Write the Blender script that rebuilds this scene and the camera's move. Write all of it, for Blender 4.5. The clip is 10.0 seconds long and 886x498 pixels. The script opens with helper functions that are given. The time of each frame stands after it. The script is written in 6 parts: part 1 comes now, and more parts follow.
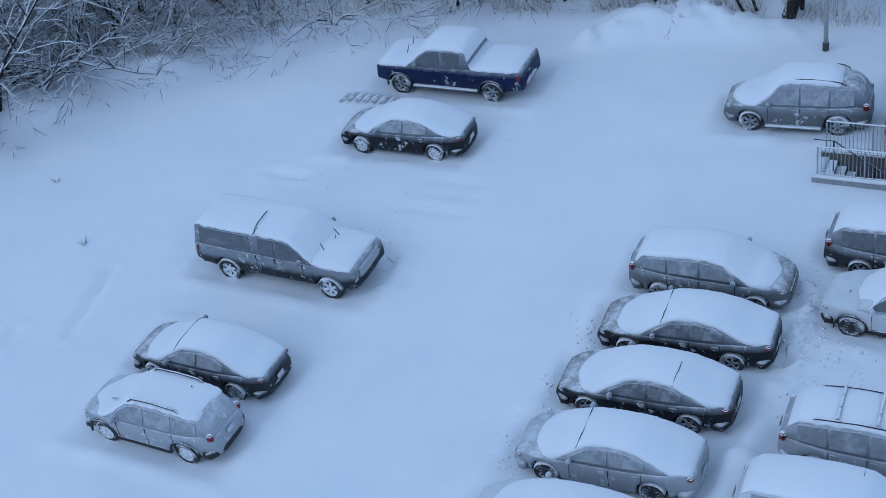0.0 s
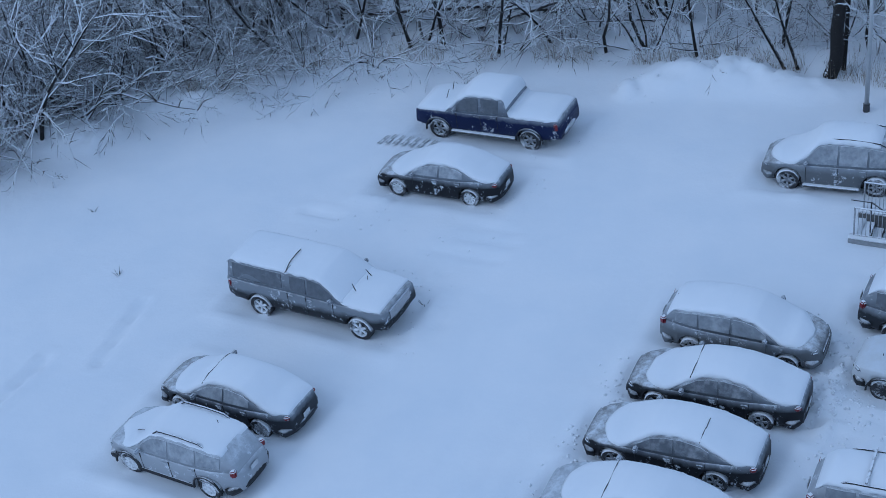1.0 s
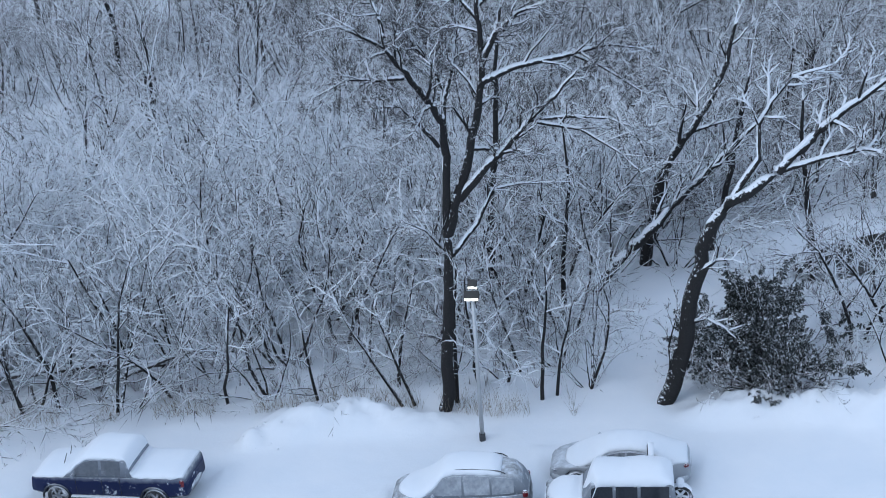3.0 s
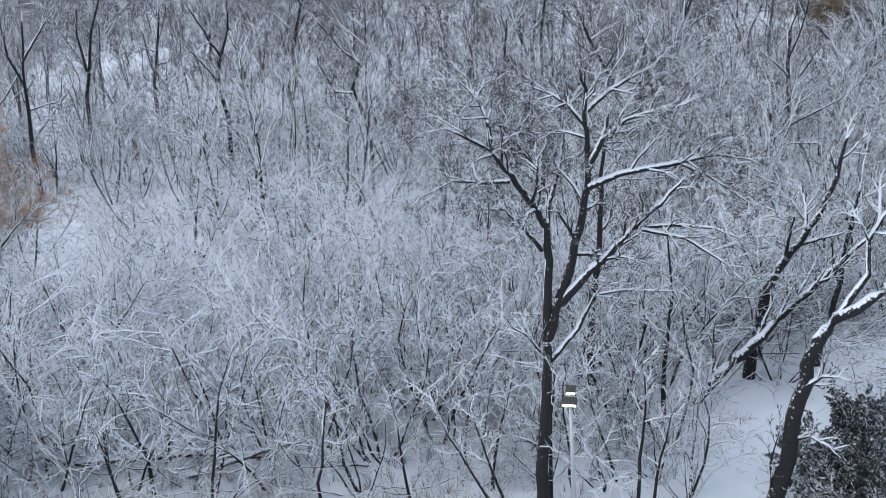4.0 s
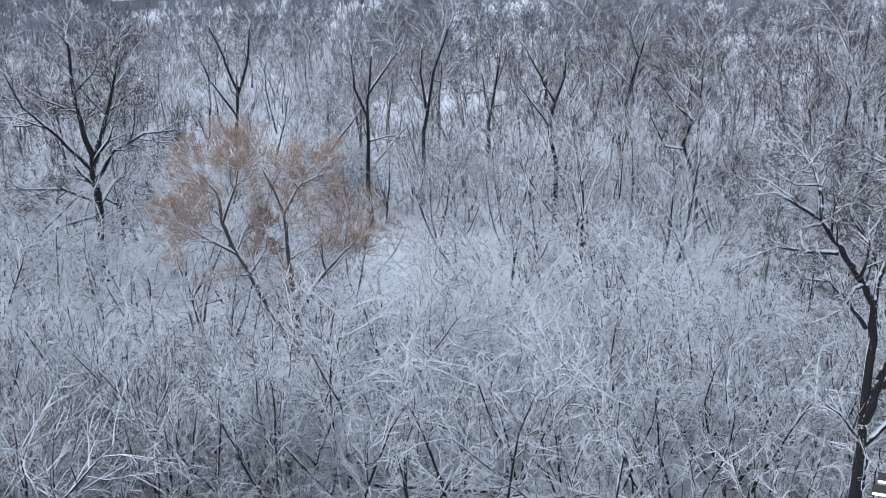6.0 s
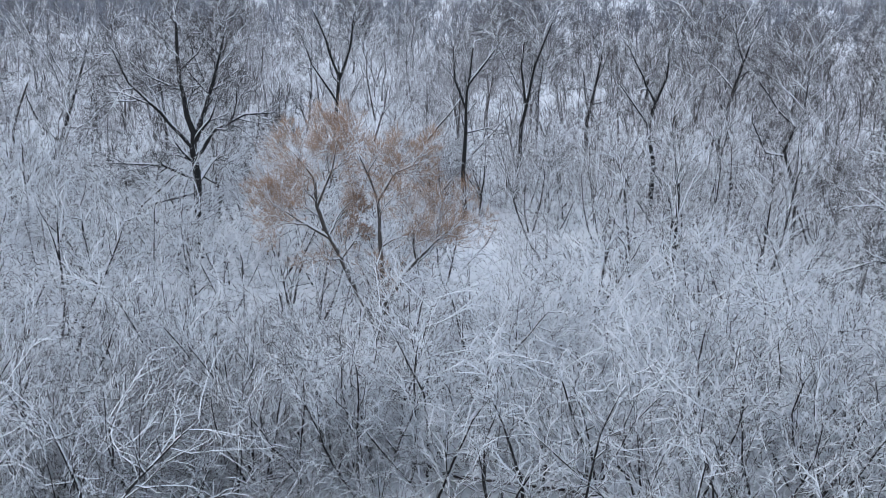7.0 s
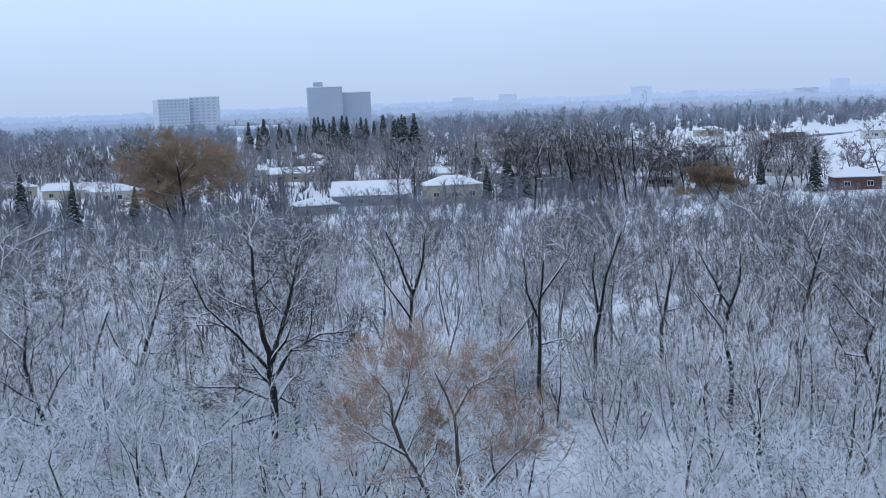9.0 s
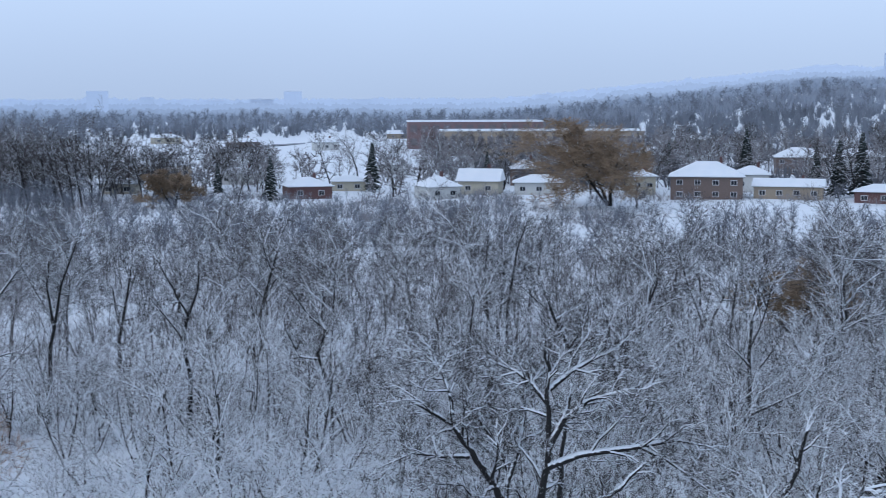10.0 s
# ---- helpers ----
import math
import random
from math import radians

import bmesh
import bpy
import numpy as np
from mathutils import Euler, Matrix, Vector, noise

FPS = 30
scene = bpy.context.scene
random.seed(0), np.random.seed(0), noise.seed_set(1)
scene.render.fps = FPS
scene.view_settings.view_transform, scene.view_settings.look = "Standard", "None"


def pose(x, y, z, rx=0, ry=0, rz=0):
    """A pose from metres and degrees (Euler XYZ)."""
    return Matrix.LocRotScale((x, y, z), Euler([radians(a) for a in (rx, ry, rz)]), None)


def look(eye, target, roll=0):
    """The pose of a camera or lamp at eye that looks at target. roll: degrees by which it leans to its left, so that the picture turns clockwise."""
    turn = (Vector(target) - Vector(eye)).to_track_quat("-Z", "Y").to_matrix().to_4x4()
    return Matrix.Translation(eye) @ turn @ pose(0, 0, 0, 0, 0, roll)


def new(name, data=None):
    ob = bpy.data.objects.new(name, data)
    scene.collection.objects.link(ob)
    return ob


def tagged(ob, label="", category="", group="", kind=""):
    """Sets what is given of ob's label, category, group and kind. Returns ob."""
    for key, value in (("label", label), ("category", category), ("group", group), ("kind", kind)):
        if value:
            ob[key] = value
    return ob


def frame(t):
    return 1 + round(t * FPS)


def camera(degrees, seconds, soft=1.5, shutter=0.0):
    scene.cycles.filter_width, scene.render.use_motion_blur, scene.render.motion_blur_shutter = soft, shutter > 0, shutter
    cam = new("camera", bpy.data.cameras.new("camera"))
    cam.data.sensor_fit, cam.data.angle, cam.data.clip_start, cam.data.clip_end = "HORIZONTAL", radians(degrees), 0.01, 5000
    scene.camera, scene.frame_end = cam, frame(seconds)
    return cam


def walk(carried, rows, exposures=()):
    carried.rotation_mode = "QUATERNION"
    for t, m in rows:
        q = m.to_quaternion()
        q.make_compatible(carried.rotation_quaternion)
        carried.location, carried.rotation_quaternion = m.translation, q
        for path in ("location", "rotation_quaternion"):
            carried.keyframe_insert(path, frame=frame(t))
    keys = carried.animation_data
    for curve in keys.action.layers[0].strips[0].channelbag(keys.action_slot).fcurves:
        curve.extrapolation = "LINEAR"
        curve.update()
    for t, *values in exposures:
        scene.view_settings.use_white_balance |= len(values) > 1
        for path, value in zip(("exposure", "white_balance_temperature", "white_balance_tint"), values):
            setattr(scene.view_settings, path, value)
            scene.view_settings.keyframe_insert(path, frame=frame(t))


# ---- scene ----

# ---------------------------------------------------------------- camera
cam = camera(36.44, 10.0, soft=0.75, shutter=0.06)
EYE = (0.0, 0.0, 25.09)
ROWS = [
    (0.0, 52.36, 8.88, 9.92),
    (0.5, 52.98, 7.75, 11.87),
    (1.0, 54.64, 7.78, 12.47),
    (1.5, 56.18, 7.89, 10.91),
    (2.0, 57.44, 6.66, 3.01),
    (2.5, 61.22, 5.24, -2.87),
    (3.0, 67.71, 4.19, -3.67),
    (3.2, 69.72, 3.97, -3.13),
    (4.3, 72.54, 3.37, 2.74),
    (4.5, 72.69, 3.18, 3.68),
    (5.0, 73.47, 2.91, 7.55),
    (5.5, 74.73, 2.54, 12.42),
    (5.7, 75.18, 2.38, 13.89),
    (6.8, 74.52, -0.41, 19.35),
    (7.0, 74.88, -0.35, 20.21),
    (7.5, 76.93, 0.27, 22.85),
    (8.0, 78.78, 1.07, 24.66),
    (8.5, 81.84, 2.61, 24.20),
    (9.0, 84.01, 2.21, 22.95),
    (9.5, 84.01, 1.03, 13.38),
    (10.0, 83.88, 0.12, 0.28),
]
EXPOSURES = [
    (0.0, -0.36, 4870, 6), (0.5, -0.43, 4820, 6), (1.0, -0.44, 4800, 6), (1.6, -0.35, 4790, 5), (2.4, -0.25, 4760, 5), (3.0, 0.16, 5550, 7), (4.4, 0.48, 6200, 10), (8.0, 0.45, 6250, 10),
    (8.5, 0.40, 6120, 10), (8.9, 0.15, 5660, 10), (10.0, 0.0, 5560, 9),
]
walk(cam, [(t, pose(*EYE, rx, ry, rz)) for t, rx, ry, rz in ROWS], EXPOSURES)

# ---------------------------------------------------------------- world and sun
SUN_EL, SUN_AZ = 42.0, 235.0
world = bpy.data.worlds.new("overcast")
scene.world = world
world.use_nodes = True
wn, wl = world.node_tree.nodes, world.node_tree.links
wn.clear()
w_out = wn.new("ShaderNodeOutputWorld")
w_bg = wn.new("ShaderNodeBackground")
w_sky = wn.new("ShaderNodeTexSky")
w_sky.sky_type, w_sky.sun_disc = "NISHITA", False
w_sky.sun_elevation, w_sky.sun_rotation = radians(SUN_EL), radians(SUN_AZ)
w_sky.dust_density, w_sky.air_density = 6.0, 1.0
w_dim = wn.new("ShaderNodeVectorMath")
w_dim.operation = "SCALE"
w_dim.inputs["Scale"].default_value = 0.08
w_co = wn.new("ShaderNodeTexCoord")
w_sep = wn.new("ShaderNodeSeparateXYZ")
w_ramp = wn.new("ShaderNodeValToRGB")
w_noise = wn.new("ShaderNodeTexNoise")
w_noise.inputs["Scale"].default_value = 2.2
w_noise.inputs["Detail"].default_value = 3.0
w_add = wn.new("ShaderNodeMath")
w_add.operation = "MULTIPLY_ADD"
w_add.inputs[1].default_value = 0.06
ramp = w_ramp.color_ramp
ramp.elements[0].position, ramp.elements[0].color = 0.02, (0.58, 0.66, 0.80, 1)
ramp.elements[1].position, ramp.elements[1].color = 0.12, (0.77, 0.88, 1.05, 1)
top = ramp.elements.new(1.0)
top.color = (0.56, 0.64, 0.78, 1)
w_mix = wn.new("ShaderNodeMixRGB")
w_mix.inputs["Fac"].default_value = 0.88
wl.new(w_co.outputs["Generated"], w_sep.inputs[0])
wl.new(w_co.outputs["Generated"], w_noise.inputs["Vector"])
wl.new(w_noise.outputs["Fac"], w_add.inputs[0])
wl.new(w_sep.outputs["Z"], w_add.inputs[2])
wl.new(w_add.outputs[0], w_ramp.inputs["Fac"])
wl.new(w_sky.outputs["Color"], w_dim.inputs[0])
wl.new(w_dim.outputs["Vector"], w_mix.inputs["Color1"])
wl.new(w_ramp.outputs["Color"], w_mix.inputs["Color2"])
wl.new(w_mix.outputs["Color"], w_bg.inputs["Color"])
wl.new(w_bg.outputs["Background"], w_out.inputs["Surface"])
w_bg.inputs["Strength"].default_value = 0.92

sun_data = bpy.data.lights.new("sun", "SUN")
sun_data.energy, sun_data.angle, sun_data.color = 0.5, radians(35), (1.0, 0.96, 0.90)
sun = new("sun", sun_data)
_a = radians(SUN_AZ)
sun.matrix_world = look((0, 0, 60), (0 - math.sin(_a) * math.cos(radians(SUN_EL)), 0 - math.cos(_a) * math.cos(radians(SUN_EL)), 60 - math.sin(radians(SUN_EL))))

# ---------------------------------------------------------------- materials
MATS = {}


class Nodes:
    """A small helper for node materials."""

    def __init__(self, name):
        self.mat = bpy.data.materials.new(name)
        self.mat.use_nodes = True
        self.tree = self.mat.node_tree
        self.bsdf = self.tree.nodes["Principled BSDF"]

    def node(self, kind, **values):
        n = self.tree.nodes.new(kind)
        for k, v in values.items():
            n.inputs[k.replace("_", " ")].default_value = v
        return n

    def link(self, a, b):
        self.tree.links.new(a, b)

    def noise(self, scale, detail=4.0, rough=0.55, coords="Object"):
        tc = self.tree.nodes.new("ShaderNodeTexCoord")
        n = self.node("ShaderNodeTexNoise", Scale=scale, Detail=detail, Roughness=rough)
        self.link(tc.outputs[coords], n.inputs["Vector"])
        return n.outputs["Fac"]

    def remap(self, value, lo, hi, a=0.0, b=1.0):
        n = self.node("ShaderNodeMapRange")
        n.clamp = True
        for i, v in enumerate((lo, hi, a, b)):
            n.inputs[i + 1].default_value = v
        self.link(value, n.inputs[0])
        return n.outputs[0]

    def math(self, op, a, b):
        n = self.tree.nodes.new("ShaderNodeMath")
        n.operation = op
        for i, v in enumerate((a, b)):
            if isinstance(v, (int, float)):
                n.inputs[i].default_value = v
            else:
                self.link(v, n.inputs[i])
        return n.outputs[0]

    def mix(self, fac, a, b):
        n = self.tree.nodes.new("ShaderNodeMixRGB")
        for i, v in enumerate((fac, a, b)):
            if isinstance(v, (int, float)):
                n.inputs[i].default_value = v
            elif isinstance(v, tuple):
                n.inputs[i].default_value = (*v[:3], 1)
            else:
                self.link(v, n.inputs[i])
        return n.outputs[0]

    def bump(self, height, strength, distance):
        n = self.node("ShaderNodeBump", Strength=strength, Distance=distance)
        self.link(height, n.inputs["Height"])
        self.link(n.outputs["Normal"], self.bsdf.inputs["Normal"])

    def up(self):
        g = self.tree.nodes.new("ShaderNodeNewGeometry")
        s = self.tree.nodes.new("ShaderNodeSeparateXYZ")
        self.link(g.outputs["Normal"], s.inputs[0])
        return s.outputs["Z"]


SNOW = (0.84, 0.86, 0.89)


def plain(name, colour, rough=0.6, metal=0.0, vary=0.25, scale=6.0, bump=0.0, coat=0.0):
    """A surface with two scales of tone and a fine relief."""
    if name in MATS:
        return MATS[name]
    k = Nodes(name)
    dark = tuple(c * (1 - vary) for c in colour)
    f = k.math("MULTIPLY", k.noise(scale), k.noise(scale * 9))
    k.link(k.mix(k.remap(f, 0.12, 0.40), dark, colour), k.bsdf.inputs["Base Color"])
    k.bsdf.inputs["Roughness"].default_value, k.bsdf.inputs["Metallic"].default_value = rough, metal
    k.bsdf.inputs["Coat Weight"].default_value = coat
    if bump:
        k.bump(k.noise(scale * 14), bump, 0.01)
    MATS[name] = k.mat
    return k.mat


def snowy(name, colour, rough=0.5, metal=0.0, lo=0.25, hi=0.6, patch=0.5, scale=7.0, coat=0.0, vary=0.3):
    """A surface on which snow lies where it faces up, with ragged edges and blown-on patches.
    lo, hi: the upward tilt at which snow starts and covers; patch: how ragged."""
    if name in MATS:
        return MATS[name]
    k = Nodes(name)
    ragged = k.math("MULTIPLY", k.math("SUBTRACT", k.noise(scale, 6.0, 0.65), 0.5), patch * 2)
    cover = k.remap(k.math("ADD", k.up(), ragged), lo, hi)
    tone = k.mix(k.remap(k.noise(scale * 3), 0.3, 0.7), tuple(c * (1 - vary) for c in colour), colour)
    k.link(k.mix(cover, tone, SNOW), k.bsdf.inputs["Base Color"])
    k.link(k.mix(cover, (rough,) * 3, (0.85,) * 3), k.bsdf.inputs["Roughness"])
    k.bsdf.inputs["Metallic"].default_value = metal
    k.bsdf.inputs["Coat Weight"].default_value = coat
    MATS[name] = k.mat
    return k.mat


def snow_material():
    k = Nodes("fresh_snow")
    broad, fine = k.noise(0.35, 5.0), k.noise(9.0, 6.0, 0.6)
    k.link(k.mix(k.remap(broad, 0.3, 0.7), (0.80, 0.83, 0.87), (0.87, 0.88, 0.90)), k.bsdf.inputs["Base Color"])
    k.bsdf.inputs["Roughness"].default_value = 0.8
    k.bsdf.inputs["Subsurface Weight"].default_value = 0.0
    k.bump(k.math("ADD", k.math("MULTIPLY", fine, 0.3), k.noise(1.3, 5.0)), 0.35, 0.06)
    return k.mat


snow_mat = snow_material()


# ---------------------------------------------------------------- mesh helpers
def part(name, bm, material, parent=None, label="", smooth=False):
    me = bpy.data.meshes.new(name)
    bm.normal_update()
    bm.to_mesh(me)
    bm.free()
    for m in material if isinstance(material, (list, tuple)) else [material]:
        me.materials.append(m)
    if smooth:
        me.polygons.foreach_set("use_smooth", [True] * len(me.polygons))
    ob = new(name, me)
    ob.parent = parent
    if label:
        ob["label"] = label
    return ob


def empty(name, m, label, category, group="", kind=""):
    ob = new(name)
    ob.empty_display_size = 0.3
    ob.matrix_world = m
    return tagged(ob, label, category, group, kind)


def box(bm, cx, cy, cz, sx, sy, sz, bevel=0.0, turn=None):
    made = bmesh.ops.create_cube(bm, size=1.0)["verts"]
    for v in made:
        v.co = Vector((v.co.x * sx, v.co.y * sy, v.co.z * sz))
    if bevel:
        edges = list({e for v in made for e in v.link_edges})
        out = bmesh.ops.bevel(bm, geom=edges, offset=bevel, segments=2, affect="EDGES")
        made = list({v for f in out["faces"] for v in f.verts} | {v for v in made if v.is_valid})
    for v in made:
        p = turn @ v.co if turn else v.co
        v.co = p + Vector((cx, cy, cz))
    return bm


def tube(bm, a, b, r0, r1=None, sides=8):
    a, b, r1 = Vector(a), Vector(b), r0 if r1 is None else r1
    z = (b - a).normalized()
    x = z.orthogonal().normalized()
    y = z.cross(x)
    rings = []
    for p, r in ((a, r0), (b, r1)):
        rings.append([bm.verts.new(p + (x * math.cos(t) + y * math.sin(t)) * r) for t in (2 * math.pi * i / sides for i in range(sides))])
    for i in range(sides):
        j = (i + 1) % sides
        bm.faces.new((rings[0][i], rings[0][j], rings[1][j], rings[1][i]))
    bm.faces.new(rings[0][::-1])
    bm.faces.new(rings[1])
    return bm


def loft(bm, rings, closed=True, caps=True):
    rows = [[bm.verts.new(p) for p in ring] for ring in rings]
    n = len(rows[0])
    for a, b in zip(rows, rows[1:]):
        for i in range(n if closed else n - 1):
            j = (i + 1) % n
            bm.faces.new((a[i], a[j], b[j], b[i]))
    if caps:
        bm.faces.new(rows[0][::-1])
        bm.faces.new(rows[-1])
    bmesh.ops.recalc_face_normals(bm, faces=bm.faces)
    return bm


def prism(bm, outline, depth):
    """A flat plate: outline of 3D points, given a thickness along depth."""
    d = Vector(depth)
    return loft(bm, [[Vector(p) for p in outline], [Vector(p) + d for p in outline]])


def curve(points, x):
    """Smooth value at x through (x, value) points."""
    if x <= points[0][0]:
        return points[0][1]
    for (x0, a), (x1, b) in zip(points, points[1:]):
        if x <= x1:
            u = (x - x0) / (x1 - x0)
            return a + (b - a) * u
    return points[-1][1]

# ---------------------------------------------------------------- ground
LOT = radians(-13.5)
LU, LV = Vector((math.cos(LOT), math.sin(LOT), 0)), Vector((-math.sin(LOT), math.cos(LOT), 0))
PIT = ((1.86, 34.92), 5.15, 1.22)          # near corner, length, width of the stairwell


def to_lot(x, y):
    return x * LU.x + y * LU.y, x * LV.x + y * LV.y


PIT_U, PIT_V = to_lot(*PIT[0])
PILES = [(-6.1, 44.0, 0.45, 0.4, 0.40), (-4.7, 44.8, 1.3, 0.9, 0.40), (-2.9, 44.9, 1.5, 0.9, 0.50), (-1.3, 44.6, 1.5, 0.9, 0.40), (0.3, 44.0, 1.4, 0.7, 0.24),
         (11.5, 42.8, 1.6, 0.7, 0.5), (13.6, 42.4, 1.8, 0.8, 0.55), (16.5, 42.0, 2.2, 0.9, 0.6), (-24.0, 43.6, 2.4, 1.0, 0.35), (-28.0, 41.0, 2.2, 1.3, 0.4)]
TRACKS = [((-20.4, 31.0), (-20.6, 27.9), 0.16), ((-11.6, 34.1), (-9.1, 33.5), 0.10), ((-10.4, 34.7), (-8.8, 34.4), 0.08), ((-10.0, 35.3), (-8.9, 35.1), 0.06),
          ((-22.5, 28.0), (-23.6, 24.5), 0.2), ((-9.6, 22.0), (-8.4, 26.5), 0.035), ((-8.2, 21.8), (-7.1, 26.2), 0.03), ((-12.6, 38.6), (-13.6, 36.4), 0.10),
          ((-16.4, 36.2), (-15.2, 35.9), 0.15)]
_foot = random.Random(5)
STEPS = [(2.0 + _foot.gauss(0, 0.55) + 0.15 * i, 27.4 + 0.16 * (i % 12) + _foot.gauss(0, 0.35)) for i in range(22)]
STEPS += [(1.0 + _foot.gauss(0, 0.3), 29.0 + _foot.gauss(0, 0.7)) for i in range(8)]
STEPS += [(-11.2 + _foot.gauss(0, 0.4), 31.0 + _foot.gauss(0, 0.8)) for i in range(8)]
STEPS += [(-12.0 + _foot.gauss(0, 0.5), 31.6 + 0.35 * i) for i in range(6)]
STEPS += [(0.9 + _foot.gauss(0, 0.3), 26.0 + 0.17 * i + _foot.gauss(0, 0.15)) for i in range(20)]


def stream_y(x):
    return 55.6 + 1.6 * math.sin((x - 17.8) * 0.2)


def ground_z(x, y):
    d = math.hypot(x, y)
    z = 2.6 * min(1, max(0, (d - 80) / 240)) ** 1.3 + 4.0 * min(1, max(0, (d - 320) / 500)) + 5.0 * min(1, max(0, (d - 820) / 2500))
    if d > 560:
        az = math.degrees(math.atan2(x, y))
        z += 36.0 * min(1, max(0, (az - 2) / 13)) * min(1, max(0, (d - 560) / 900)) * min(1, max(0, (50 - az) / 15))
    if d > 70:
        return z + 1.2 * noise.noise((x * 0.02, y * 0.02, 3.0)) * min(1, (d - 70) / 60)
    for px, py, sx, sy, h in PILES:
        q = ((x - px) / sx) ** 2 + ((y - py) / sy) ** 2
        if q < 9:
            z += 1.35 * h * math.exp(-q ** 1.5) * (1 + 0.45 * noise.noise((x * 2.1, y * 2.1, 0)) + 0.25 * noise.noise((x * 5, y * 5, 3)))
    z += 0.05 * noise.noise((x * 0.35, y * 0.35, 7.0)) + 0.02 * noise.noise((x * 1.3, y * 1.3, 2.0))
    if y > 43:
        z += 0.25 * min(1, (y - 43) / 4) * (0.5 + noise.noise((x * 0.5, y * 0.5, 9.0)))
    for (ax, ay), (bx, by), dep in TRACKS:
        lx, ly = bx - ax, by - ay
        t = max(0, min(1, ((x - ax) * lx + (y - ay) * ly) / (lx * lx + ly * ly)))
        q = math.hypot(x - ax - t * lx, y - ay - t * ly) / 0.22
        if q < 3:
            z -= 1.25 * dep * (math.exp(-q * q) - 0.45 * math.exp(-(q - 1.6) ** 2 * 3)) * (0.6 + 0.6 * noise.noise((x * 3, y * 3, 4)))
    for sx, sy in STEPS:
        q = math.hypot(x - sx, y - sy) / 0.2
        if q < 2.5:
            z -= 0.12 * (math.exp(-q * q) - 0.3 * math.exp(-(q - 1.5) ** 2 * 3))
    if 15.5 < x < 36 and 51 < y < 61:
        q = abs(y - stream_y(x)) / 2.0
        z += (-0.75 - z) * max(0.0, min(1.0, 1.5 - q)) * min(1.0, (x - 15.5) / 3)
    for cx, cy, turn, length, width in FOOTPRINTS:
        u, v = (x - cx) * math.cos(turn) + (y - cy) * math.sin(turn), -(x - cx) * math.sin(turn) + (y - cy) * math.cos(turn)
        q = max(abs(u) - length / 2, abs(v) - width / 2)
        if q < 1.1:
            w = max(0.0, q)
            z += 0.14 * math.exp(-((w - 0.55) / 0.3) ** 2) * (0.6 + 0.8 * noise.noise((x * 0.9, y * 0.9, 5))) - 0.05 * math.exp(-(w / 0.30) ** 2)
    return z


def spread(lo, hi, step, far_lo, far_hi, grow=1.08):
    """Grid lines: even between lo and hi, wider and wider outside."""
    out = list(np.arange(lo, hi + step / 2, step))
    s, a = step, out[-1]
    while a < far_hi:
        s *= grow
        a += s
        out.append(a)
    s, a = step, out[0]
    while a > far_lo:
        s *= grow
        a -= s
        out.insert(0, a)
    return out


def build_ground():
    us = spread(PIT_U - 0.02 - 0.2 * 190, PIT_U - 0.02 + 0.2 * 62, 0.2, -4300, 4300)
    vs = spread(PIT_V - 0.03 - 0.2 * 92, PIT_V - 0.03 + 0.2 * 64, 0.2, -900, 4400)
    verts, faces = [], []
    for v in vs:
        for u in us:
            p = LU * u + LV * v
            z = ground_z(p.x, p.y)
            if PIT_U < u < PIT_U + PIT[1] and PIT_V < v < PIT_V + PIT[2]:
                z = -2.7
            verts.append((p.x, p.y, z))
    n = len(us)
    for j in range(len(vs) - 1):
        for i in range(n - 1):
            a = j * n + i
            faces.append((a, a + 1, a + n + 1, a + n))
    me = bpy.data.meshes.new("ground")
    me.from_pydata(verts, [], faces)
    me.polygons.foreach_set("use_smooth", [True] * len(faces))
    me.materials.append(snow_mat)
    tagged(new("ground", me), "deep fresh snow over the parking lot and fields", "ground", kind="structure")


# ---------------------------------------------------------------- vehicles
glass_frost = snowy("frosted_car_glass", (0.15, 0.165, 0.19), rough=0.45, lo=0.35, hi=1.5, patch=0.9, scale=2.0)
glass_rime = snowy("rimed_car_glass", (0.31, 0.335, 0.37), rough=0.6, lo=0.3, hi=1.4, patch=0.8, scale=2.0)
glass_dark = snowy("dark_car_glass", (0.03, 0.035, 0.045), rough=0.12, lo=0.5, hi=1.1, patch=0.7, scale=3.5)
rubber = snowy("tyre_rubber", (0.035, 0.036, 0.04), rough=0.8, lo=0.0, hi=0.35, patch=0.9, scale=4)
rim_mat = snowy("rim_alloy", (0.30, 0.31, 0.33), rough=0.35, metal=0.6, lo=0.0, hi=0.5, patch=0.9, scale=6)
rim_dark = snowy("rim_dark", (0.07, 0.07, 0.08), rough=0.4, metal=0.4, lo=0.1, hi=0.5, patch=0.7, scale=6)
rim_packed = snowy("rim_snow_packed", (0.35, 0.36, 0.38), rough=0.5, lo=-0.6, hi=0.1, patch=0.9, scale=5)
trim_black = snowy("black_plastic_trim", (0.022, 0.023, 0.026), rough=0.6, lo=0.62, hi=1.0, patch=0.6, scale=6)
lamp_red = snowy("red_tail_lamp", (0.20, 0.012, 0.02), rough=0.3, lo=0.15, hi=0.5, patch=0.9, scale=6)
lamp_clear = snowy("headlamp_glass", (0.22, 0.24, 0.27), rough=0.15, lo=0.5, hi=1.0, patch=0.6, scale=8)
plate_mat = plain("number_plate", (0.62, 0.64, 0.66), 0.5)
chrome = snowy("chrome_trim", (0.55, 0.56, 0.58), rough=0.2, metal=1.0, lo=0.4, hi=0.8, patch=0.5)


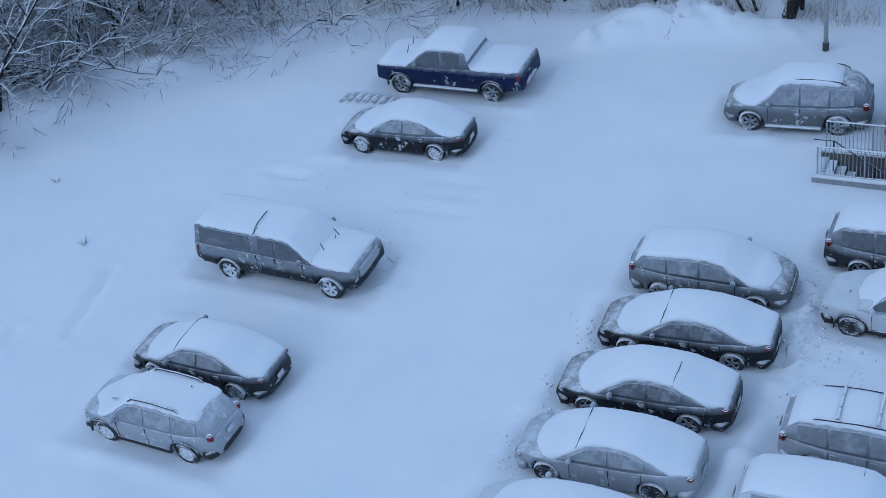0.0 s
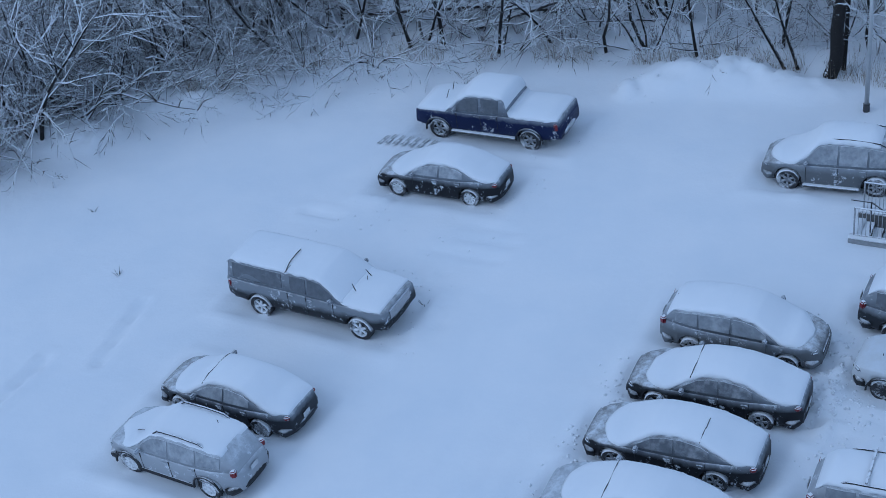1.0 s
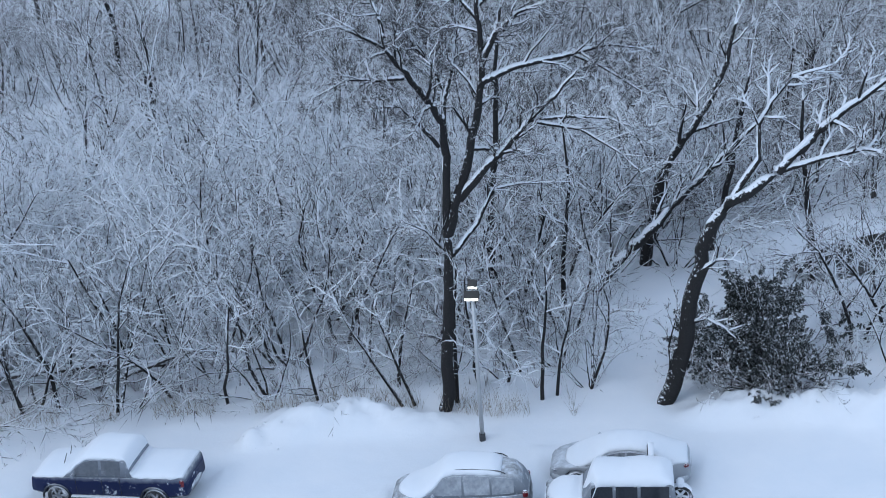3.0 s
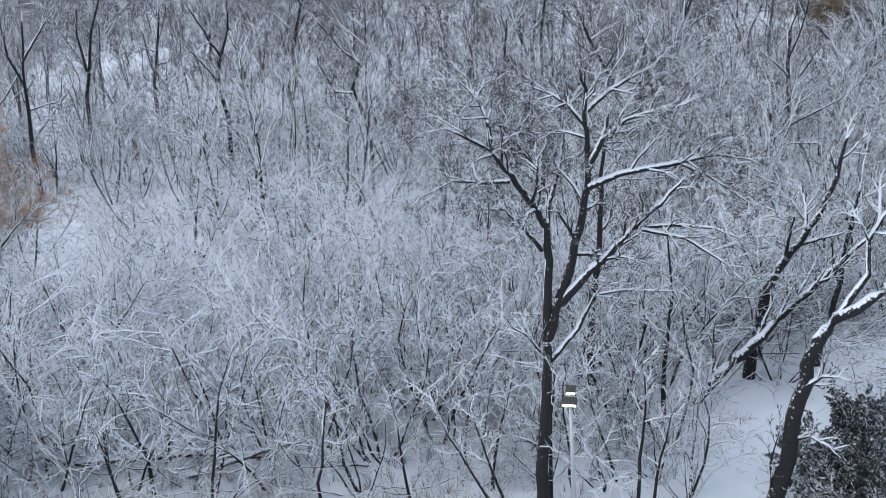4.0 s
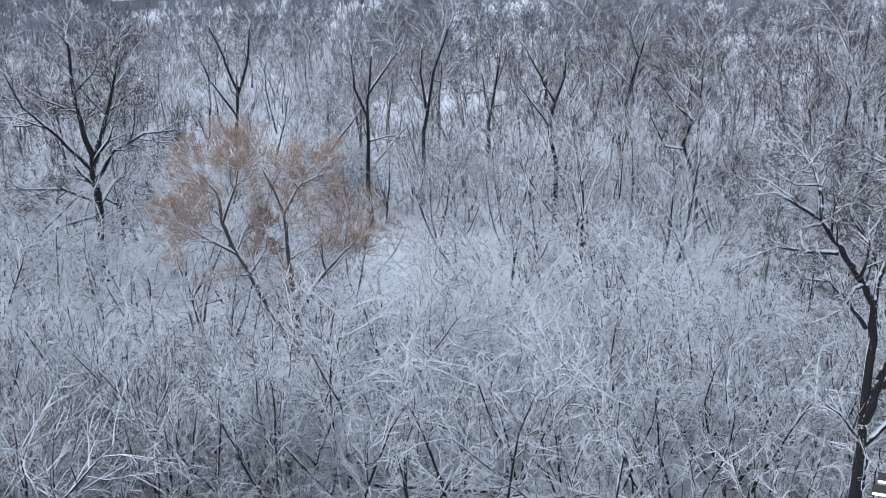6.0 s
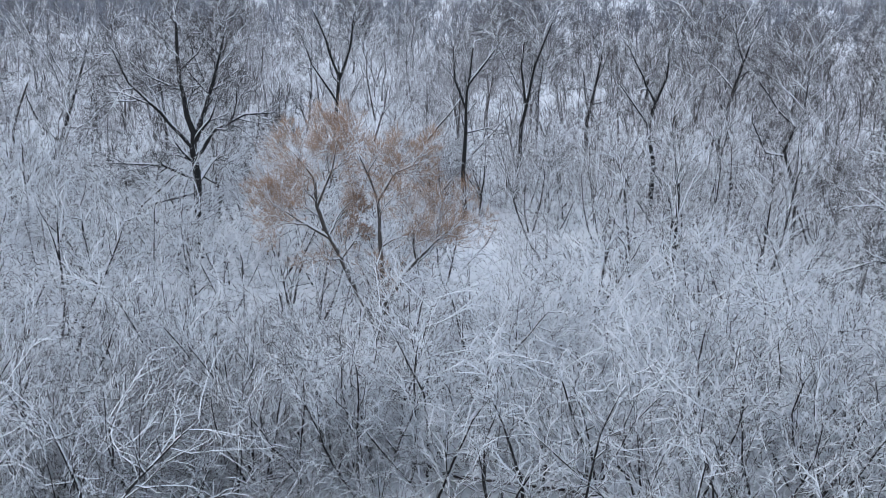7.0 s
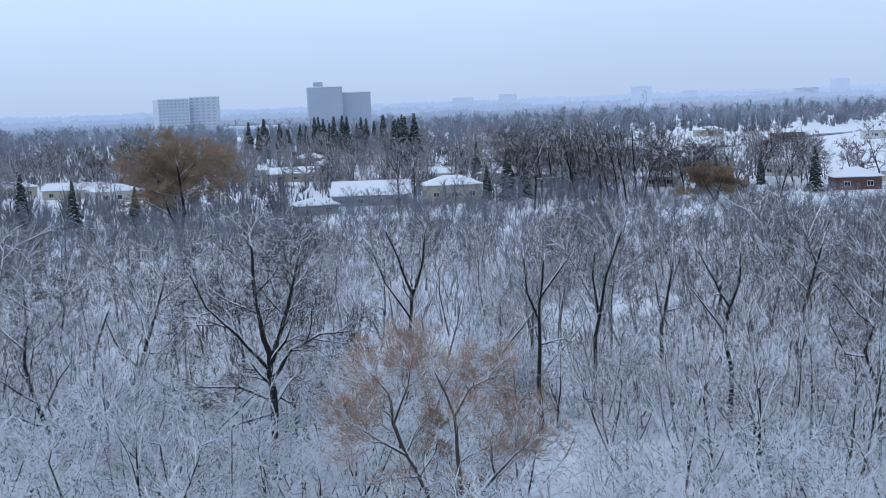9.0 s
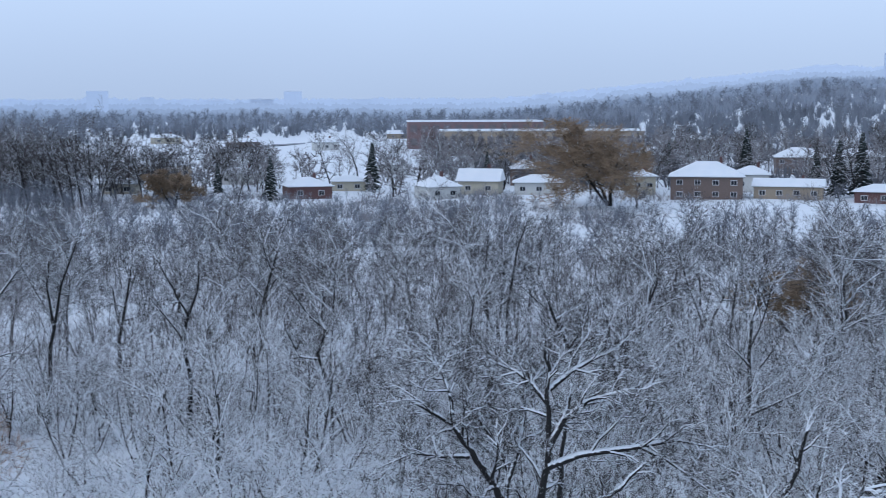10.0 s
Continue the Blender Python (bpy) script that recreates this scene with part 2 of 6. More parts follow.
def rimed(name, colour, rough, metal, lo, hi, patch, scale, coat, vary, film_at=0.80):
    """Car paint under a grey film of rime that thickens upwards, with blown-on snow above it."""
    if name in MATS:
        return MATS[name]
    k = Nodes(name)
    ragged = k.math("MULTIPLY", k.math("SUBTRACT", k.noise(scale, 6.0, 0.65), 0.5), patch * 2)
    cover = k.remap(k.math("ADD", k.up(), ragged), lo + 0.12, hi + 0.12)
    tc = k.tree.nodes.new("ShaderNodeTexCoord")
    sep = k.tree.nodes.new("ShaderNodeSeparateXYZ")
    k.link(tc.outputs["Object"], sep.inputs[0])
    film = k.remap(k.math("ADD", sep.outputs["Z"], k.math("MULTIPLY", ragged, 0.30)), film_at, film_at + 0.22, 0.015, 0.80)
    tone = k.mix(film, tuple(c * (1 - vary * 0.5) for c in colour), tuple(max(f, c) for f, c in zip((0.30, 0.325, 0.36), colour)))
    clots = k.remap(k.math("MULTIPLY", k.noise(1.7, 6.0, 0.75), k.noise(6.0, 5.0, 0.7)), 0.315, 0.37)
    tone = k.mix(clots, tone, (0.62, 0.65, 0.69))
    thin = k.mix(k.remap(k.noise(3.5, 6.0, 0.7), 0.35, 0.62), tuple(max(0.24, c) for c in colour), (0.66, 0.69, 0.73))
    k.link(k.mix(cover, tone, thin), k.bsdf.inputs["Base Color"])
    k.link(k.mix(k.math("MAXIMUM", cover, film), (rough,) * 3, (0.8,) * 3), k.bsdf.inputs["Roughness"])
    k.bsdf.inputs["Metallic"].default_value = metal * 0.2
    k.bsdf.inputs["Specular IOR Level"].default_value = 0.25
    MATS[name] = k.mat
    return k.mat


def paint(name, colour, metal=0.3, frost=0.5, film_at=0.75):
    """Car paint with blown snow: frost is how much of the flanks it covers, film_at the height where rime greys it."""
    PAINTS[name] = colour
    return rimed("paint_" + name, colour, film_at=film_at, rough=0.5, metal=metal, lo=0.50 - 0.4 * frost, hi=0.85 - 0.4 * frost, patch=0.45, scale=3.2, coat=0.3, vary=0.15)


def frosty(base):
    """The same paint with more rime on it, for pillars and roof."""
    k = base.name.replace("paint_", "")
    return paint(k + "_rimed", PAINTS[k], 0.1, 0.45, 0.5)


PAINTS = {}
WHEELS = {}


def wheel_meshes(r, width, spokes, style):
    key = (round(r, 3), width, spokes, style)
    if key in WHEELS:
        return WHEELS[key]
    bm = bmesh.new()
    prof = [(r * 0.66, -width / 2), (r * 0.93, -width / 2), (r, -width * 0.36), (r, width * 0.36), (r * 0.93, width / 2), (r * 0.66, width / 2)]
    n = 28
    rows = [[(q * math.cos(2 * math.pi * i / n), y, q * math.sin(2 * math.pi * i / n)) for q, y in prof] for i in range(n)]
    loft(bm, rows + [rows[0]], closed=True, caps=False)
    bmesh.ops.remove_doubles(bm, verts=bm.verts, dist=1e-4)
    bmesh.ops.recalc_face_normals(bm, faces=bm.faces)
    tyre = bpy.data.meshes.new("tyre")
    bm.to_mesh(tyre)
    bm.free()
    tyre.materials.append(rubber)
    bm = bmesh.new()
    prof = [(r * 0.67, -width * 0.42), (r * 0.67, width * 0.40), (r * 0.60, width * 0.42), (r * 0.57, width * 0.15)]
    rows = [[(q * math.cos(2 * math.pi * i / n), y, q * math.sin(2 * math.pi * i / n)) for q, y in prof] for i in range(n)]
    loft(bm, rows + [rows[0]], closed=False, caps=False)
    for i in range(spokes):
        a = 2 * math.pi * i / spokes
        box(bm, r * 0.33 * math.cos(a), width * 0.30, r * 0.33 * math.sin(a), r * 0.56, width * 0.16, r * 0.20, 0.008, Matrix.Rotation(-a, 3, "Y"))
    tube(bm, (0, -width * 0.1, 0), (0, width * 0.36, 0), r * 0.16, r * 0.13, 12)
    # The backing disc is black so its colour reads as shade between spokes.
    known = set(bm.faces)
    tube(bm, (0, -width * 0.1, 0), (0, width * 0.08, 0), r * 0.58, r * 0.58, 20)
    for face in bm.faces:
        face.material_index = int(face not in known)
    bmesh.ops.recalc_face_normals(bm, faces=bm.faces)
    rim = bpy.data.meshes.new("rim")
    bm.to_mesh(rim)
    bm.free()
    rim.materials.append({"alloy": rim_mat, "dark": rim_dark, "packed": rim_packed}[style])
    rim.materials.append(trim_black)
    WHEELS[key] = (tyre, rim)
    return tyre, rim


def add_wheel(parent, x, y, z, r, width, spokes, style, spin):
    tyre, rim = wheel_meshes(r, width, spokes, style)
    hub = new("wheel")
    hub.parent = parent
    hub.empty_display_size = 0.1
    side = 0 if y > 0 else 180
    hub.matrix_local = pose(x, y, z, 0, 0, side) @ pose(0, 0, 0, 0, spin, 0)
    for nm, me in (("tyre", tyre), ("rim", rim)):
        o = new(nm, me)
        o.parent = hub


class Car:
    """A vehicle from its side profiles. x runs forward from midway between the axles, y to its left, z up."""

    def __init__(self, s, where, label, category):
        self.s = s
        self.root = empty(s.get("name", "car"), where, label, category, "snowed-in parked vehicles")
        self.front, self.rear = s["wb"] / 2 + s["fo"], -s["wb"] / 2 - s["ro"]
        self.w = s["w"] / 2
        self.seed = s.get("seed", 1)

    def top(self, x):
        return curve(self.s["body"], x)

    def roof(self, x):
        return curve(self.s["roof"], x)

    def outline(self, x):
        x = min(self.front, max(self.rear, x))
        inside = self.s["roof"][0][0] <= x <= self.s["roof"][-1][0]
        return max(self.top(x), self.roof(x)) if inside else self.top(x)

    def plan(self, x):
        u = abs(2 * (x - (self.front + self.rear) / 2) / (self.front - self.rear))
        return self.w * (1 - self.s.get("nose", 0.36) * u ** self.s.get("taper", 4.0))

    def belt(self, x):
        return self.plan(x) * 0.95

    def tumble(self):
        return self.s.get("tumble", 0.38)

    def side_y(self, x, z):
        return self.belt(x) - (z - self.top(x)) * self.tumble()

    def body_mesh(self):
        s, r = self.s, self.s["r"]
        arch, hub = r * s.get("arch", 1.22), r
        xs = set(np.linspace(self.rear, self.front, 30).round(3))
        for c in (s["wb"] / 2, -s["wb"] / 2):
            xs |= {round(c + arch * math.cos(math.pi * i / 12), 3) for i in range(13)}
            xs |= {round(c + arch * 1.02 * q, 3) for q in (-1, 1)}
        for x, _ in s["body"]:
            if self.rear < x < self.front:
                xs.add(round(x, 3))
        rings = []
        for x in sorted(xs):
            zt, w = self.top(x), self.plan(x)
            zb = s["sill"] + 0.10 * max(0, abs(x) - s["wb"] / 2 - 0.2)
            for c in (s["wb"] / 2, -s["wb"] / 2):
                if abs(x - c) < arch:
                    zb = max(zb, hub + math.sqrt(arch * arch - (x - c) ** 2))
            zb = min(zb, zt - 0.12)
            waist = zb + (zt - zb) * 0.62
            half = [(w * 0.93, zb), (w * 0.985, zb + (zt - zb) * 0.14), (w, waist), (w * 0.975, zt - (zt - zb) * 0.12), (w * 0.93, zt - 0.02), (w * 0.80, zt), (w * 0.4, zt + 0.02)]
            rings.append([(x, y, z) for y, z in half] + [(x, -y, z) for y, z in reversed(half)])
        return loft(bmesh.new(), rings)

    def cabin_mesh(self):
        s = self.s
        x0, x1 = s["roof"][0][0], s["roof"][-1][0]
        lo, hi = min(x0, x1), max(x0, x1)
        xs = sorted({round(float(v), 3) for v in np.linspace(lo, hi, 22)} | {round(x, 3) for x, _ in s["roof"]})
        rings = []
        for x in xs:
            bz, rz = self.top(x) - 0.03, max(self.roof(x), self.top(x) + 0.005)
            k = min(0.07, (rz - bz) * 0.4)
            yb, yt = self.belt(x), self.belt(x) - (rz - bz) * self.tumble()
            half = [(yb, bz), (yt + k * self.tumble(), rz - k), (yt - k * 0.5, rz - k * 0.35), (yt - k * 1.8, rz), (yt * 0.4, rz + 0.02)]
            rings.append([(x, y, z) for y, z in half] + [(x, -y, z) for y, z in reversed(half)])
        return loft(bmesh.new(), rings)

    def snow_mesh(self, x_front, x_rear, thick, inset=0.0):
        """A blanket that follows the upper outline from x_front back to x_rear."""
        s = self.s
        n = max(8, int((x_front - x_rear) / 0.07))
        rr = random.Random(self.seed * 7 + int(x_front * 10))
        off = rr.random() * 50
        rings = []
        for i in range(n + 1):
            x = x_front + (x_rear - x_front) * i / n
            bz, rz = self.top(x), self.roof(x)
            in_cabin = s["roof"][0][0] <= x <= s["roof"][-1][0] and rz > bz
            z = max(bz, rz) if in_cabin else bz
            soft = [self.outline(x + q * s.get("soft", 1.0)) for q in (-0.24, -0.16, -0.08, 0.0, 0.08, 0.16, 0.24)]
            z = max(z, sum(soft) / len(soft))
            y = (self.belt(x) - (z - bz) * self.tumble() + 0.015) if in_cabin else self.plan(x) * 0.955
            y -= inset
            e = min(i, n - i) / n * (x_front - x_rear)
            ease = min(1.0, 0.22 + 0.78 * math.sin(min(1.0, e / 0.45) * math.pi / 2))
            th = thick * ease * (1 + 0.25 * noise.noise((x * 1.1 + off, 0, 0)))
            ring = []
            for q, k in ((1.0, -0.45), (1.01, -0.05), (0.98, 0.28), (0.91, 0.56), (0.76, 0.82), (0.48, 1.06), (0.18, 1.18)):
                wob = 1 + 0.16 * noise.noise((x * 2.2 + off, q * 4, 1))
                low = 0.07 * noise.noise((x * 4.5 + off, 2, 0)) if k < 0 else 0.0
                ring.append((x, y * q * (1 + 0.02 * noise.noise((x * 3 + off, 5, q))), z + th * k * wob + low))
            other = []
            for q, k in ((0.18, 1.18), (0.48, 1.06), (0.76, 0.82), (0.91, 0.56), (0.98, 0.28), (1.01, -0.05), (1.0, -0.45)):
                wob = 1 + 0.16 * noise.noise((x * 2.2 + off, -q * 4, 1))
                low = 0.07 * noise.noise((x * 4.5 + off, 7, 0)) if k < 0 else 0.0
                other.append((x, -y * q * (1 + 0.02 * noise.noise((x * 3 + off, 9, q))), z + th * k * wob + low))
            full = ring + other
            if s.get("ragged", True):
                back = max(0.0, 1 - (x_front - x) / 0.7)
                full = [(px - back * (0.30 * (py / y) ** 2 + 0.16 * noise.noise((py * 1.7 + off, 4, 0))), py, pz) for px, py, pz in full]
            rings.append(full)
        return loft(bmesh.new(), rings)

    def window_mesh(self, xa, xb, side, lift=0.05, drop=0.10):
        n = 8
        low, high = [], []
        for i in range(n + 1):
            x = xa + (xb - xa) * i / n
            zl = self.top(x) + lift
            zh = max(zl + 0.012, self.roof(x) - drop)
            low.append((x, (self.side_y(x, zl) + 0.010) * side, zl))
            high.append((x, (self.side_y(x, zh) + 0.010) * side, zh))
        return prism(bmesh.new(), low + high[::-1], (0, -0.018 * side, 0))

    def build(self):
        s, root = self.s, self.root
        pm = s["paint"]
        part("body", self.body_mesh(), pm, root, s.get("body_label", ""), True)
        part("cabin", self.cabin_mesh(), s.get("cabin_paint", frosty(pm)), root, "", True)
        for a, b, th in s["snow"]:
            part("snow_cover", self.snow_mesh(a, b, th), snow_mat, root, "thick fresh snow", True)
        for xa, xb in s["windows"]:
            for side in (1, -1):
                part("side_window", self.window_mesh(xa, xb, side, s.get("lift", 0.05)), s.get("glass", glass_frost), root, "frosted glass")
        self.underbody()
        hub = s["r"]
        for x in (s["wb"] / 2, -s["wb"] / 2):
            for side in (1, -1):
                add_wheel(root, x, side * (self.w - 0.17), hub, s["r"], s.get("tw", 0.22), s.get("spokes", 5), s.get("rims", "alloy"), self.seed * 37 + x * 50)
        self.lights()
        self.small()
        return root

    def underbody(self):
        bm = bmesh.new()
        box(bm, (self.front + self.rear) / 2, 0, self.s["sill"] + 0.05, (self.front - self.rear) * 0.9, self.w * 1.5, 0.16)
        part("chassis", bm, trim_black, self.root)

    def lights(self):
        s = self.s
        zf, zr = s.get("head_z", 0.68), s.get("tail_z", 0.88)
        wf, hr = s.get("head_w", 0.34), s.get("tail_h", 0.16)
        for side in (1, -1):
            bm = bmesh.new()
            y = self.plan(self.front - 0.22) * 0.82
            box(bm, self.front - 0.24, side * y, zf - 0.05, 0.22, wf * 0.8, 0.12, 0.04, Matrix.Rotation(-side * 0.75, 3, "Z"))
            part("headlight", bm, lamp_clear, self.root)
            bm = bmesh.new()
            y = self.plan(self.rear + 0.14) * 0.93
            box(bm, self.rear + 0.15, side * y, zr, 0.17, s.get("tail_w", 0.20), hr * 0.85, 0.035, Matrix.Rotation(side * 0.5, 3, "Z"))
            part("tail_light", bm, lamp_red, self.root, "red plastic lens")

    def small(self):
        s, root = self.s, self.root
        dark = s.get("bumper", s["paint"])
        for name, x, sgn in (("front_bumper", self.front, 1), ("rear_bumper", self.rear, -1)):
            rings = []
            for i in range(11):
                q = -1 + 2 * i / 10
                y = q * self.w * 0.90
                xx = x + sgn * (0.02 - 0.22 * abs(q) ** 3.5)
                z0, z1 = s["sill"] + 0.06, s["sill"] + s.get("bump_h", 0.24)
                rings.append([(xx, y, z0), (xx + sgn * 0.015, y, (z0 + z1) / 2), (xx - sgn * 0.02, y, z1), (xx - sgn * 0.22, y, z1), (xx - sgn * 0.22, y, z0)])
            part(name, loft(bmesh.new(), rings), dark, root, "", True)
        bm = bmesh.new()
        box(bm, self.front - 0.03, 0, s.get("grille_z", 0.52) - 0.03, 0.07, self.w * s.get("grille_w", 0.9), s.get("grille_h", 0.16), 0.02)
        part("grille", bm, s.get("grille_mat", trim_black), root)
        bm = bmesh.new()
        box(bm, self.rear - 0.045, 0, s.get("plate_z", 0.62), 0.02, 0.30, 0.15, 0.005)
        part("number_plate", bm, plate_mat, root)
        for side in (1, -1):
            x = s["roof"][-1][0] - 0.42
            z = self.top(x) + 0.10
            bm = bmesh.new()
            box(bm, x, side * (self.belt(x) + 0.13), z, 0.12, 0.20, 0.15, 0.035)
            box(bm, x + 0.02, side * (self.belt(x) + 0.02), z - 0.06, 0.06, 0.12, 0.04, 0.01)
            part("side_mirror", bm, pm_or(s), root)
            for xh in s.get("handles", (0.05, -0.85)):
                bm = bmesh.new()
                zz = self.top(xh) - 0.10
                box(bm, xh, side * (self.plan(xh) + 0.012), zz, 0.19, 0.035, 0.03, 0.01)
                part("door_handle", bm, s.get("handle_mat", pm_or(s)), root)
            for xd in s.get("seams", (0.62, -0.38)):
                bm = bmesh.new()
                z0, z1 = s["sill"] + 0.14, self.top(xd) - 0.03
                box(bm, xd, side * (self.plan(xd) - 0.012), (z0 + z1) / 2, 0.012, 0.03, z1 - z0)
                part("door_seam", bm, trim_black, root)
        for x0, x1 in s.get("rails", ()):
            for side in (1, -1):
                bm = bmesh.new()
                n = 10
                rings = []
                for i in range(n + 1):
                    x = x0 + (x1 - x0) * i / n
                    z = self.roof(x) + 0.02 + (0.08 if 0 < i < n else 0.0)
                    y = side * (self.side_y(x, self.roof(x)) - 0.05)
                    rings.append([(x, y - 0.02, z - 0.02), (x, y + 0.02, z - 0.02), (x, y + 0.02, z + 0.02), (x, y - 0.02, z + 0.02)])
                part("roof_rail", loft(bm, rings), trim_black, root)
        for x in s.get("crossbars", ()):
            bm = bmesh.new()
            y = self.side_y(x, self.roof(x)) - 0.02
            box(bm, x, 0, self.roof(x) + s.get("bar_z", 0.17), 0.07, y * 2, 0.035, 0.01)
            part("crossbar", bm, trim_black, root)
        for x, y, ln, lean in s.get("sticks", ()):
            bm = bmesh.new()
            zt = max(self.top(x), self.roof(x) if s["roof"][0][0] <= x <= s["roof"][-1][0] else 0)
            tube(bm, (x, y, zt), (x - lean, y, zt + ln), 0.014, 0.006, 6)
            part("antenna", bm, trim_black, root)
        for x, y0, z0, y1, z1, dx in s.get("wipers", ()):
            bm = bmesh.new()
            tube(bm, (x, y0, z0), (x - dx, y1, z1), 0.016, 0.012, 6)
            part("wiper", bm, trim_black, root)
        # each crack is a narrow dark strip laid on the snow
        for x, side_to, dark in s.get("cracks", ()):
            z, y = self.outline(x), self.side_y(x, self.outline(x)) if s["roof"][0][0] <= x <= s["roof"][-1][0] else self.plan(x) * 0.95
            pts = []
            for i in range(13):
                q = -1.02 + 2.04 * i / 12 if side_to == 0 else (-1.02 + 1.2 * i / 12) * side_to * -1
                lift = 0.15 * (1.14 - 0.9 * abs(q) ** 4) * dark
                pts.append(Vector((x + 0.05 * q * q + 0.015 * noise.noise((q * 5, x, 0)), y * q, z + lift + 0.012)))
            bm = bmesh.new()
            loft(bm, [[p + Vector((-0.012, 0, -0.02)), p + Vector((0.012, 0, -0.02)), p + Vector((0, 0, 0.008))] for p in pts])
            part("snow_crack", bm, trim_black, root, "dark gap in the snow")
        if s.get("step"):
            for side in (1, -1):
                bm = bmesh.new()
                box(bm, 0, side * (self.w - 0.02), s["sill"] - 0.03, s["wb"] - 2.6 * s["r"], 0.16, 0.05, 0.015)
                part("running_board", bm, trim_black, root)
                bm = bmesh.new()
                box(bm, 0, side * (self.w - 0.01), s["sill"] + 0.015, s["wb"] - 2.7 * s["r"], 0.15, 0.05, 0.02)
                part("snow_on_step", bm, snow_mat, root, "fresh snow")
        if s.get("cladding"):
            for side in (1, -1):
                bm = bmesh.new()
                box(bm, 0, side * (self.w - 0.045), s["sill"] + 0.07, s["wb"] - 2.5 * s["r"], 0.10, 0.17, 0.02)
                part("sill_cladding", bm, trim_black, root)
        if s.get("flares"):
            for cx in (s["wb"] / 2, -s["wb"] / 2):
                for side in (1, -1):
                    rings = []
                    for i in range(13):
                        a = math.pi * (-0.02 + 1.04 * i / 12)
                        ring = []
                        for q, y in ((1.20, -0.02), (1.34, -0.02), (1.34, s["flares"] * 0.8), (1.22, s["flares"])):
                            ring.append((cx + s["r"] * q * math.cos(a), side * (self.w - 0.02 + y), s["r"] + s["r"] * q * math.sin(a)))
                        rings.append(ring)
                    part("wheel_arch", loft(bmesh.new(), rings), s.get("flare_mat", trim_black), root, "", True)


def pm_or(s):
    return s["paint"]


def sedan(colour, wb=2.78, r=0.33, **more):
    f, b = wb / 2 + 0.92, -wb / 2 - 1.05
    s = dict(name="sedan", tumble=0.52, wb=wb, fo=0.92, ro=1.05, w=1.83, r=r, sill=0.24, paint=colour,
             body=[(b, 0.86), (b + 0.10, 1.0), (b + 0.55, 1.04), (-0.6, 0.98), (0.9, 0.95), (f - 0.9, 0.90), (f - 0.35, 0.80), (f - 0.08, 0.66), (f, 0.52)],
             roof=[(1.06, 0.94), (0.72, 1.14), (0.30, 1.37), (0.0, 1.44), (-0.45, 1.46), (-0.95, 1.41), (-1.40, 1.24), (-1.86, 1.03)],
             windows=[(0.66, -0.26), (-0.33, -1.18)], snow=[(f - 0.50, b + 0.08, 0.15)], soft=0.7, seams=(0.70, -0.30, -1.12), handles=(-0.14, -1.0))
    s.update(more)
    return order(s)


def suv(colour, wb=2.68, h=1.68, r=0.35, fo=0.90, ro=0.98, **more):
    f, b = wb / 2 + fo, -wb / 2 - ro
    s = dict(name="suv", wb=wb, fo=fo, ro=ro, w=1.86, r=r, sill=0.30, paint=colour,
             body=[(b, 0.70), (b + 0.03, 0.98), (b + 0.30, 1.08), (-0.5, 1.06), (0.8, 1.03), (f - 0.75, 1.0), (f - 0.30, 0.92), (f - 0.06, 0.78), (f, 0.60)],
             roof=[(1.20, 1.03), (0.85, 1.26), (0.45, h - 0.10), (0.15, h - 0.02), (-0.5, h), (-1.2, h - 0.04), (b + 0.50, h - 0.13), (b + 0.24, h - 0.36), (b + 0.06, 1.08)],
             windows=[(0.78, -0.16), (-0.23, -1.08), (-1.15, b + 0.50)], snow=[(f - 0.30, b + 0.24, 0.14)], soft=0.7, seams=(0.80, -0.20, -1.10), handles=(-0.05, -0.95),
             tail_z=1.02, tail_h=0.26, head_z=0.82, grille_z=0.64, plate_z=0.85)
    s.update(more)
    return order(s)


def order(s):
    s["body"] = sorted(s["body"])
    s["windows"] = [tuple(sorted(w)) for w in s["windows"]]
    s["roof"] = sorted(s["roof"])
    return s


SINK = -0.10
FOOTPRINTS = []


def park(spec, x, y, heading, label, category, seed):
    spec["seed"] = seed
    length = spec["wb"] + spec["fo"] + spec["ro"]
    mid = (spec["fo"] - spec["ro"]) / 2
    a = radians(heading)
    FOOTPRINTS.append((x + mid * math.cos(a), y + mid * math.sin(a), a, length - 0.1, spec["w"]))
    return Car(spec, pose(x, y, SINK, 0, 0, heading), label, category).build()

# ---------------------------------------------------------------- the parked vehicles
navy = paint("navy", (0.006, 0.013, 0.065), 0.3, 0.30, 1.06)
black = paint("black", (0.010, 0.011, 0.015), 0.2, 0.30)
charcoal = paint("charcoal", (0.03, 0.033, 0.04), 0.3, 0.38)
pewter = paint("pewter", (0.16, 0.17, 0.18), 0.4, 0.42)
silver = paint("silver", (0.40, 0.42, 0.45), 0.4, 0.45)
white = paint("white", (0.62, 0.64, 0.66), 0.0, 0.45)
graphite = paint("graphite", (0.02, 0.022, 0.026), 0.35, 0.40, 0.76)
jet = paint("jet", (0.008, 0.009, 0.012), 0.2, 0.25, 1.12)


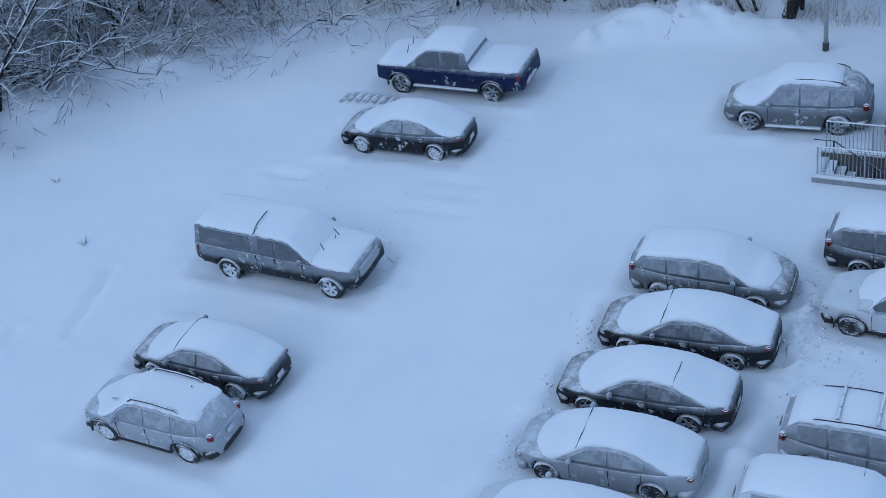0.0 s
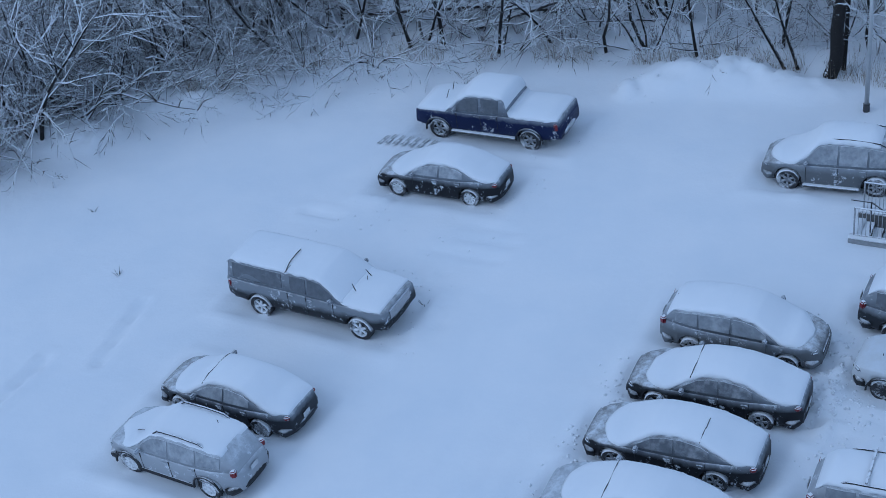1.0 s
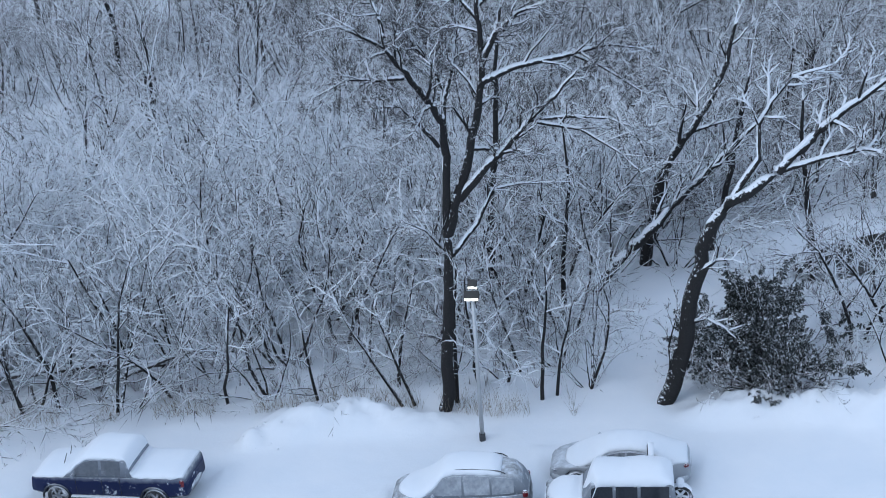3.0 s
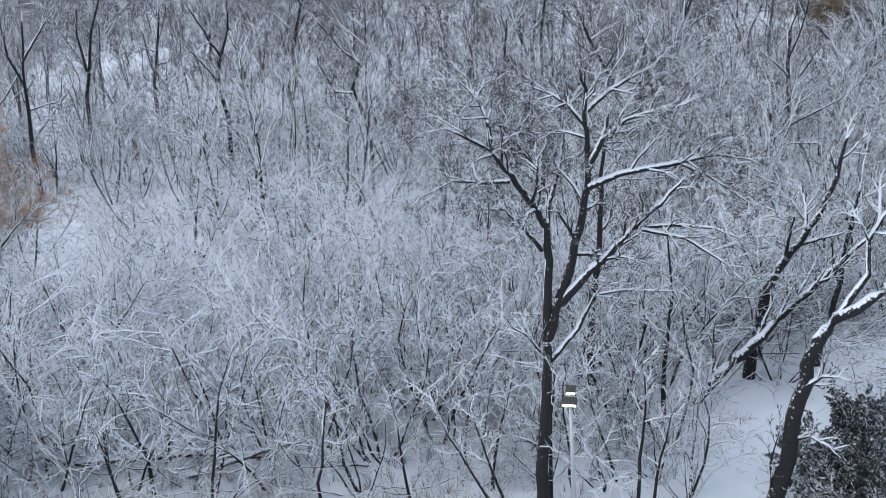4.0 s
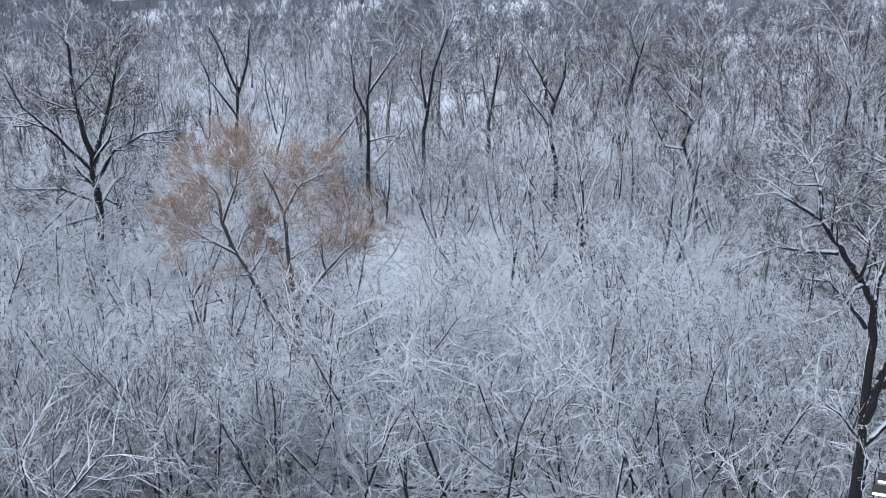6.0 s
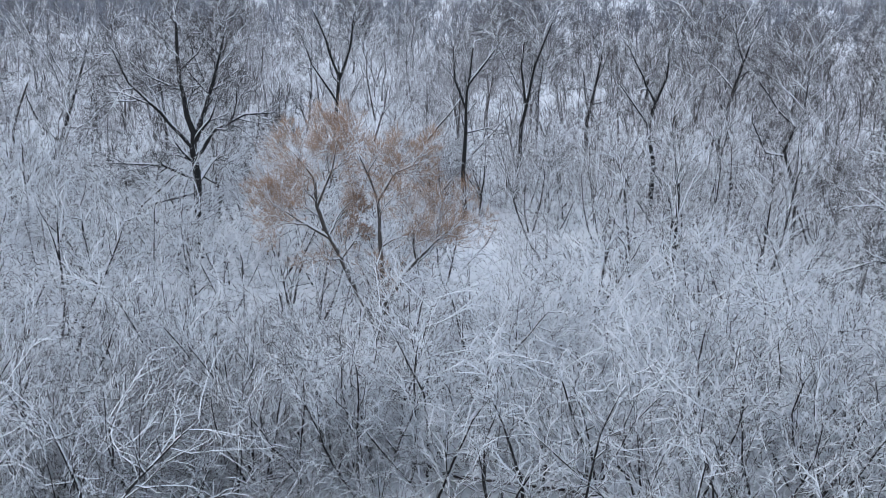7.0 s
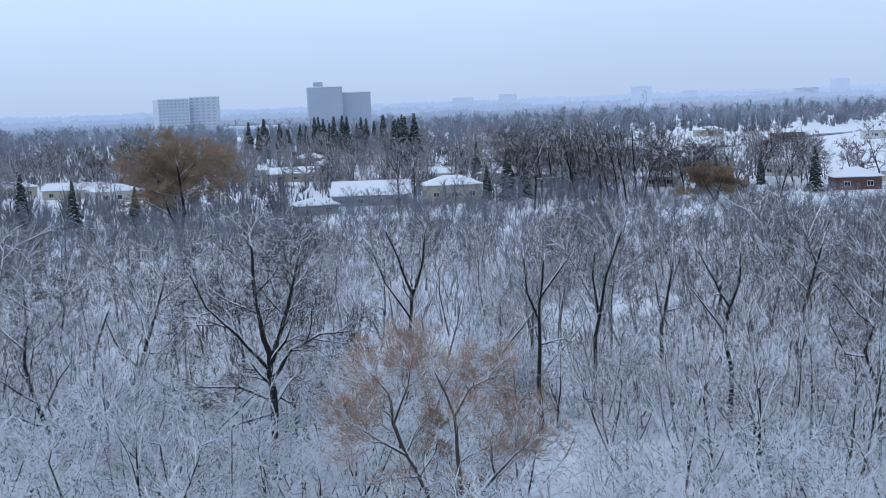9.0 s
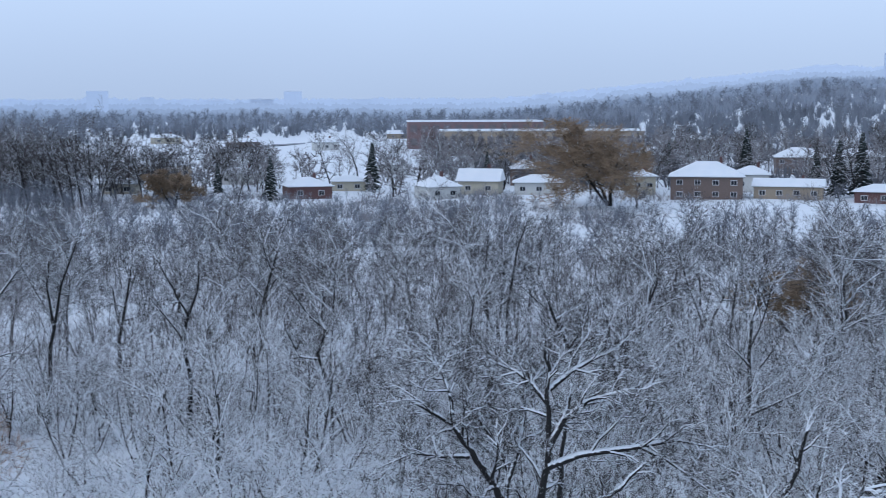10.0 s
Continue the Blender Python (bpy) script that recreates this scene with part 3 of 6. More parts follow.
def pickup(colour, wb, cap, **more):
    f, b = wb / 2 + 0.95, -wb / 2 - 1.18
    s = dict(name="pickup_truck", wb=wb, fo=0.95, ro=1.18, w=2.02, r=0.40, sill=0.46, paint=colour, taper=8, nose=0.12, tw=0.27, arch=1.2, tumble=0.22,
             body=[(b, 1.02), (b + 0.04, 1.30), (-0.55, 1.28), (0.4, 1.24), (f - 1.1, 1.22), (f - 0.25, 1.17), (f - 0.04, 1.12), (f, 0.84)], ragged=False,
             seams=(1.02, 0.05, -0.62), handles=(0.22, -0.48), step=True, head_z=0.98, head_w=0.30, tail_z=1.06, tail_h=0.36, tail_w=0.16, grille_z=0.93, grille_h=0.34, grille_w=1.2,
             bump_h=0.30, plate_z=0.70)
    if cap:
        s.update(roof=[(1.42, 1.22), (0.92, 1.62), (0.62, 1.84), (0.30, 1.90), (-0.60, 1.91), (-0.68, 1.92), (b + 0.30, 1.94), (b + 0.14, 1.84), (b + 0.02, 1.31)],
                 soft=0.5, windows=[(1.02, 0.14), (0.06, -0.50), (-0.82, b + 0.32)], snow=[(f - 0.16, 1.30, 0.10), (1.36, b + 0.12, 0.11)])
    else:
        s.update(roof=[(1.46, 1.22), (0.98, 1.62), (0.66, 1.86), (0.35, 1.92), (-0.45, 1.93), (-0.80, 1.90), (-0.90, 1.82), (-1.06, 1.29)], soft=0.3,
                 windows=[(1.02, 0.14), (0.02, -0.66)], snow=[(f - 0.06, 1.2, 0.14), (1.42, -0.98, 0.14), (-1.02, b + 0.08, 0.13)])
    s.update(more)
    return order(s)


park(pickup(navy, 3.62, False, rims="alloy", spokes=6, flares=0.05, flare_mat=charcoal, bumper=snowy("snowy_chrome_bumper", (0.5, 0.5, 0.52), 0.3, 0.7, -0.1, 0.4, 0.6),
            wipers=[(1.7, 0.35, 1.30, 0.1, 1.62, 0.05), (1.75, -0.3, 1.30, -0.5, 1.58, 0.0)]),
     -10.71, 41.65, 166.1, "dark blue pickup truck under thick snow, open bed filled with snow", "pickup truck", 1)
park(sedan(black, 2.76, spokes=9, rims="packed", glass=glass_rime), -11.82, 37.83, 166.7, "black sedan buried in smooth fresh snow", "car", 2)
park(pickup(graphite, 3.65, True, step=False, rims="packed", spokes=6, handle_mat=chrome, grille_mat=chrome,
            wipers=[(1.55, 0.5, 1.32, 0.35, 1.66, 0.05), (1.5, -0.35, 1.36, -0.45, 1.7, 0.0)], cracks=[(-0.64, -1, 1.0)], sticks=[(-0.62, -0.86, 0.35, -0.3), (1.5, 0.3, 0.25, -0.06)]),
     -14.08, 30.95, -15.6, "grey pickup truck with a canopy over its bed, half snow-covered", "pickup truck", 3)
park(sedan(charcoal, 2.82, spokes=10, glass=glass_rime, cracks=[(0.40, 0, 0.96)]), -15.42, 26.36, 163.5, "dark grey sedan with snow over roof and bonnet", "car", 4)
park(suv(silver, 2.72, 1.66, r=0.36, rims="packed", spokes=10, cladding=True, flares=0.025, bumper=trim_black, rails=[(0.35, -1.35)], glass=glass_rime, snow=[(2.0, -1.9, 0.06)], sticks=[(-1.2, -0.3, 0.18, -0.02)],
         wipers=[(1.35, 0.25, 1.10, 0.45, 1.42, 0.5)]),
     -16.01, 24.00, 163.8, "pale silver crossover dusted with snow, black roof rails", "car", 5)
park(suv(pewter, 2.66, 1.60, r=0.33, spokes=7, glass=glass_rime, sticks=[(-1.9, 0.0, 0.12, 0.02)]), -1.27, 29.84, -13.2, "grey hatchback crossover covered in snow", "car", 6)
park(sedan(black, 2.81, rims="alloy", cracks=[(0.42, 0, 0.96)]), -1.98, 27.52, 168.0, "black sedan under a thick blanket of snow", "car", 7)
park(sedan(black, 2.68, cracks=[(-0.98, 1, 1.0)]), -2.94, 25.27, 167.1, "black sedan, snow cracked along its rear window", "car", 8)
park(sedan(silver, 2.70, spokes=10, rims="dark", glass=glass_rime, cracks=[(0.46, 0, 0.96)]), -3.75, 22.98, 167.3, "silver sedan with dark alloy wheels under snow", "car", 9)
park(sedan(white, 2.70), -4.63, 20.60, 167.0, "white sedan buried under snow", "car", 10)
park(suv(white, 2.64, 1.63, r=0.35, spokes=10, rims="dark", glass=glass_frost, cladding=True, flares=0.025, bumper=trim_black, snow=[(1.3, -1.75, 0.10)], sticks=[(1.5, 0.2, 0.1, 0.0)]), 3.82, 28.27, 164.5, "white compact crossover with black wheel arches in snow", "car", 11)
park(suv(charcoal, 2.92, 1.72, r=0.34, ro=1.05, name="minivan"), 4.32, 30.62, -14.9, "dark minivan with snow piled on roof and bonnet", "car", 12)
park(suv(silver, 2.72, 1.70, rails=[(0.3, -1.6)], crossbars=(-0.05, -0.95), bar_z=0.2, glass=glass_rime, spokes=5), 2.75, 23.3, -13.5, "silver crossover with roof rails and crossbars showing through snow", "car", 13)
park(suv(white, 2.90, 1.80, r=0.36, fo=0.95, ro=1.1, name="van", glass=glass_rime, sticks=[(0.25, 0.3, 0.3, -0.02)]), 1.85, 20.95, -13.5, "white van with a flat snow-covered roof", "car", 14)
park(suv(pewter, 2.76, 1.80, r=0.37, spokes=6, glass=glass_rime, step=True, rails=[(0.2, -1.6)], snow=[(2.05, -1.45, 0.20)]), 1.25, 38.48, 169.9, "grey off-road estate car with running boards in snow", "car", 15)
park(sedan(silver, 2.75), 6.75, 39.55, 168.0, "silver sedan rounded over with snow", "car", 17)


def wrangler():
    wb, f, b = 2.95, 2.95 / 2 + 0.62, -2.95 / 2 - 0.62
    s = dict(name="off_road_car", wb=wb, fo=0.62, ro=0.62, w=1.66, r=0.41, sill=0.50, paint=jet, taper=14, nose=0.08, tumble=0.10, tw=0.26, arch=1.12,
             body=[(b, 0.95), (b + 0.02, 1.20), (0.5, 1.20), (0.95, 1.18), (f - 0.1, 1.10), (f - 0.02, 1.0), (f, 0.75)],
             roof=[(0.92, 1.18), (0.66, 1.62), (0.56, 1.80), (0.3, 1.84), (b + 0.15, 1.84), (b + 0.06, 1.74), (b + 0.01, 1.21)],
             windows=[(0.58, -0.10), (-0.20, -0.88), (-0.98, b + 0.22)], snow=[(f - 0.06, 0.86, 0.22), (0.86, b + 0.06, 0.28)], soft=0.3, glass=glass_dark, seams=(0.66, -0.15, -0.92),
             handles=(0.0, -0.82), flares=0.20, flare_mat=snowy("snow_laden_fender", (0.03, 0.03, 0.035), 0.6, 0, 0.1, 0.5, 0.4), head_z=0.95, head_w=0.2, tail_z=0.98, tail_w=0.12, grille_z=0.95, grille_h=0.3,
             spokes=5, rims="alloy", bumper=snowy("snow_laden_fender", (0.03, 0.03, 0.035)))
    car = park(order(s), 6.02, 36.99, 169.9, "black boxy off-road car with spare wheel, roof heaped with snow", "car", 16)
    add_wheel(car, b - 0.16, 0.05, 1.02, 0.40, 0.24, 5, "packed", 20)
    car.children[-1].matrix_local = pose(b - 0.16, 0.05, 1.02, 0, 0, 90)
    bm = bmesh.new()
    box(bm, b - 0.16, 0.05, 1.46, 0.26, 0.5, 0.12, 0.05)
    part("snow_on_spare_wheel", bm, snow_mat, car, "fresh snow")
    return car


wrangler()
build_ground()

# ---------------------------------------------------------------- stairwell with railings
# Concrete inside the well is coloured darker, standing in for its shade.
concrete = snowy("shaded_snowy_concrete", (0.13, 0.13, 0.13), 0.85, 0, 0.35, 0.7, 0.5, 3.0)
concrete_pale = snowy("snowy_near_wall_concrete", (0.36, 0.37, 0.38), 0.85, 0, 0.35, 0.7, 0.6, 3.0)
rail_mat = snowy("snowy_grey_rail", (0.40, 0.41, 0.43), 0.5, 0.2, 0.0, 0.4, 0.6, 9.0)
rail_dark = snowy("dark_handrail", (0.05, 0.05, 0.055), 0.5, 0.3, 0.6, 1.0, 0.3, 9.0)


def build_stairwell():
    L, W = PIT[1], PIT[2]
    root = empty("stairwell", Matrix.Translation((PIT[0][0], PIT[0][1], 0)) @ pose(0, 0, 0, 0, 0, -13.5), "sunken concrete stairwell with metal railings, edged with snow", "stairwell")
    for nm, cx, cy, sx, sy in (("near_wall", L / 2, -0.10, L + 0.5, 0.24), ("far_wall", L / 2, W + 0.10, L + 0.5, 0.24), ("end_wall", L + 0.12, W / 2, 0.26, W - 0.02)):
        bm = bmesh.new()
        box(bm, cx, cy, -1.25, sx, sy, 2.9, 0.015)
        part(nm, bm, concrete_pale if nm == "near_wall" else concrete, root)
    for i in range(9):
        bm = bmesh.new()
        box(bm, 0.15 + 0.28 * i, W / 2, -0.09 - 0.18 * i - 0.4, 0.28, W - 0.03, 0.82, 0.008)
        part("step", bm, concrete, root)
    bm = bmesh.new()
    box(bm, 3.9, W / 2, -2.3, 2.6, W - 0.04, 0.2)
    part("landing", bm, concrete, root)

    def fence(p, q, name):
        a, b = Vector(p), Vector(q)
        n = int((b - a).length / 0.115)
        rail = new(name)
        rail.parent = root
        for h, rr in ((1.07, 0.028), (0.09, 0.02)):
            bm = bmesh.new()
            tube(bm, a + Vector((0, 0, h)), b + Vector((0, 0, h)), rr, rr, 8)
            part("rail", bm, rail_mat, rail)
        bm = bmesh.new()
        tube(bm, (0, 0, 0.09), (0, 0, 1.07), 0.011, 0.011, 6)
        first = part("baluster", bm, rail_mat, rail)
        bm = bmesh.new()
        tube(bm, (0, 0, -0.02), (0, 0, 1.09), 0.026, 0.026, 8)
        post = part("post", bm, rail_mat, rail)
        for i in range(n + 1):
            big = i % 12 == 0 or i == n
            src = post if big else first
            o = src if (i == 0 or i == 1) else src.copy()
            if o is not src:
                scene.collection.objects.link(o)
            o.location = a + (b - a) * (i / n)
    fence((-0.1, -0.10, 0.2), (L + 0.1, -0.10, 0.2), "near_railing")
    fence((-0.1, W + 0.10, 0.2), (L + 0.1, W + 0.10, 0.2), "far_railing")
    fence((L + 0.12, 0.02, 0.2), (L + 0.12, W - 0.02, 0.2), "end_railing")
    bm = bmesh.new()
    for a, b in (((-0.35, W * 0.5, 1.05), (0.25, W * 0.5, 1.05)), ((0.25, W * 0.5, 1.05), (2.6, W * 0.5, -0.55)), ((0.25, W * 0.5, 1.05), (0.25, W * 0.5, -0.2)), ((1.5, W * 0.5, 0.2), (1.5, W * 0.5, -1.0))):
        tube(bm, a, b, 0.024, 0.024, 8)
    part("handrail", bm, rail_dark, root, "dark sloping handrail")
    bm = bmesh.new()
    box(bm, L / 2, -0.13, 0.235, L + 0.5, 0.24, 0.07, 0.03)
    part("snow_ledge", bm, snow_mat, root, "fresh snow", True)
    bm = bmesh.new()
    box(bm, L / 2, W + 0.13, 0.25, L + 0.5, 0.24, 0.10, 0.04)
    part("snow_ledge", bm, snow_mat, root, "fresh snow", True)


build_stairwell()

# ---------------------------------------------------------------- street lamp
pole_mat = plain("galvanised_pole", (0.55, 0.56, 0.57), 0.45, 0.5, 0.2, 3.0)


def build_lamp():
    root = empty("street_lamp", pose(2.35, 42.7, 0, 0, 0.0, -10), "grey metal lot lamp with twin heads, one lit", "street lamp")
    bm = bmesh.new()
    tube(bm, (0, 0, -0.1), (0, 0, 5.9), 0.085, 0.06, 14)
    part("pole", bm, pole_mat, root, "", True)
    bm = bmesh.new()
    tube(bm, (0, 0, -0.1), (0, 0, 0.28), 0.115, 0.115, 14)
    part("base_sleeve", bm, plain("dark_base", (0.06, 0.06, 0.065), 0.6), root)
    housing = plain("bronze_housing", (0.06, 0.055, 0.05), 0.5)
    glow = bpy.data.materials.new("lamp_glow")
    glow.use_nodes = True
    gb = glow.node_tree.nodes["Principled BSDF"]
    gb.inputs["Emission Color"].default_value = (1.0, 0.90, 0.72, 1)
    gb.inputs["Emission Strength"].default_value = 3.0
    bm = bmesh.new()
    tube(bm, (0, -0.32, 5.93), (0, 0.32, 5.93), 0.035, 0.035, 8)
    part("bracket", bm, housing, root)
    for y, z, w, dep, tilt in ((-0.28, 5.92, 0.52, 0.34, 34), (0.26, 6.12, 0.34, 0.30, 40)):
        turn = Matrix.Rotation(radians(tilt), 3, "X")
        bm = bmesh.new()
        box(bm, 0, y, z, w, dep, 0.13, 0.03, turn)
        head = part("lamp_head", bm, housing, root)
        bm = bmesh.new()
        off = turn @ Vector((0, -dep / 2 - 0.012, 0))
        box(bm, 0, y + off.y, z + off.z, w * 0.9, 0.03, 0.12, 0.008, turn)
        part("lens", bm, glow, head, "lit warm white lens")


build_lamp()


# ---------------------------------------------------------------- thin spots in the lot's snow
asphalt = snowy("asphalt_under_thin_snow", (0.22, 0.23, 0.24), 0.9, 0, 0.75, 1.25, 0.7, 5.0)
for i in range(7):
    bm = bmesh.new()
    outline = []
    for k in range(9):
        v = -0.33 + 0.65 * k / 8
        outline.append((-0.075 + 0.03 * noise.noise((i * 3.0, v * 4, 0)), v))
    for k in range(9):
        v = 0.33 - 0.65 * k / 8
        outline.append((0.075 + 0.03 * noise.noise((i * 3.0 + 9, v * 4, 0)), v))
    bm.faces.new([bm.verts.new((x, y, 0)) for x, y in outline])
    cx, cy = -14.81 + 0.319 * i, 40.84 + -0.063 * i
    ob = part("bare_asphalt_strip", bm, asphalt)
    ob.matrix_world = pose(cx, cy, ground_z(cx, cy) + 0.03, 0, 0, -25)
    tagged(ob, "strip of dark asphalt showing through thin snow", "asphalt strip", "asphalt strips beside the sedan")


def snow_clods():
    """Trampled and thrown-up lumps of snow round the cars and along the footpath."""
    rng = random.Random(77)
    spots = [(-4.55, 27.8, 0.35, 45), (-5.25, 25.6, 0.4, 50), (-6.1, 23.1, 0.4, 50), (0.55, 27.0, 0.35, 60), (1.3, 29.0, 0.6, 150), (1.3, 27.7, 0.45, 130), (2.3, 26.6, 0.7, 70), (1.0, 25.0, 0.5, 60), (-9.0, 37.2, 0.5, 30),
             (-12.1, 32.6, 0.9, 22), (-11.4, 30.4, 0.5, 20), (-14.4, 36.3, 0.8, 24), (-8.0, 41.0, 0.6, 14), (-5.75, 44.3, 0.35, 26), (-10.3, 33.9, 0.7, 10)]
    vs, fs = [], []
    for x, y, wide, n in spots:
        for k in range(n):
            px, py = x + rng.gauss(0, wide), y + rng.gauss(0, wide * 1.3)
            r, flat, a = rng.uniform(0.02, 0.065), rng.uniform(0.3, 0.7), rng.random() * 6.28
            z = ground_z(px, py) + r * 0.05
            m = len(vs)
            for u in range(5):
                b = a + u * 1.2566
                q = r * rng.uniform(0.8, 1.25)
                vs.append((px + q * math.cos(b), py + q * math.sin(b) * 0.8, z - r * 0.6))
                vs.append((px + q * 0.8 * math.cos(b + 0.3), py + q * 0.7 * math.sin(b + 0.3), z + r * flat * 0.5))
            vs.append((px, py, z + r * flat))
            for u in range(5):
                w = (u + 1) % 5
                fs += [(m + 2 * u, m + 2 * w, m + 2 * w + 1), (m + 2 * u, m + 2 * w + 1, m + 2 * u + 1), (m + 2 * u + 1, m + 2 * w + 1, m + 10)]
    me = mesh_from("snow_clods", np.array(vs), np.array(fs), [snow_mat])
    tagged(new("snow_clods", me), "trampled lumps of snow beside the parked cars", "snow", kind="stuff")


def sprigs(x, y, n, seed):
    rng = random.Random(seed)
    w = Wood0()
    for k in range(n):
        a = rng.random() * 6.283
        tube(w, (x + 0.05 * math.cos(a), y + 0.05 * math.sin(a), ground_z(x, y) - 0.02), (x + 0.2 * math.cos(a), y + 0.2 * math.sin(a), ground_z(x, y) + rng.uniform(0.1, 0.26)), 0.008, 0.003, 4)
    ob = part("weed", w, trim_black)
    tagged(ob, "dry weed stalks poking through the snow", "weed")


Wood0 = bmesh.new
sprigs(-21.9, 32.3, 9, 4)
sprigs(-24.5, 36.0, 5, 5)
sprigs(-11.0, 31.2, 4, 6)

# ---------------------------------------------------------------- bare woods
bark_dark = snowy("wet_dark_bark", (0.020, 0.018, 0.018), 0.9, 0, 0.36, 0.52, 1.1, 7.0, vary=0.6)
bark_mid = snowy("grey_brown_bark", (0.075, 0.066, 0.062), 0.85, 0, 0.22, 0.50, 0.6, 2.5)
bark_pale = snowy("willow_bark", (0.085, 0.074, 0.066), 0.85, 0, 0.15, 0.45, 0.6, 4.0)
twig_brown = snowy("brown_twigs", (0.085, 0.070, 0.066), 0.85, 0, 0.34, 0.62, 0.6, 1.6)
twig_frost = snowy("snow_laden_twigs", (0.07, 0.058, 0.060), 0.85, 0, -0.42, -0.25, 1.0, 2.4)
twig_white = snowy("snow_coated_fine_twigs", (0.11, 0.09, 0.09), 0.85, 0, -0.12, 0.0, 1.0, 2.2)
twig_mixed = snowy("lightly_snowed_twigs", (0.085, 0.07, 0.068), 0.85, 0, -0.02, 0.26, 0.9, 1.6)
twig_muted = plain("muted_willow_twigs", (0.38, 0.275, 0.18), 0.85, 0, 0.35, 0.2)
twig_orange = snowy("orange_willow_twigs", (0.52, 0.345, 0.235), 0.8, 0, 0.72, 1.0, 0.35, 1.0)
needle = snowy("snowy_needles", (0.022, 0.034, 0.032), 0.8, 0, 0.55, 1.0, 0.5, 1.5)
# twig_fog, twig_mist, twig_veil: frosted twigs with distance haze mixed into the colour
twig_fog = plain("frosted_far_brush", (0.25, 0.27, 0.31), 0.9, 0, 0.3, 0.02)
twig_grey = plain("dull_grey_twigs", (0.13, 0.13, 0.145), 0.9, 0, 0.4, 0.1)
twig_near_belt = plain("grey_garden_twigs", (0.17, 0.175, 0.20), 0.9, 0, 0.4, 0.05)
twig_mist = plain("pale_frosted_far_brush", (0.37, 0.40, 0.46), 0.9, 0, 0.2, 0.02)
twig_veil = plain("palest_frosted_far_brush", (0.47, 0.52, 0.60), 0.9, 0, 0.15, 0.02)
twig_haze = plain("rime_dusted_grey_twigs", (0.32, 0.305, 0.315), 0.9, 0, 0.35, 0.08)
twig_dark = plain("dark_bare_twigs", (0.085, 0.076, 0.076), 0.9, 0, 0.35, 0.3)
leaf_dark = snowy("dark_evergreen_leaves", (0.018, 0.024, 0.022), 0.6, 0, 0.68, 1.0, 0.45, 4.0)


class Wood:
    """Gathers tapered tubes into one triangle mesh."""

    def __init__(self):
        self.v, self.f, self.n = [], [], 0

    def limb(self, pts, radii, sides):
        k = len(pts)
        base = self.n
        ang = [2 * math.pi * i / sides + pts[0][0] * 7 for i in range(sides)]
        cs = [(math.cos(a), math.sin(a)) for a in ang]
        for i, p in enumerate(pts):
            if i == k - 1:
                self.v.append(tuple(p))
                continue
            d = (pts[i + 1] - p) if i == 0 else (pts[i + 1] - pts[i - 1])
            d = d.normalized()
            x = d.orthogonal().normalized()
            y = d.cross(x)
            r = radii[i]
            for c, s in cs:
                q = p + (x * c + y * s) * r
                self.v.append((q.x, q.y, q.z))
        for i in range(k - 2):
            a, b = base + i * sides, base + (i + 1) * sides
            for j in range(sides):
                m = (j + 1) % sides
                self.f.append((a + j, a + m, b + m))
                self.f.append((a + j, b + m, b + j))
        a, tip = base + (k - 2) * sides, base + (k - 1) * sides
        for j in range(sides):
            self.f.append((a + j, a + (j + 1) % sides, tip))
        self.n += (k - 1) * sides + 1

    def sprig(self, a, b, r, side):
        """One fine twig far too thin to need more than a sliver."""
        d = (b - a).normalized()
        x = d.orthogonal().normalized()
        x.rotate(Matrix.Rotation(side, 3, d))
        x = x * r
        n = self.n
        self.v += [tuple(a + x), tuple(a - x), tuple(b)]
        self.f.append((n, n + 1, n + 2))
        self.n += 3

    def arrays(self):
        return np.array(self.v, dtype=np.float32).reshape(-1, 3), np.array(self.f, dtype=np.int32).reshape(-1, 3)


def mesh_from(name, v, f, mats, index=None, smooth=False):
    me = bpy.data.meshes.new(name)
    me.vertices.add(len(v))
    me.vertices.foreach_set("co", np.ascontiguousarray(v, dtype=np.float32).ravel())
    me.loops.add(len(f) * 3)
    me.loops.foreach_set("vertex_index", np.ascontiguousarray(f, dtype=np.int32).ravel())
    me.polygons.add(len(f))
    me.polygons.foreach_set("loop_start", np.arange(0, len(f) * 3, 3, dtype=np.int32))
    if index is not None:
        me.polygons.foreach_set("material_index", index.astype(np.int32))
    for m in mats:
        me.materials.append(m)
    me.update(calc_edges=True)
    return me


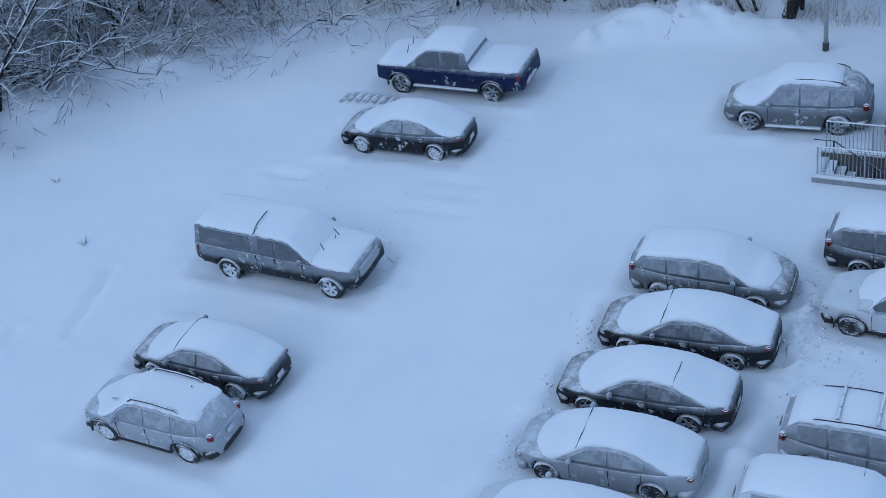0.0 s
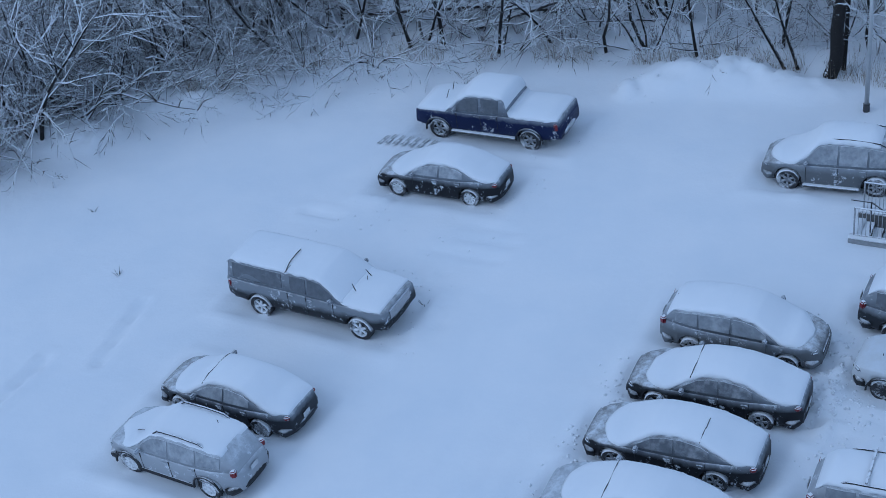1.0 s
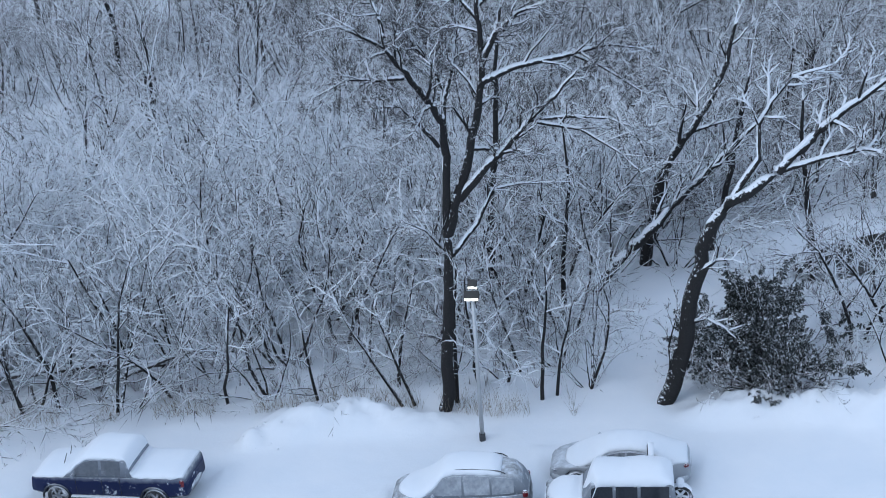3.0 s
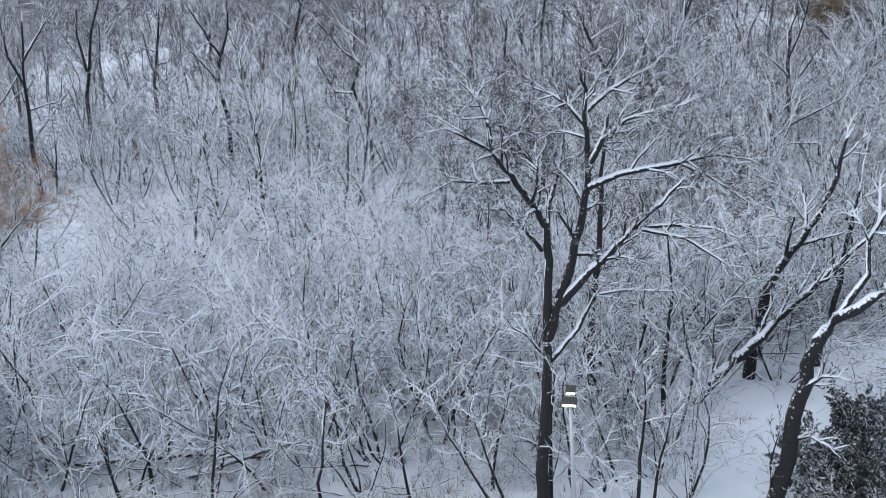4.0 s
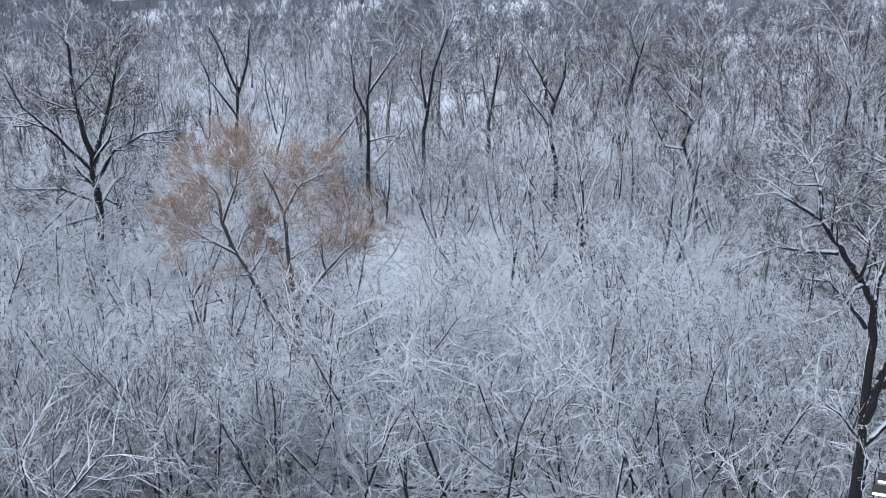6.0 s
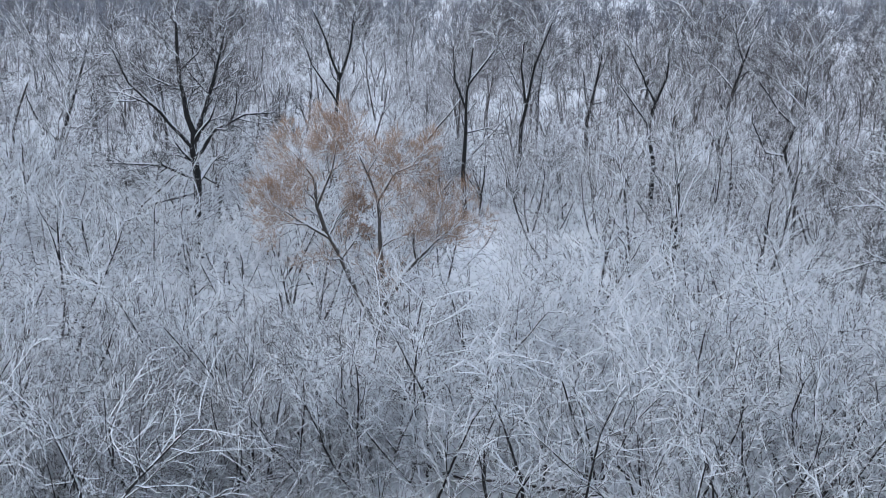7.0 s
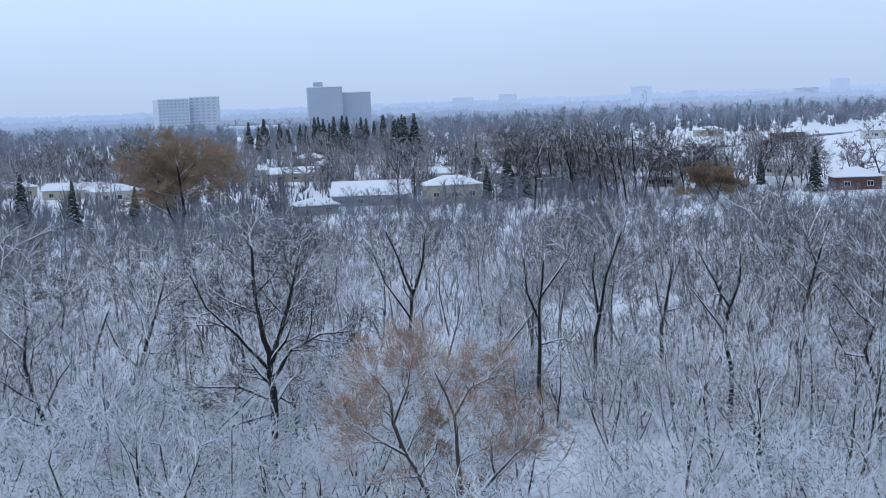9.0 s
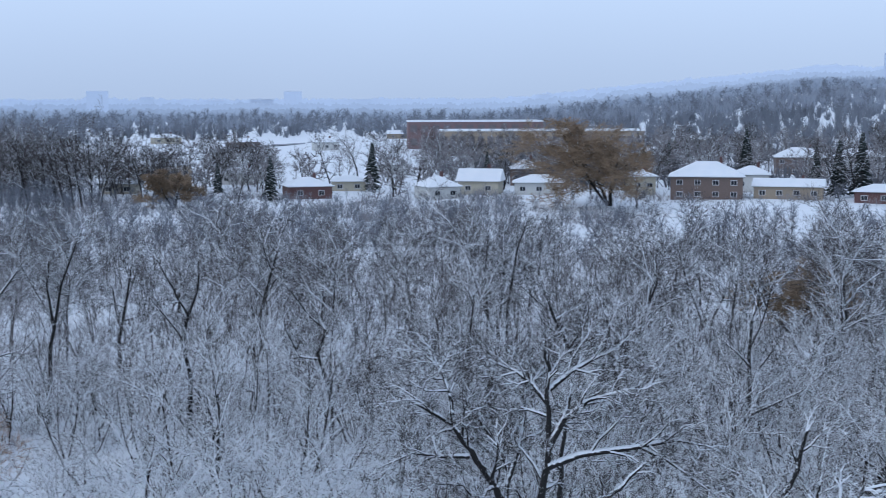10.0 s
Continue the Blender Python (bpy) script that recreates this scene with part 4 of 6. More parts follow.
def grow(seed, h, r, stems=1, lean=0.1, levels=((9, 0.42, 55), (6, 0.5, 45), (6, 0.45, 40)), bare=0.35, droop=0.0, wob=0.16, twig_r=0.013, guides=None, cheap=0, slivers=True, caps=False, load=0.013, steep=0.86, limbs=1):
    """A bare tree: (trunk and limbs, twigs) as two Wood meshes. levels: children, length share and angle for each order."""
    rng = random.Random(seed)
    trunk, twigs, fine, cap = Wood(), Wood(), Wood(), Wood()

    def bend(p, d, length, n, wobble, up):
        pts = [p.copy()]
        for i in range(n):
            d = (d + Vector((rng.gauss(0, wobble), rng.gauss(0, wobble), rng.gauss(0, wobble) + up))).normalized()
            p = p + d * (length / n)
            pts.append(p.copy())
        return pts

    def branch(p, d, length, rad, level, path=None):
        solo = level < 0
        last = level >= len(levels)
        level = max(level, 0)
        n = 6 if level == 0 else (4 if level == 1 else (3 if not last else 2))
        if cheap:
            n = (4, 3 if cheap == 1 else 2, 1)[min(level, 2)] if not last else 1
        elif level >= 2:
            n = 2
        up = (0.03 if level == 0 else 0.09) - droop * (0.5 if level < 2 else 1.0)
        if path:
            pts = []
            for a, b in zip(path, path[1:]):
                for i in range(3):
                    pts.append(Vector(a).lerp(Vector(b), i / 3) + (Vector((rng.gauss(0, 1), rng.gauss(0, 1), 0)) * rad * 0.22 if i else Vector()))
            pts.append(Vector(path[-1]))
            n = len(pts) - 1
        else:
            pts = bend(p, d, length, n, wob * (0.7 if level == 0 else 1.0), up)
        if last and slivers:
            fine.sprig(pts[0], pts[-1], twig_r * 1.25, rng.random() * 3.14)
            return
        rr = [max(rad * (1 - (0.45 if solo else 0.80) * i / n), twig_r * 0.8) for i in range(n + 1)]
        (trunk if level <= limbs else twigs).limb(pts, rr, 3 if cheap and level else (4 if cheap else (7 if level == 0 else (5 if level == 1 else 3))))
        lie = (pts[-1] - pts[0]).normalized().z
        if caps and level <= 2 and lie < (0.93 if level else steep):
            cap.limb([q + Vector((-0.24 * rr[i], 0.05 * rr[i], rr[i] * 0.62 + load * 0.5)) for i, q in enumerate(pts)], [rr[i] * 0.66 + load for i in range(n + 1)], 3 if level > 1 else 4)
        if last or solo:
            return
        count, share, angle = levels[level]
        lo = bare if level == 0 else 0.18
        for i in range(count):
            u = lo + (1 - lo) * (i + rng.random()) / count
            s = min(n - 1e-3, u * n)
            j = int(s)
            q = pts[j].lerp(pts[j + 1], s - j)
            dd = (pts[j + 1] - pts[j]).normalized()
            side = dd.orthogonal().normalized()
            side.rotate(Matrix.Rotation(rng.random() * 6.283 if level else i * 2.4 + rng.random(), 3, dd))
            a = radians(angle * rng.uniform(0.6, 1.3))
            nd = dd * math.cos(a) + side * math.sin(a)
            ln = length * share * rng.uniform(0.6, 1.25) * (1.15 - 0.55 * u if level == 0 else 1.1 - 0.4 * u)
            branch(q, nd, ln, max(rr[j] * 0.55, twig_r), level + 1)

    if guides:
        for path, ln, rad, lv in guides:
            branch(None, None, ln, rad, lv, path)
    else:
        for i in range(stems):
            a = rng.random() * 6.283
            k = lean * (1.0 if stems == 1 else 2.2) * rng.uniform(0.5, 1.4)
            branch(Vector((0.15 * math.cos(a) * (stems > 1), 0.15 * math.sin(a) * (stems > 1), -0.25)), Vector((math.cos(a) * k, math.sin(a) * k, 1)).normalized(), h * rng.uniform(0.8, 1.05), r, 0)
    return trunk, twigs, fine, cap


def tree_meshes(tw, mats, name="tree"):
    tv, tf = tw[0].arrays()
    vs, fs, ix, n = [], [], [], 0
    for k, w in enumerate(tw[1:]):
        v, f = w.arrays()
        vs.append(v)
        fs.append(f + n)
        ix.append(np.full(len(f), k))
        n += len(v)
    fine_mat = mats[2] if len(mats) > 2 else mats[1]
    return mesh_from("trunk", tv, tf, [mats[0]]), mesh_from("crown", np.concatenate(vs), np.concatenate(fs), [mats[1], fine_mat, snow_mat], np.concatenate(ix))


def plant(meshes, m, name, label, category, group=""):
    root = empty(name, m, label, category, group)
    for nm, me in zip(("trunk", "crown"), meshes):
        o = new(nm, me)
        o.parent = root
    return root


EDGE = [(-60, 30), (-34, 34), (-30, 38), (-27.6, 43.0), (-23.5, 44.5), (-20.5, 47.0), (-15.9, 47.4), (-7.0, 47.2), (-1.9, 46.4), (3.0, 45.0), (6.0, 44.6), (20, 45), (60, 42)]


def clear(x, y):
    """True where no plants stand: the lot, the snowy path beside it and the stream bank."""
    d, az = math.hypot(x, y), math.degrees(math.atan2(x, y))
    if y < curve(EDGE, x):
        return True
    if 7.2 < x < 17 and y < 49 + 0.6 * abs(x - 11):
        return True
    if 6.8 < x < 15 and y < 56:
        return True
    if x > 13 and 52 < y < 62 and d < 80:
        return True
    return 225 < d < 312 and 3.0 < az < 24 and noise.noise((x * 0.05, y * 0.05, 4)) < 0.22


SHRUB_SPECS = [dict(h=5.0, r=0.045, stems=6, lean=0.36, levels=((6, 0.62, 42), (5, 0.58, 36), (3, 0.5, 38)), bare=0.18, droop=0.10, wob=0.20, twig_r=0.011, caps=True, load=0.019),
               dict(h=5.8, r=0.055, stems=4, lean=0.30, levels=((7, 0.58, 46), (5, 0.58, 38), (3, 0.5, 38)), bare=0.20, droop=0.08, wob=0.20, twig_r=0.011, caps=True, load=0.019),
               dict(h=4.6, r=0.042, stems=6, lean=0.52, levels=((6, 0.66, 42), (5, 0.58, 36), (3, 0.5, 36)), bare=0.14, droop=0.17, wob=0.20, twig_r=0.011, caps=True, load=0.019),
               dict(h=6.8, r=0.080, stems=2, lean=0.18, levels=((13, 0.52, 56), (6, 0.55, 40), (3, 0.5, 38)), bare=0.22, droop=0.10, wob=0.20, twig_r=0.011, caps=True, load=0.018)]
THICKET_SPECS = [dict(h=5.0, r=0.050, stems=5, lean=0.38, levels=((7, 0.60, 44), (5, 0.58, 40), (3, 0.55, 36)), bare=0.16, droop=0.10, wob=0.20, twig_r=0.013, caps=True, load=0.025),
                 dict(h=6.2, r=0.060, stems=3, lean=0.28, levels=((9, 0.56, 48), (5, 0.58, 40), (3, 0.55, 36)), bare=0.18, droop=0.08, wob=0.20, twig_r=0.013, caps=True, load=0.025),
                 dict(h=7.2, r=0.085, stems=2, lean=0.16, levels=((11, 0.50, 52), (6, 0.58, 40), (3, 0.55, 36)), bare=0.20, droop=0.07, wob=0.17, twig_r=0.013, caps=True, load=0.024)]
TREE_SPECS = [dict(h=12.5, r=0.15, stems=1, lean=0.12, levels=((12, 0.44, 52), (8, 0.44, 46), (7, 0.46, 42), (3, 0.6, 42)), bare=0.30, twig_r=0.011, wob=0.2),
              dict(h=14.0, r=0.17, stems=1, lean=0.16, levels=((11, 0.50, 44), (8, 0.44, 44), (7, 0.46, 42), (3, 0.6, 42)), bare=0.34, twig_r=0.011, wob=0.22),
              dict(h=11.0, r=0.11, stems=2, lean=0.12, levels=((9, 0.40, 42), (8, 0.44, 42), (8, 0.56, 42)), bare=0.34, twig_r=0.011),
              dict(h=13.0, r=0.13, stems=2, lean=0.09, levels=((10, 0.34, 36), (8, 0.45, 42), (8, 0.56, 38)), bare=0.40, twig_r=0.011)]
FAR_SPECS = [dict(h=11.0, r=0.13, stems=1, lean=0.10, levels=((12, 0.42, 48), (7, 0.55, 44), (6, 0.95, 34)), bare=0.25, twig_r=0.014),
             dict(h=8.5, r=0.10, stems=3, lean=0.16, levels=((6, 0.42, 46), (6, 0.55, 44), (5, 0.95, 34)), bare=0.18, twig_r=0.014),
             dict(h=12.5, r=0.14, stems=1, lean=0.14, levels=((11, 0.42, 40), (7, 0.55, 42), (6, 0.95, 34)), bare=0.32, twig_r=0.014)]
REMOTE_SPECS = [dict(h=10.5, r=0.16, stems=1, lean=0.05, levels=((12, 0.46, 52), (17, 0.62, 48)), bare=0.16, twig_r=0.045, wob=0.2),
                dict(h=9.0, r=0.14, stems=2, lean=0.12, levels=((8, 0.46, 50), (13, 0.62, 48)), bare=0.14, twig_r=0.042, wob=0.2),
                dict(h=11.5, r=0.16, stems=1, lean=0.05, levels=((13, 0.38, 42), (17, 0.62, 48)), bare=0.18, twig_r=0.045, wob=0.2)]
DISTANT_SPECS = [dict(h=10.5, r=0.20, stems=1, lean=0.05, levels=((12, 0.50, 58), (13, 0.65, 52)), bare=0.10, twig_r=0.11, wob=0.2),
                 dict(h=9.0, r=0.20, stems=2, lean=0.14, levels=((8, 0.50, 54), (11, 0.65, 52)), bare=0.10, twig_r=0.11, wob=0.2)]

wood_rng = random.Random(11)


def polar(az, d):
    a = radians(az)
    x, y = d * math.sin(a), d * math.cos(a)
    return x, y, ground_z(x, y) - 0.05


def scatter(n, d0, d1, a0, a1, gap):
    """Points spread over a sector, none closer than gap."""
    cells, out, tries = {}, [], 0
    while len(out) < n and tries < n * 12:
        tries += 1
        d = math.sqrt(wood_rng.uniform(d0 * d0, d1 * d1))
        az = wood_rng.uniform(a0, a1)
        x, y, z = polar(az, d)
        if clear(x, y):
            continue
        c = (int(x // gap), int(y // gap))
        if any(math.hypot(x - px, y - py) < gap for i in (-1, 0, 1) for j in (-1, 0, 1) for px, py in cells.get((c[0] + i, c[1] + j), ())):
            continue
        cells.setdefault(c, []).append((x, y))
        out.append((x, y, z))
    return out


def joined(name, bases, places, mats, label, category, fine=1, fines={}):
    """Many plants as one mesh: places are (base, x, y, z, turn, size, material of the twigs)."""
    vs, fs, ix, n = [], [], [], 0
    for b, x, y, z, turn, size, tm in places:
        c, s = math.cos(turn), math.sin(turn)
        rot = np.array(((c, s, 0), (-s, c, 0), (0, 0, 1)), dtype=np.float32) * size
        for k, w in enumerate(bases[b]):
            v, f = w
            vs.append(v @ rot + np.array((x, y, z), dtype=np.float32))
            fs.append(f + n)
            ix.append(np.full(len(f), 0 if k == 0 else (tm if k == 1 else (fines.get(tm, fine) if k == 2 else len(mats) - 1)), dtype=np.int32))
            n += len(v)
    me = mesh_from(name, np.concatenate(vs), np.concatenate(fs), mats, np.concatenate(ix))
    return tagged(new(name, me), label, category, kind="stuff")


FIELD = (-16.5, -1.2, 400, 770)


def in_field(az, d):
    """The snow-covered sports field beyond the houses, with the road along its far side."""
    return FIELD[0] < az < FIELD[1] and FIELD[2] < d < FIELD[3] + 60 * math.sin(az * 0.9) - 130 * max(0, (-8 - az) / 8)


HOUSES = [(-22.6, 318, 13), (-26.2, 322, 18), (-28.4, 300, 9), (-12.4, 405, 22), (-5.9, 328, 10.5), (-4.3, 352, 9), (-0.2, 318, 8), (1.2, 330, 10), (3.8, 328, 12), (10.8, 318, 16.5),
          (14.1, 322, 15.5), (17.9, 318, 13), (14.6, 430, 15), (3.9, 540, 82), (1.1, 620, 62), (-38.6, 400, 16), (-36.6, 380, 12), (-33.9, 430, 12), (-29.3, 430, 15)]


def build_woods():
    # shrubs at the edge of the lot, each a thing
    kinds = [grow(100 + i, **s) for i, s in enumerate(SHRUB_SPECS + [dict(q, load=0.010) for q in SHRUB_SPECS])]
    frosted = [tree_meshes(k, (bark_dark, twig_frost, twig_white)) for k in kinds[:4]] + [tree_meshes(k, (bark_dark, twig_brown, twig_dark)) for k in kinds[4:]]
    pts = scatter(190, 46, 66, -44, 24, 1.8)
    for x, y, z in pts:
        d, az = math.hypot(x, y), math.degrees(math.atan2(x, y))
        if -26.5 < az < -20.5 and d > 58 and wood_rng.random() < 0.6:
            continue
        i = wood_rng.randrange(4) + (4 if wood_rng.random() < (0.82 if az < -23 or d < 50 else (0.6 if az > 0 else (0.28 if d < 57 else 0.12))) else 0)
        size = wood_rng.uniform(0.75, 1.2) * (0.75 if d < 49 else 1.0)
        plant(frosted[i], pose(x, y, z, wood_rng.gauss(0, 4), wood_rng.gauss(0, 4), wood_rng.uniform(0, 360)) @ Matrix.Scale(size, 4),
              "shrub", "bare snow-laden shrub at the wood's edge" if i < 4 else "bare brown shrub lightly snowed", "shrub", "shrubs beside the lot")
    dense = scatter(46, 47, 63, -46, -20, 1.7) + scatter(44, 61, 78, 8, 24, 1.7) + [(x, y, ground_z(x, y)) for x, y in ((-29.2, 41.0), (-30.2, 42.6), (-28.6, 43.4), (-31.5, 44.2), (-29.6, 45.2), (-27.4, 45.0), (-26.0, 45.6), (-31.0, 40.2), (-32.6, 42.0), (-25.0, 46.6), (-23.6, 46.0), (-28.0, 46.8), (-30.6, 47.0), (-33.0, 46.0))]
    for x, y, z in dense:
        plant(frosted[4 + wood_rng.randrange(4)], pose(x, y, z, wood_rng.gauss(0, 5), wood_rng.gauss(0, 5), wood_rng.uniform(0, 360)) @ Matrix.Scale(wood_rng.uniform(0.5, 0.8), 4),
              "shrub", "bare brown shrub lightly snowed", "shrub", "shrubs beside the lot")
    sapling = [tree_meshes(grow(500 + i, h=6.2 + i, r=0.075, stems=1 + i % 2, lean=0.16, levels=((8, 0.42, 48), (6, 0.5, 44), (5, 0.5, 42)), bare=0.3, wob=0.24, twig_r=0.012, caps=True, limbs=0), (bark_dark, bark_dark, twig_brown)) for i in range(4)]
    for x, y, z in scatter(34, 46, 57, -30, 14, 2.2):
        plant(sapling[wood_rng.randrange(4)], pose(x, y, z, wood_rng.gauss(0, 7), wood_rng.gauss(0, 7), wood_rng.uniform(0, 360)) @ Matrix.Scale(wood_rng.uniform(0.75, 1.1), 4),
              "sapling", "slim dark sapling with snow on its twigs", "tree", "saplings at the wood's edge")
    arrays = [tuple(w.arrays() for w in grow(150 + i, cheap=1, **s)) for i, s in enumerate(THICKET_SPECS + [dict(q, load=0.010) for q in THICKET_SPECS])]
    places = []
    for x, y, z in scatter(330, 63, 112, -46, 27, 2.2):
        d, az = math.hypot(x, y), math.degrees(math.atan2(x, y))
        mass = noise.noise((x * 0.05, y * 0.05, 1.0))
        if -26.5 < az < -20.5 and d < 74:
            continue
        bright = (-21 < az < -1 and d < 78 and mass > -0.35) or (az < -21 and d > 70 and mass > -0.3)
        tm = 1 if bright or mass > 0.25 + wood_rng.random() * 1.2 else (2 if wood_rng.random() < 0.3 else 3)
        places.append((wood_rng.randrange(3) + (0 if tm == 1 else 3), x, y, z, wood_rng.uniform(0, 6.28), wood_rng.uniform(0.75, 1.25), tm))
    joined("thicket", arrays, places, (bark_dark, twig_frost, twig_mixed, twig_brown, twig_white, snow_mat), "dense snow-laden thicket of bare bushes", "thicket", 3, {1: 4})
    # taller trees between and behind
    trees = [grow(200 + i, cheap=1, caps=True, load=0.022, **s) for i, s in enumerate(TREE_SPECS + TREE_SPECS[:2])]
    brown = [tree_meshes(k, (bark_dark if i % 2 else bark_mid, twig_mixed, twig_brown)) for i, k in enumerate(trees)]
    for x, y, z in scatter(80, 70, 112, -44, 26, 5.5):
        if -34 < math.degrees(math.atan2(x, y)) < -18:
            continue
        i = wood_rng.randrange(len(brown))
        plant(brown[i], pose(x, y, z, wood_rng.gauss(0, 4), wood_rng.gauss(0, 4), wood_rng.uniform(0, 360)) @ Matrix.Scale(wood_rng.uniform(0.6, 0.95), 4),
              "bare_tree", "bare grey-brown tree with snow along its branches", "tree", "bare trees in the woods")
    for x, y, z in scatter(26, 62, 98, 6.5, 25, 3.2):
        plant(brown[wood_rng.randrange(len(brown))], pose(x, y, z, wood_rng.gauss(0, 6), wood_rng.gauss(0, 6), wood_rng.uniform(0, 360)) @ Matrix.Scale(wood_rng.uniform(0.6, 0.9), 4),
              "bare_tree", "bare grey-brown tree above the stream bank", "tree", "bare trees in the woods")
    crowned = [tree_meshes(grow(220 + i, h=13.0, r=0.17, stems=1 + i % 2, lean=0.13, levels=((11, 0.50, 50), (8, 0.50, 46), (6, 0.60, 42), (4, 0.95, 32)), bare=0.34, wob=0.22, twig_r=0.013, cheap=1, caps=True, load=0.026, steep=0.95), (bark_dark, bark_dark, twig_dark)) for i in range(5)]
    for x, y, z in scatter(62, 112, 200, -45, 26, 8.0):
        dd = math.hypot(x, y)
        if math.degrees(math.atan2(x, y)) < -20 and wood_rng.random() < 0.5:
            continue
        size = wood_rng.uniform(0.85, 1.08) * min(1.1, (25.0 - dd * 0.082 - z) / 13.0)
        plant(crowned[wood_rng.randrange(5)], pose(x, y, z, 0, 0, wood_rng.uniform(0, 360)) @ Matrix.Scale(max(0.45, size), 4),
              "bare_tree", "dark feathery bare tree rising from the woods", "tree", "bare trees in the woods")
    far = [tuple(w.arrays() for w in grow(300 + i, cheap=1, **s)) for i, s in enumerate(FAR_SPECS + FAR_SPECS)]
    remote = [tuple(w.arrays() for w in grow(330 + i, cheap=2, **s)) for i, s in enumerate(REMOTE_SPECS + REMOTE_SPECS)]
    distant = [tuple(w.arrays() for w in grow(360 + i, cheap=2, **s)) for i, s in enumerate(DISTANT_SPECS + DISTANT_SPECS)]
    places = []
    for x, y, z in scatter(880, 98, 200, -46, 28, 2.6):
        if noise.noise((x * 0.045, y * 0.045, 2)) < -0.45:
            continue
        size = wood_rng.uniform(0.45, 0.95) * min(1.0, max(0.3, (25.5 - math.hypot(x, y) * 0.092) / 12.5))
        az = math.degrees(math.atan2(x, y))
        tm = 1 if az > -15 and (size > 0.7 or wood_rng.random() < 0.5) else (4 if az < -20 and wood_rng.random() < 0.75 else 2)
        places.append((wood_rng.randrange(len(far)), x, y, z, wood_rng.uniform(0, 6.28), size, tm))
    joined("middle_woods", far, places, (bark_mid, twig_dark, twig_mixed, twig_haze, twig_white, twig_brown), "bare grey-brown woods above snowy ground", "woods", 3, {1: 5, 4: 4})
    places = []
    for x, y, z in scatter(1080, 195, 326, -46, 28, 4.0):
        if any(abs(math.degrees(math.atan2(x, y)) - ha) < hw * 32 / hd and math.hypot(x, y) > hd - 14 for ha, hd, hw in HOUSES):
            continue
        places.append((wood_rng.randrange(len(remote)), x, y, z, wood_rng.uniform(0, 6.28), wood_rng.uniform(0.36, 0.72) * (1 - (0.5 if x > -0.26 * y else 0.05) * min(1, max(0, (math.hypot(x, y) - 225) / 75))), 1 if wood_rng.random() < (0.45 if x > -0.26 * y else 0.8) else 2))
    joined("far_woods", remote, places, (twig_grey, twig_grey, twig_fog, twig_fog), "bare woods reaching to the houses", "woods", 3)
    # gardens and streets among the houses, and belts of wood beyond
    places = []
    for x, y, z in scatter(1000, 326, 560, -50, 30, 4.2):
        az = math.degrees(math.atan2(x, y))
        d = math.hypot(x, y)
        if in_field(az, d):
            continue
        if any(abs(az - ha) < hw * 30 / hd + 0.25 and hd - 22 < d < hd + 16 for ha, hd, hw in HOUSES):
            continue
        places.append((wood_rng.randrange(len(remote) + len(distant)), x, y, z, wood_rng.uniform(0, 6.28), wood_rng.uniform(0.6, 1.25), 1 if wood_rng.random() < 0.55 else 2))
    joined("garden_trees", remote + distant, places, (bark_mid, twig_dark, twig_haze, twig_haze), "bare garden and street trees among snowy roofs", "woods", 3)
    lane = [tree_meshes(grow(380 + i, h=12.0, r=0.18, stems=1 + i % 2, lean=0.12, levels=((11, 0.50, 50), (8, 0.55, 44), (7, 0.95, 36)), bare=0.22, wob=0.2, twig_r=0.030, cheap=2), (bark_dark, bark_dark, twig_dark)) for i in range(4)]
    for x, y, z in scatter(60, 312, 398, -20, -7, 4.0) + scatter(210, 312, 540, -46, 28, 5.0):
        az, d = math.degrees(math.atan2(x, y)), math.hypot(x, y)
        if noise.noise((x * 0.03, y * 0.03, 12)) < -0.05 or in_field(az, d) or any(abs(az - ha) < hw * 30 / hd and hd - 30 < d < hd + 14 for ha, hd, hw in HOUSES):
            continue
        plant(lane[wood_rng.randrange(4)], pose(x, y, z, 0, 0, wood_rng.uniform(0, 360)) @ Matrix.Scale(wood_rng.uniform(0.7, 1.25), 4),
              "street_tree", "dark bare tree among the snowy houses", "tree", "trees among the houses")
    places = []
    for x, y, z in scatter(1150, 545, 1400, -52, 34, 6.0):
        if in_field(math.degrees(math.atan2(x, y)), math.hypot(x, y)) or any(abs(math.degrees(math.atan2(x, y)) - ha) < hw * 30 / hd and math.hypot(x, y) < hd + 30 for ha, hd, hw in HOUSES[-3:] + [(3.9, 540, 82), (1.1, 620, 62)]):
            continue
        places.append((wood_rng.randrange(len(distant)), x, y, z, wood_rng.uniform(0, 6.28), wood_rng.uniform(0.8, 1.25), 1 if wood_rng.random() < 0.7 else 2))
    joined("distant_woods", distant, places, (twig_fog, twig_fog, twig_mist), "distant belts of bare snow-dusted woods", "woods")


build_woods()


